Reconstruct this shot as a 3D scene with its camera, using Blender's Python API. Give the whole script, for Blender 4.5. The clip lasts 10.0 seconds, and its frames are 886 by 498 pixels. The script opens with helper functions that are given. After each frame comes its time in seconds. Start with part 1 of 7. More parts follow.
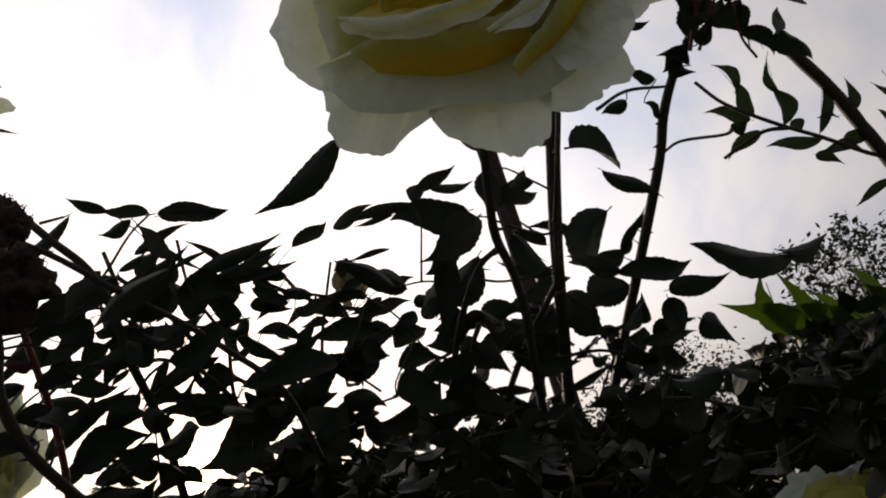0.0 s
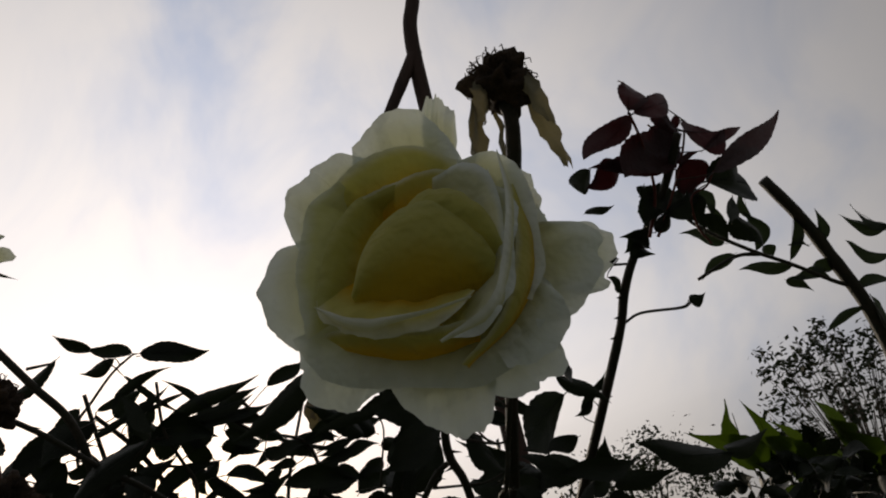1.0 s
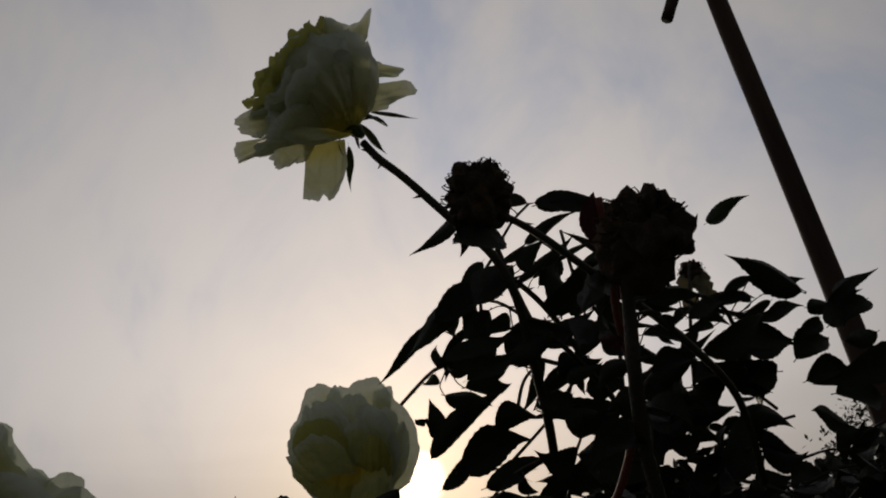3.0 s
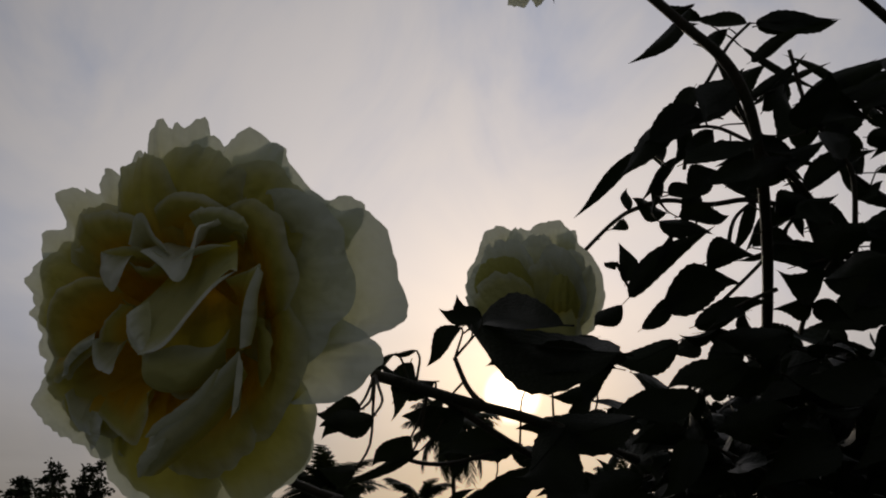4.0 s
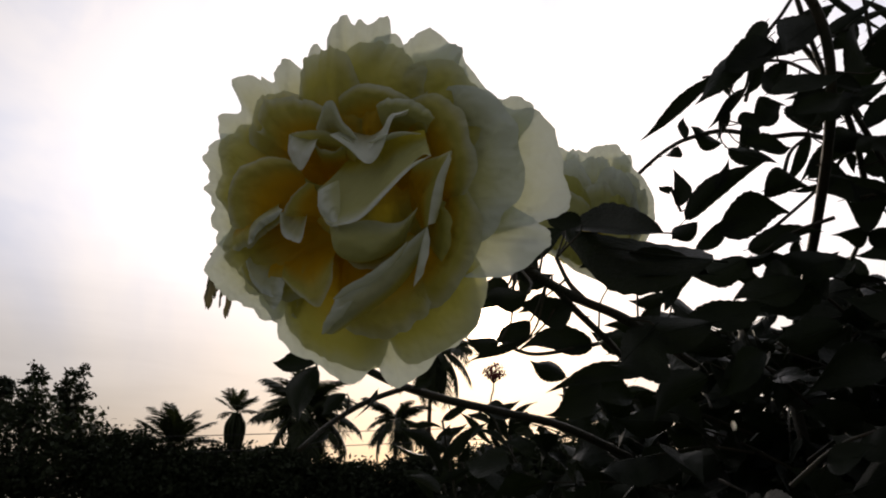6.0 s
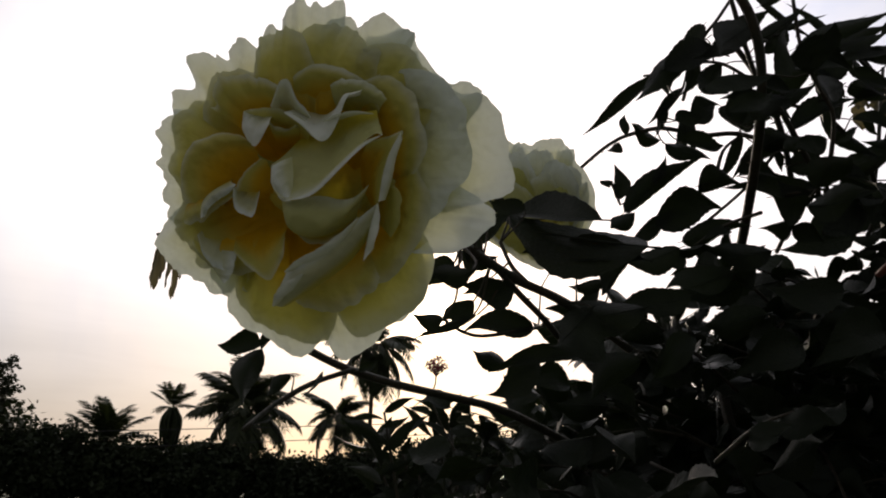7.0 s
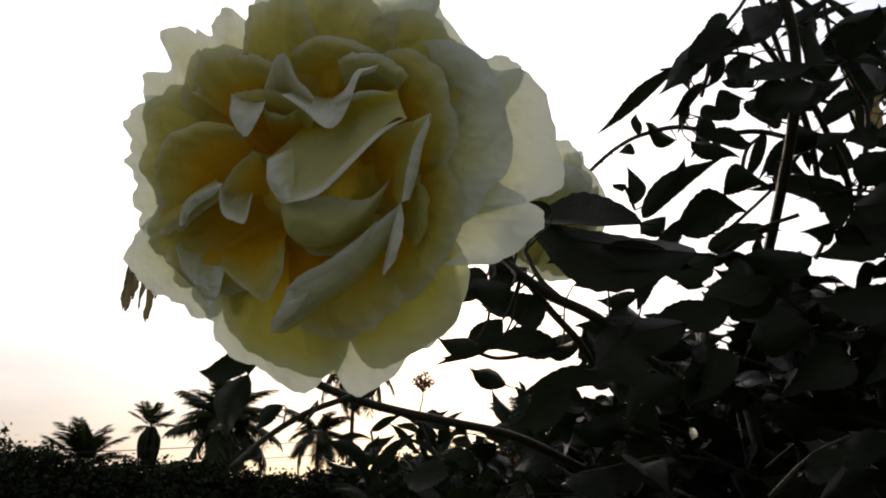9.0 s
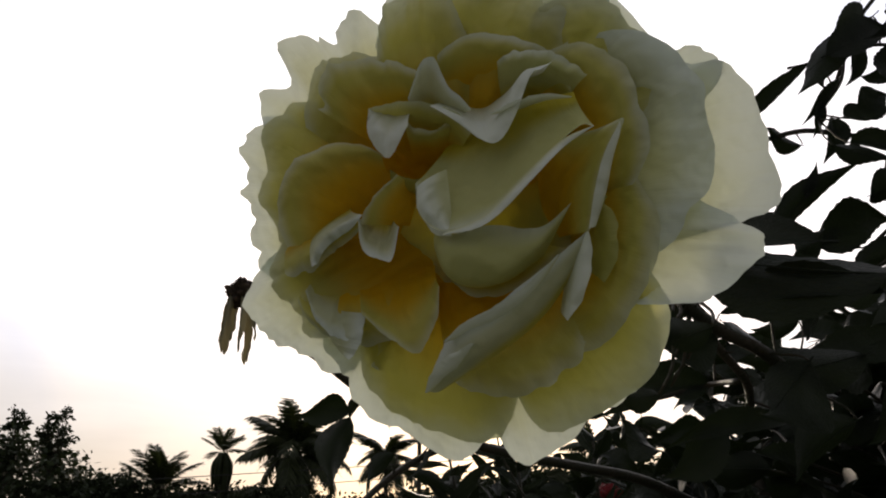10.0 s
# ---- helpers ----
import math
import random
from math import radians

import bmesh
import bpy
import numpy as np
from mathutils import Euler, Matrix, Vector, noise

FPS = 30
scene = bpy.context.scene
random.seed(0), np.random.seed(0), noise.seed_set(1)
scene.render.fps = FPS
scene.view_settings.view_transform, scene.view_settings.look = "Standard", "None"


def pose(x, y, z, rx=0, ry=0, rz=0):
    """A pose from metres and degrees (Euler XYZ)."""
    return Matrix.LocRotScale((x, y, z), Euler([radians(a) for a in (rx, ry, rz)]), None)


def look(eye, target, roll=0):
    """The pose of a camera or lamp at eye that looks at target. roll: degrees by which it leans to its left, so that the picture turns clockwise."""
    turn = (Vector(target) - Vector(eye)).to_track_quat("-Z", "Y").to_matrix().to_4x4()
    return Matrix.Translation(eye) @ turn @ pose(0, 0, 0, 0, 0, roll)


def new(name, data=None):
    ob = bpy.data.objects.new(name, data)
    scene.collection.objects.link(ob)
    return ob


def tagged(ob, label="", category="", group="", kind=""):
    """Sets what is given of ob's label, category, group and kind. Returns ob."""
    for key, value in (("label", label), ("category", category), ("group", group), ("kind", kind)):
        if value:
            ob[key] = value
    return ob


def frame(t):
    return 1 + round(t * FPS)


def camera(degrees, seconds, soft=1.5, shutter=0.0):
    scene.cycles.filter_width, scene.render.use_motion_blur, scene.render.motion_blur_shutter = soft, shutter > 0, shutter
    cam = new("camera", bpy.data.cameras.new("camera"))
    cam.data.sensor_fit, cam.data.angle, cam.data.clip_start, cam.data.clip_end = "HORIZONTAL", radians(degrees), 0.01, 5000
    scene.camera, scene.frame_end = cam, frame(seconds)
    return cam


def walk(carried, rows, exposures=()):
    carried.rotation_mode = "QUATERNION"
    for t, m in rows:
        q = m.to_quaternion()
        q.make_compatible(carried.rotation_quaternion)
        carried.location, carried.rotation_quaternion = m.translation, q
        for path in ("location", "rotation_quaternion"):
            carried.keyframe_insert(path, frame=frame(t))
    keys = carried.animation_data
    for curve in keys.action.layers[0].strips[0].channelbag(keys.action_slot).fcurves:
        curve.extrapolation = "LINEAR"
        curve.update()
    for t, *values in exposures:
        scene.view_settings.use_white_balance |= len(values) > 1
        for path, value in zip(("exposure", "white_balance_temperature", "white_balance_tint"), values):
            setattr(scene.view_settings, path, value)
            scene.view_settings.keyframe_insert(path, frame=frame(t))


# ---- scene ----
cam = camera(60.1, 10.0, soft=2.0)
PATH = [
    (0, (0.234, 0.08, 1.377), (1.072, 1.701, 2.196), -15.0),
    (0.5, (0.227, 0.049, 1.3935), (1.116, 1.576, 2.329), -12.5),
    (1, (0.228, 0.025, 1.411), (1.105, 1.527, 2.398), -12.9),
    (1.5, (0.194, 0.067, 1.4015), (0.972, 1.635, 2.37), -11.1),
    (2, (0.167, 0.094, 1.402), (0.756, 1.732, 2.387), -10.0),
    (2.2, (0.163, 0.102, 1.405), (0.689, 1.757, 2.397), -10.1),
    (3.3, (0.125, 0.186, 1.403), (0.358, 1.946, 2.326), -4.6),
    (3.5, (0.114, 0.201, 1.391), (0.287, 1.984, 2.280), -3.1),
    (4, (0.085, 0.217, 1.373), (0.133, 2.056, 2.159), -1.2),
    (4.5, (0.061, 0.218, 1.365), (0.03, 2.078, 2.1), -2.0),
    (5, (0.038, 0.218, 1.357), (-0.042, 2.099, 2.03), -0.1),
    (5.5, (0.036, 0.208, 1.357), (0.031, 2.107, 1.982), 0.8),
    (7, (0.034, 0.192, 1.346), (0.263, 2.085, 1.95), 1.7),
    (7.5, (0.046, 0.189, 1.353), (0.329, 2.075, 1.955), 0.8),
    (8, (0.058, 0.203, 1.345), (0.381, 2.079, 1.957), 2.6),
    (8.5, (0.058, 0.224, 1.349), (0.408, 2.092, 1.972), 2.4),
    (9, (0.025, 0.234, 1.358), (0.306, 2.109, 1.994), 0.3),
    (9.5, (0.008, 0.257, 1.355), (0.185, 2.136, 2.016), 0.7),
    (10, (0.004, 0.267, 1.372), (0.126, 2.142, 2.059), -0.1),
]
walk(cam, [(t, look(e, g, r)) for t, e, g, r in PATH],
     exposures=[(0.0, 0.30, 6750, 12), (0.5, 0.03, 6700, 10), (1.0, -0.17, 6700, 10), (1.5, -0.42, 6750, 12), (2.0, -0.68, 6750, 11),
                (3.3, -0.98, 6750, 10), (3.5, -0.96, 6750, 10), (4.0, -0.93, 6620, 11), (4.5, -0.52, 6550, 10), (5.0, -0.2, 6600, 10),
                (5.5, 0.1, 6620, 13), (7.0, 0.33, 6620, 13), (7.5, 0.5, 6620, 13), (8.0, 0.58, 6620, 13), (8.5, 0.68, 6620, 13), (9.0, 0.7, 6600, 12),
                (9.5, 0.75, 6600, 12), (10.0, 0.75, 6600, 12)])

# ---------------------------------------------------------------- sky and sun
SUN = Vector((0.110, 0.971, 0.211)).normalized()
SUN_UP = math.asin(SUN.z)
SUN_ROUND = math.atan2(SUN.x, SUN.y)


class Nodes:
    """A node tree with short calls."""

    def __init__(self, tree):
        self.tree = tree
        tree.nodes.clear()

    def add(self, kind):
        return self.tree.nodes.new(kind)

    def put(self, node, socket, value):
        if isinstance(value, bpy.types.NodeSocket):
            self.tree.links.new(value, node.inputs[socket])
        else:
            node.inputs[socket].default_value = value

    def math(self, op, a, b=0.0, clamp=False):
        node = self.add("ShaderNodeMath")
        node.operation, node.use_clamp = op, clamp
        self.put(node, 0, a)
        self.put(node, 1, b)
        return node.outputs[0]

    def mix(self, f, a, b, blend="MIX"):
        node = self.add("ShaderNodeMix")
        node.data_type, node.blend_type = "RGBA", blend
        self.put(node, 0, f)
        self.put(node, 6, a)
        self.put(node, 7, b)
        return node.outputs[2]

    def noise(self, vector, scale, detail=4.0, rough=0.55, distort=0.0):
        node = self.add("ShaderNodeTexNoise")
        if vector is not None:
            self.put(node, "Vector", vector)
        self.put(node, "Scale", scale)
        self.put(node, "Detail", detail)
        self.put(node, "Roughness", rough)
        self.put(node, "Distortion", distort)
        return node.outputs[0]

    def ramp(self, f, a, b, low=0.0, high=1.0):
        node = self.add("ShaderNodeMapRange")
        node.clamp, node.interpolation_type = True, "SMOOTHSTEP"
        for i, v in enumerate((f, a, b, low, high)):
            self.put(node, i, v)
        return node.outputs[0]


def rgb(r, g, b):
    return (r, g, b, 1.0)


world = bpy.data.worlds.new("sky")
scene.world = world
world.use_nodes = True
n = Nodes(world.node_tree)
way = n.add("ShaderNodeTexCoord").outputs["Generated"]
air = n.add("ShaderNodeTexSky")
air.sky_type, air.sun_disc, air.sun_elevation, air.sun_rotation = "NISHITA", False, SUN_UP, SUN_ROUND
air.air_density, air.dust_density, air.ozone_density = 1.2, 1.5, 1.0
dot = n.add("ShaderNodeVectorMath")
dot.operation = "DOT_PRODUCT"
n.put(dot, 0, way)
dot.inputs[1].default_value = SUN
near = n.math("MAXIMUM", dot.outputs["Value"], 0.0)
wide = n.math("POWER", near, 3.0)
glow = n.math("POWER", near, 9.0)
halo = n.math("POWER", near, 36.0)
core = n.math("POWER", near, 260.0)
disc = n.ramp(dot.outputs["Value"], 0.9992, 0.99995)
split = n.add("ShaderNodeSeparateXYZ")
n.put(split, 0, way)
up = split.outputs["Z"]
# thin cloud in streaks that run up and away
flow = n.add("ShaderNodeMapping")
n.put(flow, "Vector", way)
flow.inputs["Rotation"].default_value = (0.3, 0.75, 0.6)
flow.inputs["Scale"].default_value = (2.1, 1.0, 1.5)
streak = n.noise(flow.outputs[0], 2.1, 5.0, 0.55, 0.6)
fleece = n.noise(way, 2.2, 4.0, 0.5, 0.3)
cloud = n.ramp(n.math("ADD", n.math("MULTIPLY", streak, 0.6), n.math("MULTIPLY", fleece, 0.4)), 0.33, 0.57)
low = n.ramp(up, 0.02, 0.40, 1.0, 0.0)
veil = n.mix(cloud, rgb(0.39, 0.44, 0.57), rgb(0.66, 0.63, 0.63))
veil = n.mix(n.math("MULTIPLY", low, 0.75), veil, rgb(0.68, 0.615, 0.585))
shine = n.math("ADD", n.math("ADD", n.math("MULTIPLY", wide, 1.56), n.math("MULTIPLY", halo, 0.45)),
               n.math("ADD", n.math("MULTIPLY", core, 0.9), n.math("MULTIPLY", disc, 9.0)))
light = n.math("ADD", shine, 0.34)
light = n.math("MULTIPLY", light, n.ramp(up, 0.0, 0.38, 0.30, 1.0))
# level bands of thin cloud near the horizon
level = n.add("ShaderNodeMapping")
n.put(level, "Vector", way)
level.inputs["Scale"].default_value = (1.3, 1.3, 11.0)
band = n.ramp(n.noise(level.outputs[0], 2.0, 4.0, 0.55, 0.3), 0.35, 0.65, 0.90, 1.10)
light = n.math("MULTIPLY", light, n.math("ADD", n.math("MULTIPLY", n.math("SUBTRACT", band, 1.0), n.math("MULTIPLY", low, 0.6)), 1.0))
tone = n.mix(n.math("MULTIPLY", glow, 0.38, True), veil, rgb(0.77, 0.67, 0.62))
tone = n.mix(n.math("MULTIPLY", n.math("ADD", halo, core), 0.42, True), tone, rgb(0.92, 0.69, 0.46))
lit = n.add("ShaderNodeVectorMath")
lit.operation = "SCALE"
n.put(lit, 0, tone)
n.put(lit, "Scale", light)
haze = n.add("ShaderNodeBackground")
n.put(haze, "Color", lit.outputs[0])
haze.inputs["Strength"].default_value = 1.0
clear = n.add("ShaderNodeBackground")
n.put(clear, "Color", air.outputs[0])
clear.inputs["Strength"].default_value = 0.012
both = n.add("ShaderNodeAddShader")
n.put(both, 0, haze.outputs[0])
n.put(both, 1, clear.outputs[0])
n.put(n.add("ShaderNodeOutputWorld"), "Surface", both.outputs[0])

lamp = bpy.data.lights.new("sun", "SUN")
lamp.energy, lamp.angle, lamp.color = 1.2, radians(10), (1.0, 0.86, 0.68)
sun = new("sun", lamp)
sun.matrix_world = look((0, 0, 30), Vector((0, 0, 30)) - SUN)


# ---------------------------------------------------------------- materials
def material(name):
    m = bpy.data.materials.new(name)
    m.use_nodes = True
    return m, Nodes(m.node_tree)


def sheet_material(name, dark, pale, through_tint, thin, rough, spread=0.35, bump=0.3, scale=60.0):
    """A thin plant sheet: glossy skin, colour that varies from piece to piece and in blotches, light that comes through."""
    m, k = material(name)
    spot = k.add("ShaderNodeTexCoord").outputs["Object"]
    chance = k.add("ShaderNodeObjectInfo").outputs["Random"]
    island = k.add("ShaderNodeNewGeometry").outputs["Random Per Island"]
    blotch = k.noise(spot, 3.0, 3.0)
    grain = k.noise(spot, scale * 0.5, 4.0, 0.6)
    f = k.math("ADD", k.math("MULTIPLY", chance, spread), k.math("MULTIPLY", island, spread))
    f = k.math("ADD", f, k.math("MULTIPLY", k.math("SUBTRACT", blotch, 0.5), 0.9))
    f = k.math("ADD", f, k.math("MULTIPLY", k.math("SUBTRACT", grain, 0.5), 0.5), True)
    colour = k.mix(f, dark, pale)
    b = k.add("ShaderNodeBump")
    b.inputs["Strength"].default_value = bump
    b.inputs["Distance"].default_value = 0.02
    k.put(b, "Height", grain)
    skin = k.add("ShaderNodeBsdfPrincipled")
    k.put(skin, "Base Color", colour)
    skin.inputs["Roughness"].default_value = rough
    skin.inputs["Specular IOR Level"].default_value = 0.18
    k.put(skin, "Normal", b.outputs[0])
    shine = k.add("ShaderNodeBsdfTranslucent")
    k.put(shine, "Color", k.mix(1.0, colour, through_tint, "MULTIPLY"))
    mixed = k.add("ShaderNodeMixShader")
    mixed.inputs[0].default_value = thin
    k.put(mixed, 1, skin.outputs[0])
    k.put(mixed, 2, shine.outputs[0])
    k.put(k.add("ShaderNodeOutputMaterial"), "Surface", mixed.outputs[0])
    return m


def solid_material(name, dark, pale, rough, scale=80.0, bump=0.4, stretch=(1, 1, 1)):
    m, k = material(name)
    spot = k.add("ShaderNodeTexCoord").outputs["Object"]
    chart = k.add("ShaderNodeMapping")
    k.put(chart, "Vector", spot)
    chart.inputs["Scale"].default_value = stretch
    coarse = k.noise(chart.outputs[0], scale * 0.15, 3.0)
    fine = k.noise(chart.outputs[0], scale, 5.0, 0.65)
    f = k.ramp(k.math("ADD", k.math("MULTIPLY", coarse, 0.6), k.math("MULTIPLY", fine, 0.4)), 0.35, 0.65)
    b = k.add("ShaderNodeBump")
    b.inputs["Strength"].default_value = bump
    b.inputs["Distance"].default_value = 0.003
    k.put(b, "Height", fine)
    skin = k.add("ShaderNodeBsdfPrincipled")
    k.put(skin, "Base Color", k.mix(f, dark, pale))
    skin.inputs["Roughness"].default_value = rough
    skin.inputs["Specular IOR Level"].default_value = 0.25
    k.put(skin, "Normal", b.outputs[0])
    k.put(k.add("ShaderNodeOutputMaterial"), "Surface", skin.outputs[0])
    return m


def petal_material(name, heart, middle, rim, edge, rim_from, thin):
    """A rose petal: yellow claw, cream blade, fine veins along its length, light that comes through."""
    m, k = material(name)
    uv = k.add("ShaderNodeTexCoord").outputs["UV"]
    spot = k.add("ShaderNodeTexCoord").outputs["Object"]
    s = k.add("ShaderNodeSeparateXYZ")
    k.put(s, 0, uv)
    blotch = k.noise(spot, 45.0, 3.0)
    v = k.math("ADD", s.outputs["Y"], k.math("MULTIPLY", k.math("SUBTRACT", blotch, 0.5), 0.30))
    colour = k.mix(k.ramp(v, edge * 0.4, edge + 0.14), heart, middle)
    # the rim's own paler cream, whitened further to stand for sky light on it
    colour = k.mix(k.ramp(v, rim_from - 0.16, rim_from + 0.16), colour, rim)
    lines = k.add("ShaderNodeMapping")
    k.put(lines, "Vector", uv)
    lines.inputs["Scale"].default_value = (34.0, 2.0, 1.0)
    vein = k.noise(lines.outputs[0], 1.0, 3.0, 0.6)
    colour = k.mix(k.math("MULTIPLY", k.ramp(vein, 0.50, 0.75), 0.16), colour, middle)
    b = k.add("ShaderNodeBump")
    b.inputs["Strength"].default_value = 0.25
    b.inputs["Distance"].default_value = 0.0006
    k.put(b, "Height", vein)
    # soft crumples across the blade
    crumple = k.add("ShaderNodeBump")
    crumple.inputs["Strength"].default_value = 0.6
    crumple.inputs["Distance"].default_value = 0.005
    k.put(crumple, "Height", k.noise(spot, 110.0, 2.0))
    k.put(crumple, "Normal", b.outputs[0])
    skin = k.add("ShaderNodeBsdfPrincipled")
    k.put(skin, "Base Color", colour)
    skin.inputs["Roughness"].default_value = 0.55
    skin.inputs["Specular IOR Level"].default_value = 0.25
    k.put(skin, "Normal", crumple.outputs[0])
    shine = k.add("ShaderNodeBsdfTranslucent")
    k.put(shine, "Normal", crumple.outputs[0])
    k.put(shine, "Color", k.mix(1.0, k.mix(0.35, colour, middle), rgb(0.94, 0.95, 0.90), "MULTIPLY"))
    mixed = k.add("ShaderNodeMixShader")
    mixed.inputs[0].default_value = thin
    k.put(mixed, 1, skin.outputs[0])
    k.put(mixed, 2, shine.outputs[0])
    k.put(k.add("ShaderNodeOutputMaterial"), "Surface", mixed.outputs[0])
    return m


PETAL = petal_material("petal_cream", rgb(0.84, 0.50, 0.010), rgb(0.60, 0.56, 0.15), rgb(0.66, 0.70, 0.60), 0.62, 0.93, 0.46)
PETAL_GREEN = petal_material("petal_green_cream", rgb(0.64, 0.56, 0.06), rgb(0.56, 0.57, 0.25), rgb(0.70, 0.75, 0.70), 0.24, 0.94, 0.40)
PETAL_PALE = petal_material("petal_pale", rgb(0.60, 0.53, 0.08), rgb(0.58, 0.60, 0.40), rgb(0.72, 0.78, 0.76), 0.32, 0.84, 0.37)
PETAL_YELLOW = petal_material("petal_yellow", rgb(0.58, 0.42, 0.03), rgb(0.48, 0.47, 0.12), rgb(0.52, 0.53, 0.20), 0.50, 0.92, 0.44)
# rolled lips of the folds, their front-lit highlight painted into the colour
PETAL_LIT_LIP = petal_material("petal_lit_lip", rgb(0.60, 0.61, 0.36), rgb(0.68, 0.71, 0.58), rgb(0.76, 0.80, 0.74), 0.20, 0.50, 0.30)
PETAL_DRY = sheet_material("petal_withered", rgb(0.10, 0.085, 0.055), rgb(0.36, 0.35, 0.24), rgb(1.0, 0.9, 0.6), 0.3, 0.7)
# leaf green taken down to near black: the backlit shade is in the colour
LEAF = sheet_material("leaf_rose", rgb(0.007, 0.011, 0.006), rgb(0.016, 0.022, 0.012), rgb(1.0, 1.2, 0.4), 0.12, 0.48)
LEAF_RED = sheet_material("leaf_rose_young", rgb(0.020, 0.004, 0.005), rgb(0.048, 0.007, 0.009), rgb(1.2, 0.5, 0.5), 0.20, 0.38)
LEAF_SHRUB = sheet_material("leaf_shrub", rgb(0.025, 0.035, 0.022), rgb(0.05, 0.065, 0.04), rgb(1.0, 1.2, 0.5), 0.12, 0.45)
LEAF_FRESH = sheet_material("leaf_fresh", rgb(0.032, 0.05, 0.008), rgb(0.065, 0.09, 0.014), rgb(1.0, 1.2, 0.4), 0.45, 0.45)
LEAF_FAR = sheet_material("leaf_far", rgb(0.016, 0.023, 0.011), rgb(0.036, 0.046, 0.022), rgb(1.0, 1.1, 0.5), 0.15, 0.6, scale=4.0)
FROND = sheet_material("palm_frond", rgb(0.02, 0.028, 0.012), rgb(0.05, 0.06, 0.024), rgb(1.0, 1.1, 0.5), 0.15, 0.5, scale=4.0)
BLOOM_RED = sheet_material("bloom_red", rgb(0.10, 0.006, 0.010), rgb(0.22, 0.018, 0.020), rgb(1.0, 0.6, 0.6), 0.15, 0.6)
CANE = solid_material("rose_cane", rgb(0.014, 0.017, 0.008), rgb(0.032, 0.024, 0.015), 0.55, 400.0, 0.5)
CANE_RED = solid_material("rose_cane_young", rgb(0.07, 0.014, 0.012), rgb(0.13, 0.03, 0.02), 0.45, 400.0, 0.4)
CALYX = solid_material("calyx", rgb(0.03, 0.05, 0.02), rgb(0.07, 0.09, 0.03), 0.55, 300.0, 0.4)
DEAD = solid_material("dead_bloom", rgb(0.018, 0.012, 0.008), rgb(0.07, 0.045, 0.025), 0.85, 500.0, 0.8)
BARK = solid_material("bark", rgb(0.03, 0.025, 0.02), rgb(0.08, 0.065, 0.05), 0.9, 60.0, 0.9, (1, 1, 0.25))
POST = solid_material("post_wood", rgb(0.022, 0.014, 0.011), rgb(0.055, 0.032, 0.025), 0.8, 90.0, 0.9, (1, 1, 0.12))
SOIL = solid_material("soil_and_grass", rgb(0.07, 0.09, 0.05), rgb(0.20, 0.20, 0.16), 0.95, 3.0, 1.0)
WIRE = solid_material("wire", rgb(0.02, 0.02, 0.02), rgb(0.05, 0.05, 0.05), 0.6)


# ---------------------------------------------------------------- building
ORIGIN = {}


def thing(name, at, label, category, group="", kind=""):
    ob = new(name)
    ob.location = at
    ob.empty_display_size = 0.05
    ORIGIN[ob] = Vector(at)
    return tagged(ob, label, category, group, kind)


def root_of(ob):
    while ob.parent:
        ob = ob.parent
    return ob


def link_mesh(name, mesh, parent, matrix, label=""):
    """An object on a mesh that may be shared, with its pose in the world."""
    ob = new(name, mesh)
    if parent:
        ob.parent = parent
        base = ORIGIN[root_of(parent)]
        held = parent.matrix_basis if parent.parent else Matrix()
        ob.matrix_basis = held.inverted() @ Matrix.Translation(-base) @ matrix
    else:
        ob.matrix_basis = matrix
    return tagged(ob, label)


def mesh_of(bm, name, mat, smooth=True):
    mesh = bpy.data.meshes.new(name)
    bm.normal_update()
    bm.to_mesh(mesh)
    bm.free()
    mesh.materials.append(mat)
    if smooth:
        mesh.polygons.foreach_set("use_smooth", [True] * len(mesh.polygons))
    return mesh


def part(name, bm, mat, parent, label="", smooth=True):
    """A bmesh in world coordinates as one mesh object under a thing or a part."""
    return link_mesh(name, mesh_of(bm, name, mat, smooth), parent, Matrix(), label)


def smooth_line(points, steps=5):
    """A curve through the points (Catmull-Rom)."""
    pts = [Vector(p) for p in points]
    if len(pts) < 3:
        return [pts[0].lerp(pts[-1], i / steps) for i in range(steps + 1)]
    ext = [pts[0] * 2 - pts[1], *pts, pts[-1] * 2 - pts[-2]]
    line = []
    for i in range(1, len(ext) - 2):
        a, b, c, d = ext[i - 1:i + 3]
        for j in range(steps):
            t = j / steps
            line.append(0.5 * (2 * b + (c - a) * t + (2 * a - 5 * b + 4 * c - d) * t * t + (3 * b - a - 3 * c + d) * t ** 3))
    return line + [pts[-1]]


def tube(bm, line, r0, r1, sides=8, wobble=0.0):
    """A tapered round stem along a line, closed at both ends."""
    rings, side = [], None
    for i, p in enumerate(line):
        ahead = (line[min(i + 1, len(line) - 1)] - line[max(i - 1, 0)]).normalized()
        if side is None:
            side = ahead.orthogonal().normalized()
        side = (side - ahead * side.dot(ahead)).normalized()
        other = ahead.cross(side)
        r = r0 + (r1 - r0) * i / max(1, len(line) - 1)
        r *= 1 + wobble * noise.noise(p * 40)
        rings.append([bm.verts.new(p + (side * math.cos(a) + other * math.sin(a)) * r)
                      for a in (2 * math.pi * j / sides for j in range(sides))])
    for a, b in zip(rings, rings[1:]):
        for j in range(sides):
            bm.faces.new((a[j], a[(j + 1) % sides], b[(j + 1) % sides], b[j]))
    bm.faces.new(rings[0][::-1])
    bm.faces.new(rings[-1])


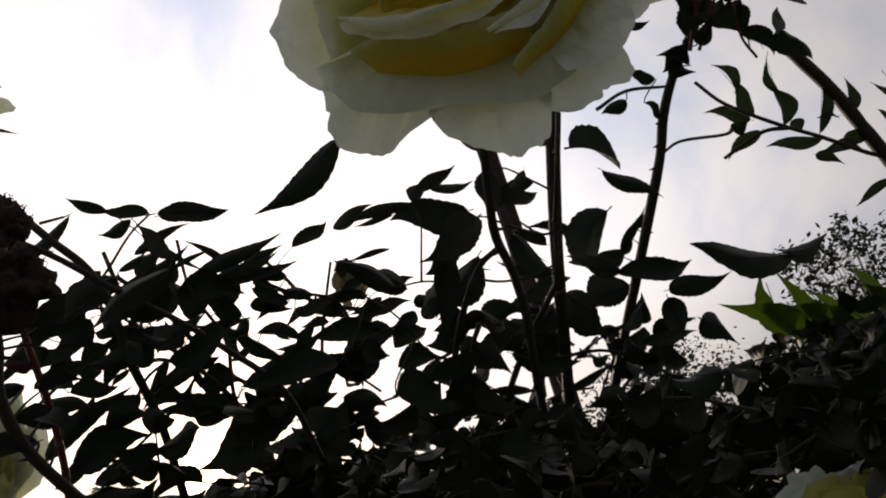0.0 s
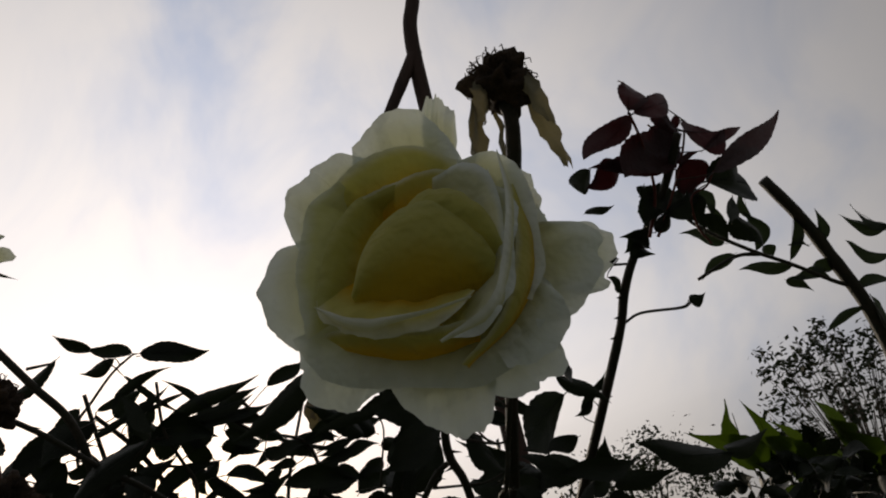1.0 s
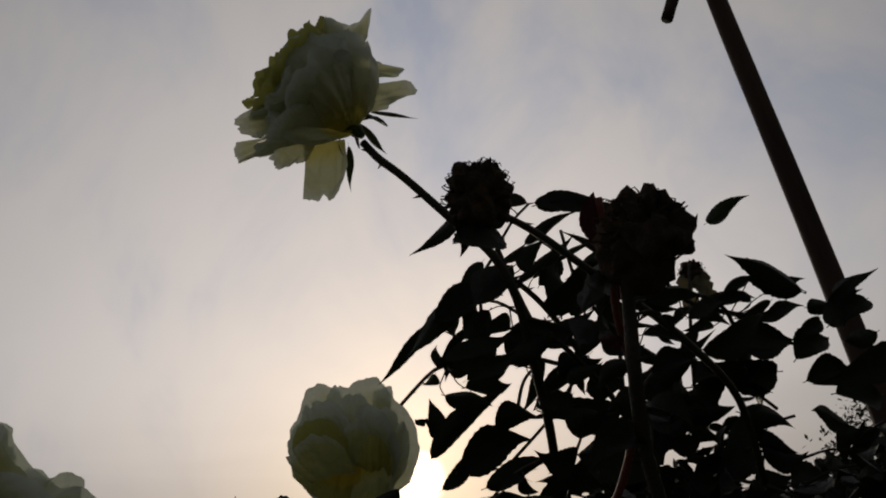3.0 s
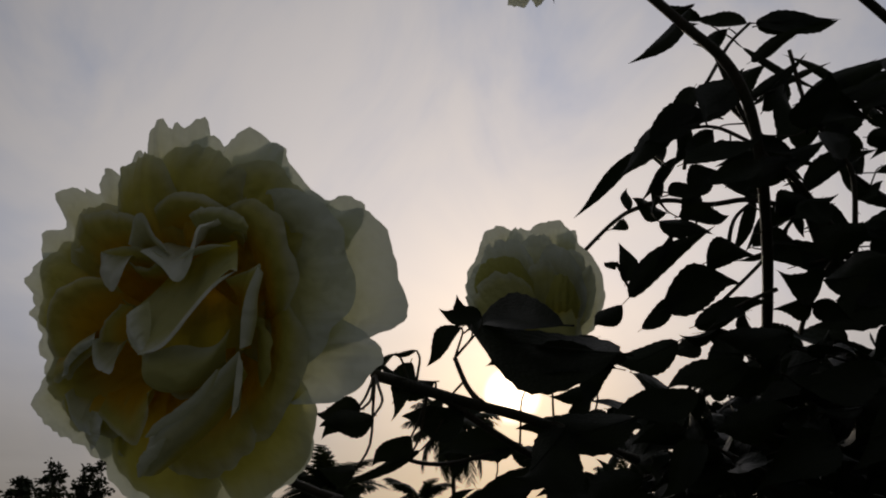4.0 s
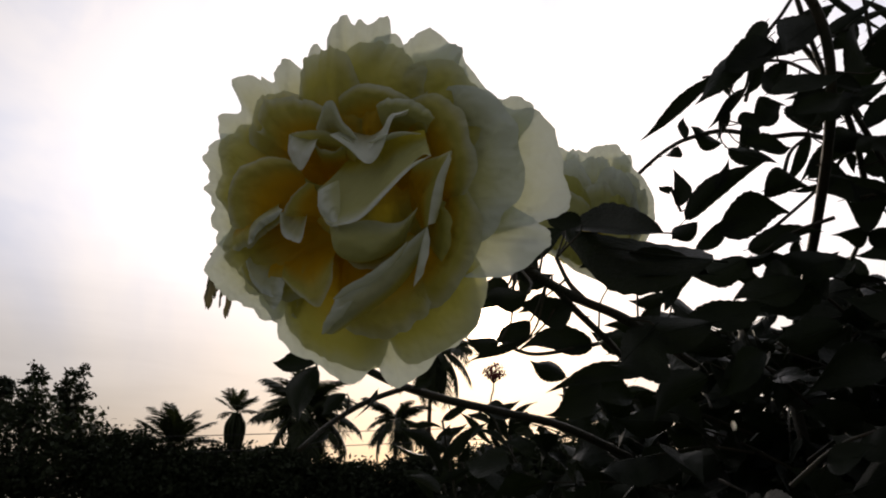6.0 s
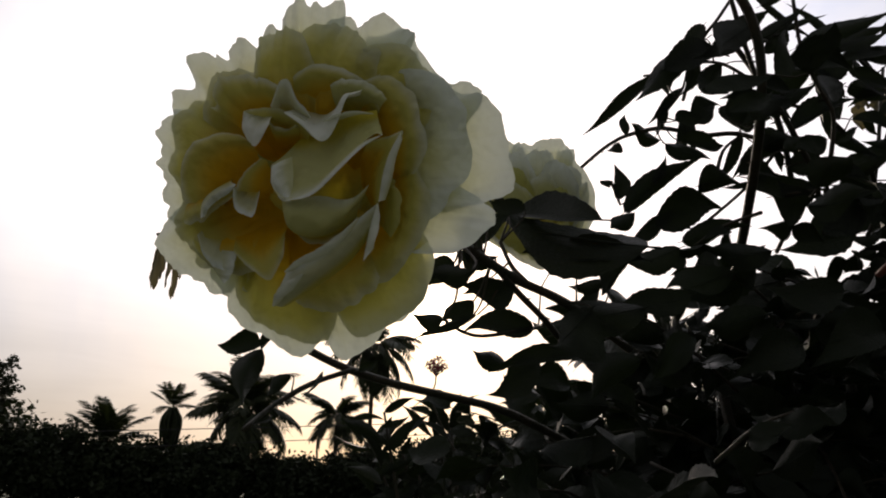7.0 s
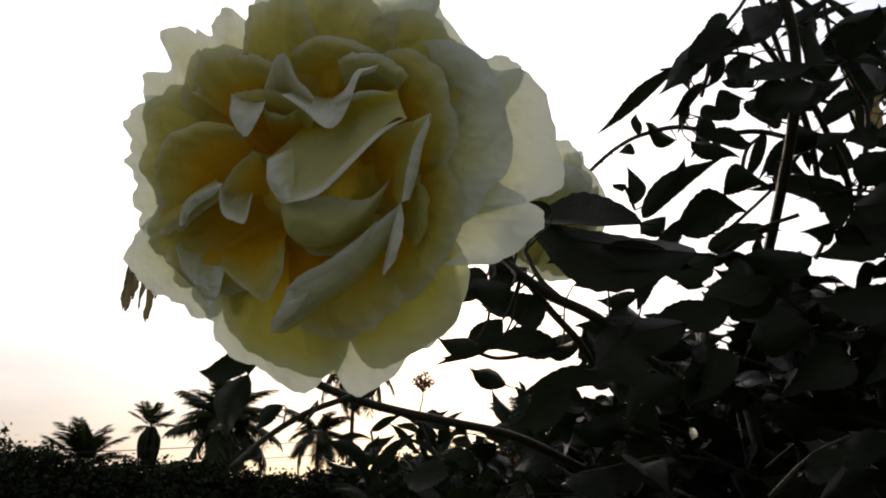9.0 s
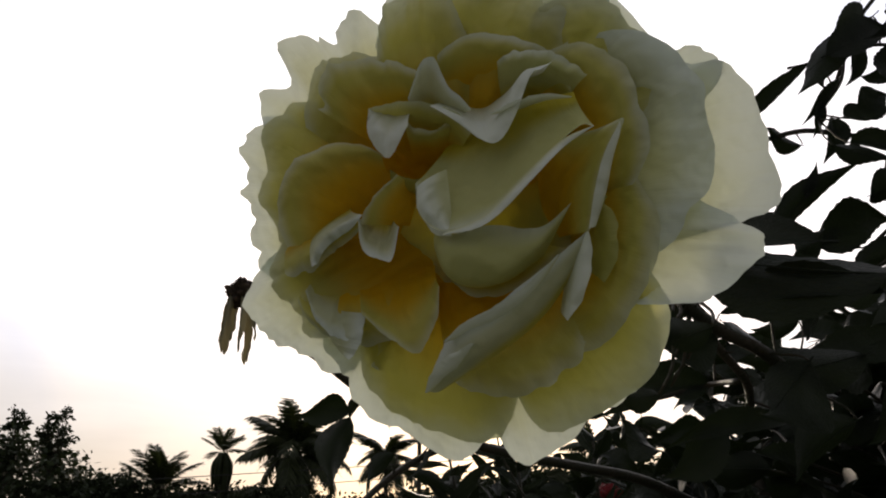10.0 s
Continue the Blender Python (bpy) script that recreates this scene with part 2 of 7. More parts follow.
def spike(bm, at, way, r, long):
    """A thorn: a small cone, bent down at the tip."""
    way = way.normalized()
    side = way.orthogonal().normalized()
    other = way.cross(side)
    foot = [bm.verts.new(at + (side * math.cos(a) + other * math.sin(a)) * r) for a in (0, 1.57, 3.14, 4.71)]
    tip = bm.verts.new(at + way * long + Vector((0, 0, -long * 0.3)))
    for j in range(4):
        bm.faces.new((foot[j], foot[(j + 1) % 4], tip))


chance = random.Random(7)
STEM_LINES = {}


def cane(bush, points, r, mat=None, name="cane", thorns=True, grow=1.35):
    """A rose cane from its tip down to where it is lost in the bush."""
    bm = bmesh.new()
    line = smooth_line(points)
    tube(bm, line, r, r * grow, 8, 0.10)
    STEM_LINES.setdefault(bush, []).extend(line)
    if thorns and r > 0.0010:
        for i in range(3, len(line) - 1, 3):
            a = chance.uniform(0, 6.28)
            out = Vector((math.cos(a), math.sin(a), 0.15))
            spike(bm, line[i] + out * r * 0.8, out, r * 0.55, chance.uniform(0.0035, 0.006))
    return part(name, bm, mat or CANE, bush)


def leaf_mesh(name, mat, seed, fold=0.25, arch=0.12, twist=0.3, teeth=0.05, shape=0.85, rows=21, point=1.0):
    """A leaf of unit length and width: toothed edge, keeled along the midrib, arched and a little twisted, with its stalk."""
    rnd = random.Random(seed)
    bm = bmesh.new()
    grid = []
    for i in range(rows + 1):
        v = i / rows
        half = 0.5 * max(0.0, math.sin(math.pi * v ** shape)) ** 0.75
        if i % 2 and 0 < i < rows:
            half *= 1 + teeth
        elif 0 < i < rows:
            half *= 1 - teeth
        half *= 1 - 0.62 * point * max(0.0, (v - 0.5) / 0.5) * (1 - max(0.0, (v - 0.5) / 0.5) * 0.45)
        half *= 1 - 0.55 * point * max(0.0, (v - 0.72) / 0.28) ** 0.8 * (v < 1)
        sway = 0.42 * math.sin(v * 3.6 + seed * 1.7)
        turn = twist * (v - 0.5)
        row = []
        for u in (-1, -0.55, 0, 0.55, 1):
            x = u * half
            z = abs(u) * half * fold + arch * (v - v * v) * 1.5 - arch * v * v
            z += 0.035 * noise.noise(Vector((u * 1.5, v * 5.0, seed * 3.7)))
            row.append(bm.verts.new((x * math.cos(turn) + sway * v, v, z + x * math.sin(turn))))
        grid.append(row)
    for a, b in zip(grid, grid[1:]):
        for j in range(4):
            bm.faces.new((a[j], a[j + 1], b[j + 1], b[j]))
    bmesh.ops.remove_doubles(bm, verts=bm.verts, dist=0.0006)
    tube(bm, [Vector((0, -0.07, -0.01)), Vector((0, -0.03, 0)), Vector((0, 0.3, arch * 0.3 - 0.008)), Vector((0.0, 0.75, -0.02))], 0.022, 0.008, 4)
    return mesh_of(bm, name, mat)


LEAF_KINDS = {}


def leaf_kinds(mat):
    if mat.name not in LEAF_KINDS:
        made = []
        for i in range(12):
            rnd = random.Random(i * 13 + 5)
            flat = 0.35 if mat is LEAF_RED else 1.0
            made.append(leaf_mesh("leaf", mat, i + 1, rnd.uniform(0.05, 0.7) * flat, rnd.uniform(-0.08, 0.26), rnd.uniform(-0.9, 0.9) * flat,
                                  0.03 if mat not in (LEAF_SHRUB,) else 0.0, rnd.uniform(0.72, 0.95),
                                  point=0.3 if mat is LEAF_RED else 1.0))
        LEAF_KINDS[mat.name] = made
    return LEAF_KINDS[mat.name]


def leaf_pose(base, tip, width, roll):
    """Leaf axis from base to tip; the blade is turned by roll degrees about it from facing the open side of the garden."""
    base, tip = Vector(base), Vector(tip)
    axis = tip - base
    long = axis.length
    axis.normalize()
    face = Vector((-0.05, -0.86, -0.25)) + Vector((chance.uniform(-0.35, 0.35), 0, chance.uniform(-0.2, 0.5)))
    face = (face - axis * face.dot(axis)).normalized()
    face = Matrix.Rotation(radians(roll), 3, axis) @ face
    if chance.random() < 0.5:
        face = -face
    side = axis.cross(face)
    width *= 1.0
    m = Matrix((side * width, axis * long, face * min(long, width * 1.5))).transposed().to_4x4()
    m.translation = base
    return m


def leaves(stem, mat, rows):
    """Leaves on a stem: base, tip, width and roll of each, with thin stalks that bend from them to the nearest cane."""
    near = STEM_LINES.get(stem.parent, [])
    stalks = bmesh.new()
    for bx, by, bz, tx, ty, tz, width, roll in rows:
        base, tip = Vector((bx, by, bz)), Vector((tx, ty, tz))
        link_mesh("leaf", chance.choice(leaf_kinds(mat)), stem, leaf_pose(base, tip, width, roll))
        joint = min(near, key=lambda p: (p - base).length, default=None)
        if joint and 0.003 < (joint - base).length < 0.034:
            back = (base - tip).normalized() * (joint - base).length * 0.12
            tube(stalks, smooth_line([base, base + back * 0.8 + (joint - base) * 0.25, joint.lerp(base, 0.35) + back * 0.4, joint], 3), 0.00035, 0.00055, 5)
    if stalks.verts:
        tagged(part("stalk_tangle", stalks, CANE, stem), kind="stuff")
    else:
        stalks.free()


# ---------------------------------------------------------------- roses
def rim_wear(u, seed):
    """Scallops, nicks and small tears along a petal's rim."""
    d = 0.012 * noise.noise(Vector((u * 8.0, seed * 0.9, 1.1))) + 0.030 * abs(noise.noise(Vector((u * 3.2, seed * 1.3, 5.1))))
    tear = noise.noise(Vector((u * 5.0, seed * 2.9, 8.4)))
    return d - 0.22 * max(0.0, tear - 0.34)


def petal_mesh(long, wide, a0, a1, a2, wrap, ruffle, seed, mat, foot=0.004):
    """One petal that stands on the flower's axis (z): its lean from the axis goes from a0 at the claw over a1 to a2 at the rim."""
    bm = bmesh.new()
    uv = bm.loops.layers.uv.new("UVMap")
    nu, nv = 36, 14
    rnd = random.Random(seed)
    skew, notch = rnd.uniform(-0.18, 0.18), rnd.uniform(0.0, 0.07)
    grid, where = [], {}
    for iu in range(nu + 1):
        u = iu / nu * 2 - 1
        column = []
        reach = 1 - 0.32 * abs(u) ** 3.0 - notch * math.exp(-((u - skew) / 0.22) ** 2)
        reach += 0.05 * noise.noise(Vector((u * 2.2, seed * 1.7, 0.3))) + 0.45 * ruffle * noise.noise(Vector((u * 4.5, seed * 1.7, 4.3)))
        reach += rim_wear(u, seed)
        r, h = foot, 0.0
        for iv in range(nv + 1):
            v = iv / nv
            lean = radians(a0 + (a1 - a0) * min(1, v / 0.6) + (a2 - a1) * max(0, (v - 0.6) / 0.4) ** 1.3)
            if iv:
                r += math.sin(lean) * long * reach / nv
                h += math.cos(lean) * long * reach / nv
            half = wide * 0.5 * (0.22 + 0.78 * math.sin(min(1.0, v / 0.62) * math.pi / 2))
            s = u * half
            ws = wrap * (0.6 + 0.4 * v)
            inward = ws * (1 - math.cos(min(2.4, abs(s) / ws)))
            along = ws * math.sin(max(-2.4, min(2.4, s / ws)))
            wave = ruffle * long * v ** 2.2 * (noise.noise(Vector((u * 2.2, v * 1.6, seed * 2.3))) * 1.1
                                               + abs(u) * 0.6 * noise.noise(Vector((u * 6.0, v * 5.0, seed))))
            crease = 0.020 * long * math.sin(min(1, v * 1.3) * math.pi) * noise.noise(Vector((u * 5.0 + 0.8 * v, v * 0.7, seed * 3.1)))
            curl = -ruffle * long * 0.9 * max(0.0, (v - 0.82) / 0.18) ** 2 * (0.5 + noise.noise(Vector((u * 1.8, 7.7, seed * 1.3))))
            d = inward + wave + crease + curl
            p = Vector((r - math.cos(lean) * d, along, h + math.sin(lean) * d))
            vert = bm.verts.new(p)
            where[vert] = (iu / nu, v)
            column.append(vert)
        grid.append(column)
    for a, b in zip(grid, grid[1:]):
        for j in range(nv):
            face = bm.faces.new((a[j], b[j], b[j + 1], a[j + 1]))
            for loop in face.loops:
                loop[uv].uv = where[loop.vert]
    return mesh_of(bm, "petal", mat)


def through_points(points, u):
    """The smooth line through some points, u from 0 to 1."""
    k = u * (len(points) - 1)
    i = min(int(k), len(points) - 2)
    f = k - i
    b, c = points[i], points[i + 1]
    a = points[i - 1] if i else b * 2 - c
    d = points[i + 2] if i + 2 < len(points) else c * 2 - b
    return 0.5 * (b * 2 + (c - a) * f + (a * 2 - b * 5 + c * 4 - d) * f * f + (b * 3 - a - c * 3 + d) * f ** 3)


def fold(bloom, rim, foot, bulge, roll, ruffle, seed, mat, held=None, tuck=0.0):
    """A folded petal between its foot and its rim, in millimetres on the bloom (right, up, towards the open side).
    bulge: how its middle swells; roll: how the rim curls over; tuck: how far the rim draws in towards its two ends."""
    rim, foot = [Vector(p) for p in rim], [Vector(p) for p in foot]
    bulge, roll = Vector(bulge), Vector(roll)
    bm = bmesh.new()
    uv = bm.loops.layers.uv.new("UVMap")
    nu, nv = 34, 14
    grid, where = [], {}
    for iu in range(nu + 1):
        u = iu / nu
        top, base = through_points(rim, u), through_points(foot, u)
        span = (top - base).length
        side = 4 * u * (1 - u)
        worn = 0.45 * ruffle * noise.noise(Vector((u * 8.0, seed * 1.7, 4.3))) + rim_wear(u * 2 - 1, seed + 40) * (1.2 if ruffle > 0.05 else 0.3)
        worn += 0.40 * ruffle * noise.noise(Vector((u * 19.0, seed * 2.1, 9.3)))
        worn -= tuck * abs(2 * u - 1) ** 5
        column = []
        for iv in range(nv + 1):
            v = iv / nv
            p = base.lerp(top, v * (1 + worn * v)) + bulge * (math.sin(math.pi * v ** 0.85) * (0.35 + 0.65 * side))
            p += roll * (max(0.0, (v - 0.72) / 0.28) ** 2 * (0.8 + 0.8 * noise.noise(Vector((u * 4.0, 2.2, seed * 1.9)))) * min(1.0, side * 1.8))
            wave = ruffle * span * v ** 2 * noise.noise(Vector((u * 5.0, v * 1.8, seed * 2.3)))
            wave += 0.040 * span * math.sin(math.pi * v) * noise.noise(Vector((u * 9.0 + v, v * 0.8, seed * 3.1)))
            p += Vector((0.3, 0.2, 1.0)) * wave
            vert = bm.verts.new(p * 0.001)
            where[vert] = (u, v)
            column.append(vert)
        grid.append(column)
    for a, b in zip(grid, grid[1:]):
        for j in range(nv):
            face = bm.faces.new((a[j], b[j], b[j + 1], a[j + 1]))
            for loop in face.loops:
                loop[uv].uv = where[loop.vert]
    link_mesh("petal", mesh_of(bm, "petal", mat), bloom, held or bloom_frame[bloom])


def frame_along(centre, facing, turn=0.0):
    z = Vector(facing).normalized()
    x = Vector((0, 0, 1)).cross(z)
    x = x.normalized() if x.length > 0.01 else Vector((1, 0, 0))
    m = Matrix((x, z.cross(x), z)).transposed().to_4x4()
    m.translation = centre
    return m @ Matrix.Rotation(radians(turn), 4, "Z")


def calyx_mesh(seed, size):
    """The green hip under a bloom with its five sepals; the bloom's axis is z."""
    rnd = random.Random(seed)
    bm = bmesh.new()
    line = [Vector((0, 0, z * size)) for z in (-0.24, -0.20, -0.14, -0.07, 0.0)]
    rings = []
    for p, r in zip(line, (0.03, 0.055, 0.085, 0.08, 0.06)):
        rings.append([bm.verts.new(p + Vector((math.cos(a), math.sin(a), 0)) * r * size) for a in (k * 0.628 for k in range(10))])
    for a, b in zip(rings, rings[1:]):
        for j in range(10):
            bm.faces.new((a[j], a[(j + 1) % 10], b[(j + 1) % 10], b[j]))
    bm.faces.new(rings[0][::-1])
    bm.faces.new(rings[-1])
    for k in range(5):
        a = k * 1.257 + rnd.uniform(-0.2, 0.2)
        out = Vector((math.cos(a), math.sin(a), 0))
        side = Vector((-out.y, out.x, 0))
        drop = rnd.uniform(0.5, 1.1)
        last = None
        for i in range(8):
            v = i / 7
            c = out * size * (0.06 + 0.30 * math.sin(v * 1.3)) + Vector((0, 0, size * (-0.03 - 0.34 * drop * v * v)))
            c += side * size * 0.05 * math.sin(v * 5 + k)
            w = size * 0.055 * (1 - v) ** 0.7 + 0.0004
            row = (bm.verts.new(c - side * w), bm.verts.new(c + Vector((0, 0, size * 0.012))), bm.verts.new(c + side * w))
            if last:
                bm.faces.new((last[0], last[1], row[1], row[0]))
                bm.faces.new((last[1], last[2], row[2], row[1]))
            last = row
    return mesh_of(bm, "calyx", CALYX)


bloom_frame = {}


def rose(bush, centre, facing, rings, seed, size, turn=0.0, label="", mat=None):
    """A bloom: rings of petals from the outside in, each (count, length, width, a0, a1, a2, wrap, ruffle, height)."""
    rnd = random.Random(seed)
    m = frame_along(centre, facing, turn)
    bloom = link_mesh("rose_bloom", calyx_mesh(seed, size), bush, m, label)
    bloom_frame[bloom] = m

    def ring(k, local, count, long, wide, a0, a1, a2, wrap, ruffle, height, loose=1.0):
        for i in range(count):
            j = lambda s: rnd.uniform(-s, s) * loose
            mesh = petal_mesh(long * (1 + j(0.10)), wide * (1 + j(0.12)), a0 + j(6), a1 + j(9), a2 + j(20), wrap * (1 + j(0.2)),
                              ruffle * (1 + j(0.4)), seed * 100 + k * 17 + i, mat or (PETAL_PALE if k < 2 else PETAL_YELLOW))
            around = 360 * (i + 0.5 * (k % 2)) / count + j(60 / count) + k * 11
            link_mesh("petal", mesh, bloom, m @ local @ Matrix.Translation((0, 0, height)) @ Matrix.Rotation(radians(around), 4, "Z")
                      @ Matrix.Rotation(radians(j(6)), 4, "X"))

    for k, values in enumerate(rings):
        ring(k, Matrix(), *values)
    return bloom


def withered_petal(base, tip, width, rnd):
    """A shrivelled petal: a drooping strip, ragged at the edge, twisted and crumpled."""
    bm = bmesh.new()
    axis = tip - base
    side = Matrix.Rotation(rnd.uniform(-1.0, 1.0), 3, axis.normalized()) @ Vector((1, 0, 0))
    side = (side - axis * side.dot(axis) / axis.length_squared).normalized()
    twist, shift = rnd.uniform(-1.2, 1.2), Vector((rnd.uniform(0, 50), rnd.uniform(0, 50), 0))
    rows = []
    for i in range(11):
        u = i / 10
        across = Matrix.Rotation(twist * u, 3, axis.normalized()) @ side
        deep = axis.normalized().cross(across)
        row = []
        for j in range(7):
            w = j / 3 - 1
            ragged = 1 + 0.8 * noise.noise(Vector((u * 5, 3.0 * (w > 0), 0)) + shift)
            half = width * 0.5 * (0.25 + 0.85 * math.sin(math.pi * min(1, 0.12 + u * 0.80))) * ragged
            bend = width * (0.45 * noise.noise(Vector((u * 3, w * 1.5, 4)) + shift) - 0.25 * w * w)
            row.append(bm.verts.new(base + axis * (u + 0.12 * noise.noise(Vector((w * 3, 9, u)) + shift)) + across * half * w + deep * bend))
        rows.append(row)
    for a, b in zip(rows, rows[1:]):
        for j in range(6):
            bm.faces.new((a[j], a[j + 1], b[j + 1], b[j])).smooth = True
    return bm


def dead_bloom(bush, centre, facing, size, seed, droop=3, label="", broad=1.0, hang=1.0):
    """A dead head: a dark tuft of dry stamens and shrivelled bits on a hip, with withered petals that hang from it."""
    rnd = random.Random(seed)
    m = frame_along(centre, facing)
    bm = bmesh.new()
    for i in range(90):
        d = Vector((rnd.gauss(0, 1), rnd.gauss(0, 1), abs(rnd.gauss(0.5, 0.7)))).normalized()
        side = d.orthogonal().normalized()
        side = Matrix.Rotation(rnd.uniform(0, 6.28), 3, d) @ side
        a = d * size * 0.36
        b = d * size * rnd.uniform(0.44, 0.56) + side * size * rnd.uniform(0.02, 0.12)
        tube(bm, [a, a.lerp(b, 0.6) - side * size * 0.03, b, b + (side - d * 0.6) * size * 0.06], size * 0.013, size * 0.006, 4)
    ball = bmesh.ops.create_icosphere(bm, subdivisions=4, radius=size * 0.42)["verts"]
    for v in ball:
        q = v.co / size
        v.co *= 1 + 0.55 * noise.noise(q * 3.2 + Vector((seed, 0, 0))) + 0.50 * noise.noise(q * 8.0 + Vector((0, seed, 0)))
    for v in bm.verts:
        v.co = m @ v.co
    head = part("dead_head", bm, DEAD, bush, label)
    for i in range(droop):
        a = 6.28 * i / max(1, droop) + rnd.uniform(-0.5, 0.5)
        base = Vector(centre) + Vector((math.cos(a), math.sin(a), -0.2)) * size * 0.42
        tip = base + Vector((math.cos(a) * 0.15, math.sin(a) * 0.15, -rnd.uniform(0.8, 1.6) * hang)) * size
        part("withered_petal", withered_petal(base, tip, size * broad * rnd.uniform(0.40, 0.62), rnd), PETAL_DRY, head)
    return head


# ---------------------------------------------------------------- ground
def ground_sheet():
    bm = bmesh.new()
    spots = [-1500, -600, -250, -120, -60, -30, -15, -8, -4, -2, -1, 0, 1, 2, 4, 8, 15, 30, 60, 120, 250, 600, 1500]
    rows = [[bm.verts.new((x, y, 0.04 * noise.noise(Vector((x * 0.3, y * 0.3, 0))) if abs(x) + abs(y) < 120 else 0)) for x in spots] for y in spots]
    for a, b in zip(rows, rows[1:]):
        for j in range(len(spots) - 1):
            bm.faces.new((a[j], a[j + 1], b[j + 1], b[j]))
    ob = new("ground", mesh_of(bm, "ground", SOIL))
    return tagged(ob, "dark garden soil with short grass", "ground", kind="structure")


ground_sheet()

# ---------------------------------------------------------------- the rose bushes
bush_b = thing("rose_bush", (0.42, 0.85, 0.0), "dense dark green rose bush with cream blooms and dead heads", "rose bush", "rose bushes")
bush_a = thing("rose_bush", (0.55, 0.55, 0.0), "rose bush with one cream bloom, thorny canes and red young leaves", "rose bush", "rose bushes")
bush_s = thing("pruned_shrub", (1.55, 1.25, 0.0), "pruned shrub with a thick cut branch and small paired leaves", "shrub")

# -- grown parts --
stem_low = cane(bush_b, [(-0.060, 0.600, 1.466), (-0.047, 0.605, 1.456), (-0.028, 0.610, 1.443), (-0.007, 0.625, 1.430), (0.027, 0.640, 1.415), (0.059, 0.650, 1.407), (0.093, 0.660, 1.402), (0.136, 0.680, 1.396), (0.188, 0.720, 1.381)], 0.0020)
cane(bush_b, [(-0.016, 0.600, 1.373), (-0.002, 0.620, 1.389), (0.016, 0.630, 1.402), (0.038, 0.640, 1.412)], 0.0013)
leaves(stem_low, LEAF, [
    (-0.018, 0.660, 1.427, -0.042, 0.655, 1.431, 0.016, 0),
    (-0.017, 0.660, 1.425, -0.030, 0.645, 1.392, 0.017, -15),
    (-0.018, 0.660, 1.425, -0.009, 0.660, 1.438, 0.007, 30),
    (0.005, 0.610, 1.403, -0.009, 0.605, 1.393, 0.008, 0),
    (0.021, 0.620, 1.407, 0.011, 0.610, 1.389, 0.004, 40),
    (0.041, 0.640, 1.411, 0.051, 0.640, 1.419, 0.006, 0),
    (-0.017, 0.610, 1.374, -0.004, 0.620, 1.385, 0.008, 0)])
stem_b = cane(bush_b, [(0.165, 0.513, 1.671), (0.173, 0.512, 1.659), (0.187, 0.512, 1.645), (0.213, 0.515, 1.617), (0.232, 0.520, 1.599), (0.244, 0.530, 1.578), (0.253, 0.550, 1.551), (0.271, 0.600, 1.523), (0.287, 0.660, 1.483)], 0.0023)
cane(bush_b, [(0.221, 0.520, 1.634), (0.208, 0.525, 1.633)], 0.0008)
leaves(stem_b, LEAF, [
    (0.224, 0.530, 1.641, 0.190, 0.530, 1.603, 0.010, 0),
    (0.279, 0.570, 1.662, 0.327, 0.572, 1.672, 0.018, 0),
    (0.260, 0.550, 1.622, 0.297, 0.550, 1.644, 0.008, 20),
    (0.249, 0.540, 1.591, 0.276, 0.540, 1.609, 0.006, 30),
    (0.248, 0.540, 1.602, 0.215, 0.530, 1.573, 0.019, 0),
    (0.233, 0.550, 1.580, 0.217, 0.550, 1.557, 0.016, 0),
    (0.232, 0.570, 1.603, 0.209, 0.580, 1.586, 0.013, 0),
    (0.264, 0.520, 1.561, 0.261, 0.500, 1.578, 0.023, 0),
    (0.265, 0.540, 1.561, 0.238, 0.540, 1.564, 0.009, 0),
    (0.264, 0.540, 1.557, 0.227, 0.530, 1.542, 0.013, 0),
    (0.283, 0.520, 1.556, 0.262, 0.510, 1.540, 0.016, 0)])
stem_h3 = cane(bush_b, [(0.206, 0.405, 1.556), (0.223, 0.410, 1.548), (0.245, 0.420, 1.536), (0.269, 0.435, 1.527), (0.294, 0.450, 1.514), (0.326, 0.480, 1.498), (0.350, 0.520, 1.468)], 0.0014)
leaves(stem_h3, LEAF, [
    (0.198, 0.400, 1.553, 0.192, 0.390, 1.527, 0.020, 0),
    (0.197, 0.405, 1.555, 0.186, 0.400, 1.537, 0.010, 0),
    (0.269, 0.415, 1.549, 0.253, 0.427, 1.572, 0.009, 0),
    (0.270, 0.420, 1.547, 0.229, 0.410, 1.517, 0.013, 0),
    (0.254, 0.430, 1.538, 0.238, 0.420, 1.516, 0.010, 0),
    (0.247, 0.430, 1.516, 0.256, 0.430, 1.504, 0.009, 0),
    (0.265, 0.440, 1.518, 0.254, 0.440, 1.521, 0.007, 0)])
stem_h2 = cane(bush_b, [(0.208, 0.310, 1.480), (0.209, 0.315, 1.471), (0.209, 0.320, 1.458), (0.216, 0.340, 1.445), (0.235, 0.380, 1.430)], 0.0015)
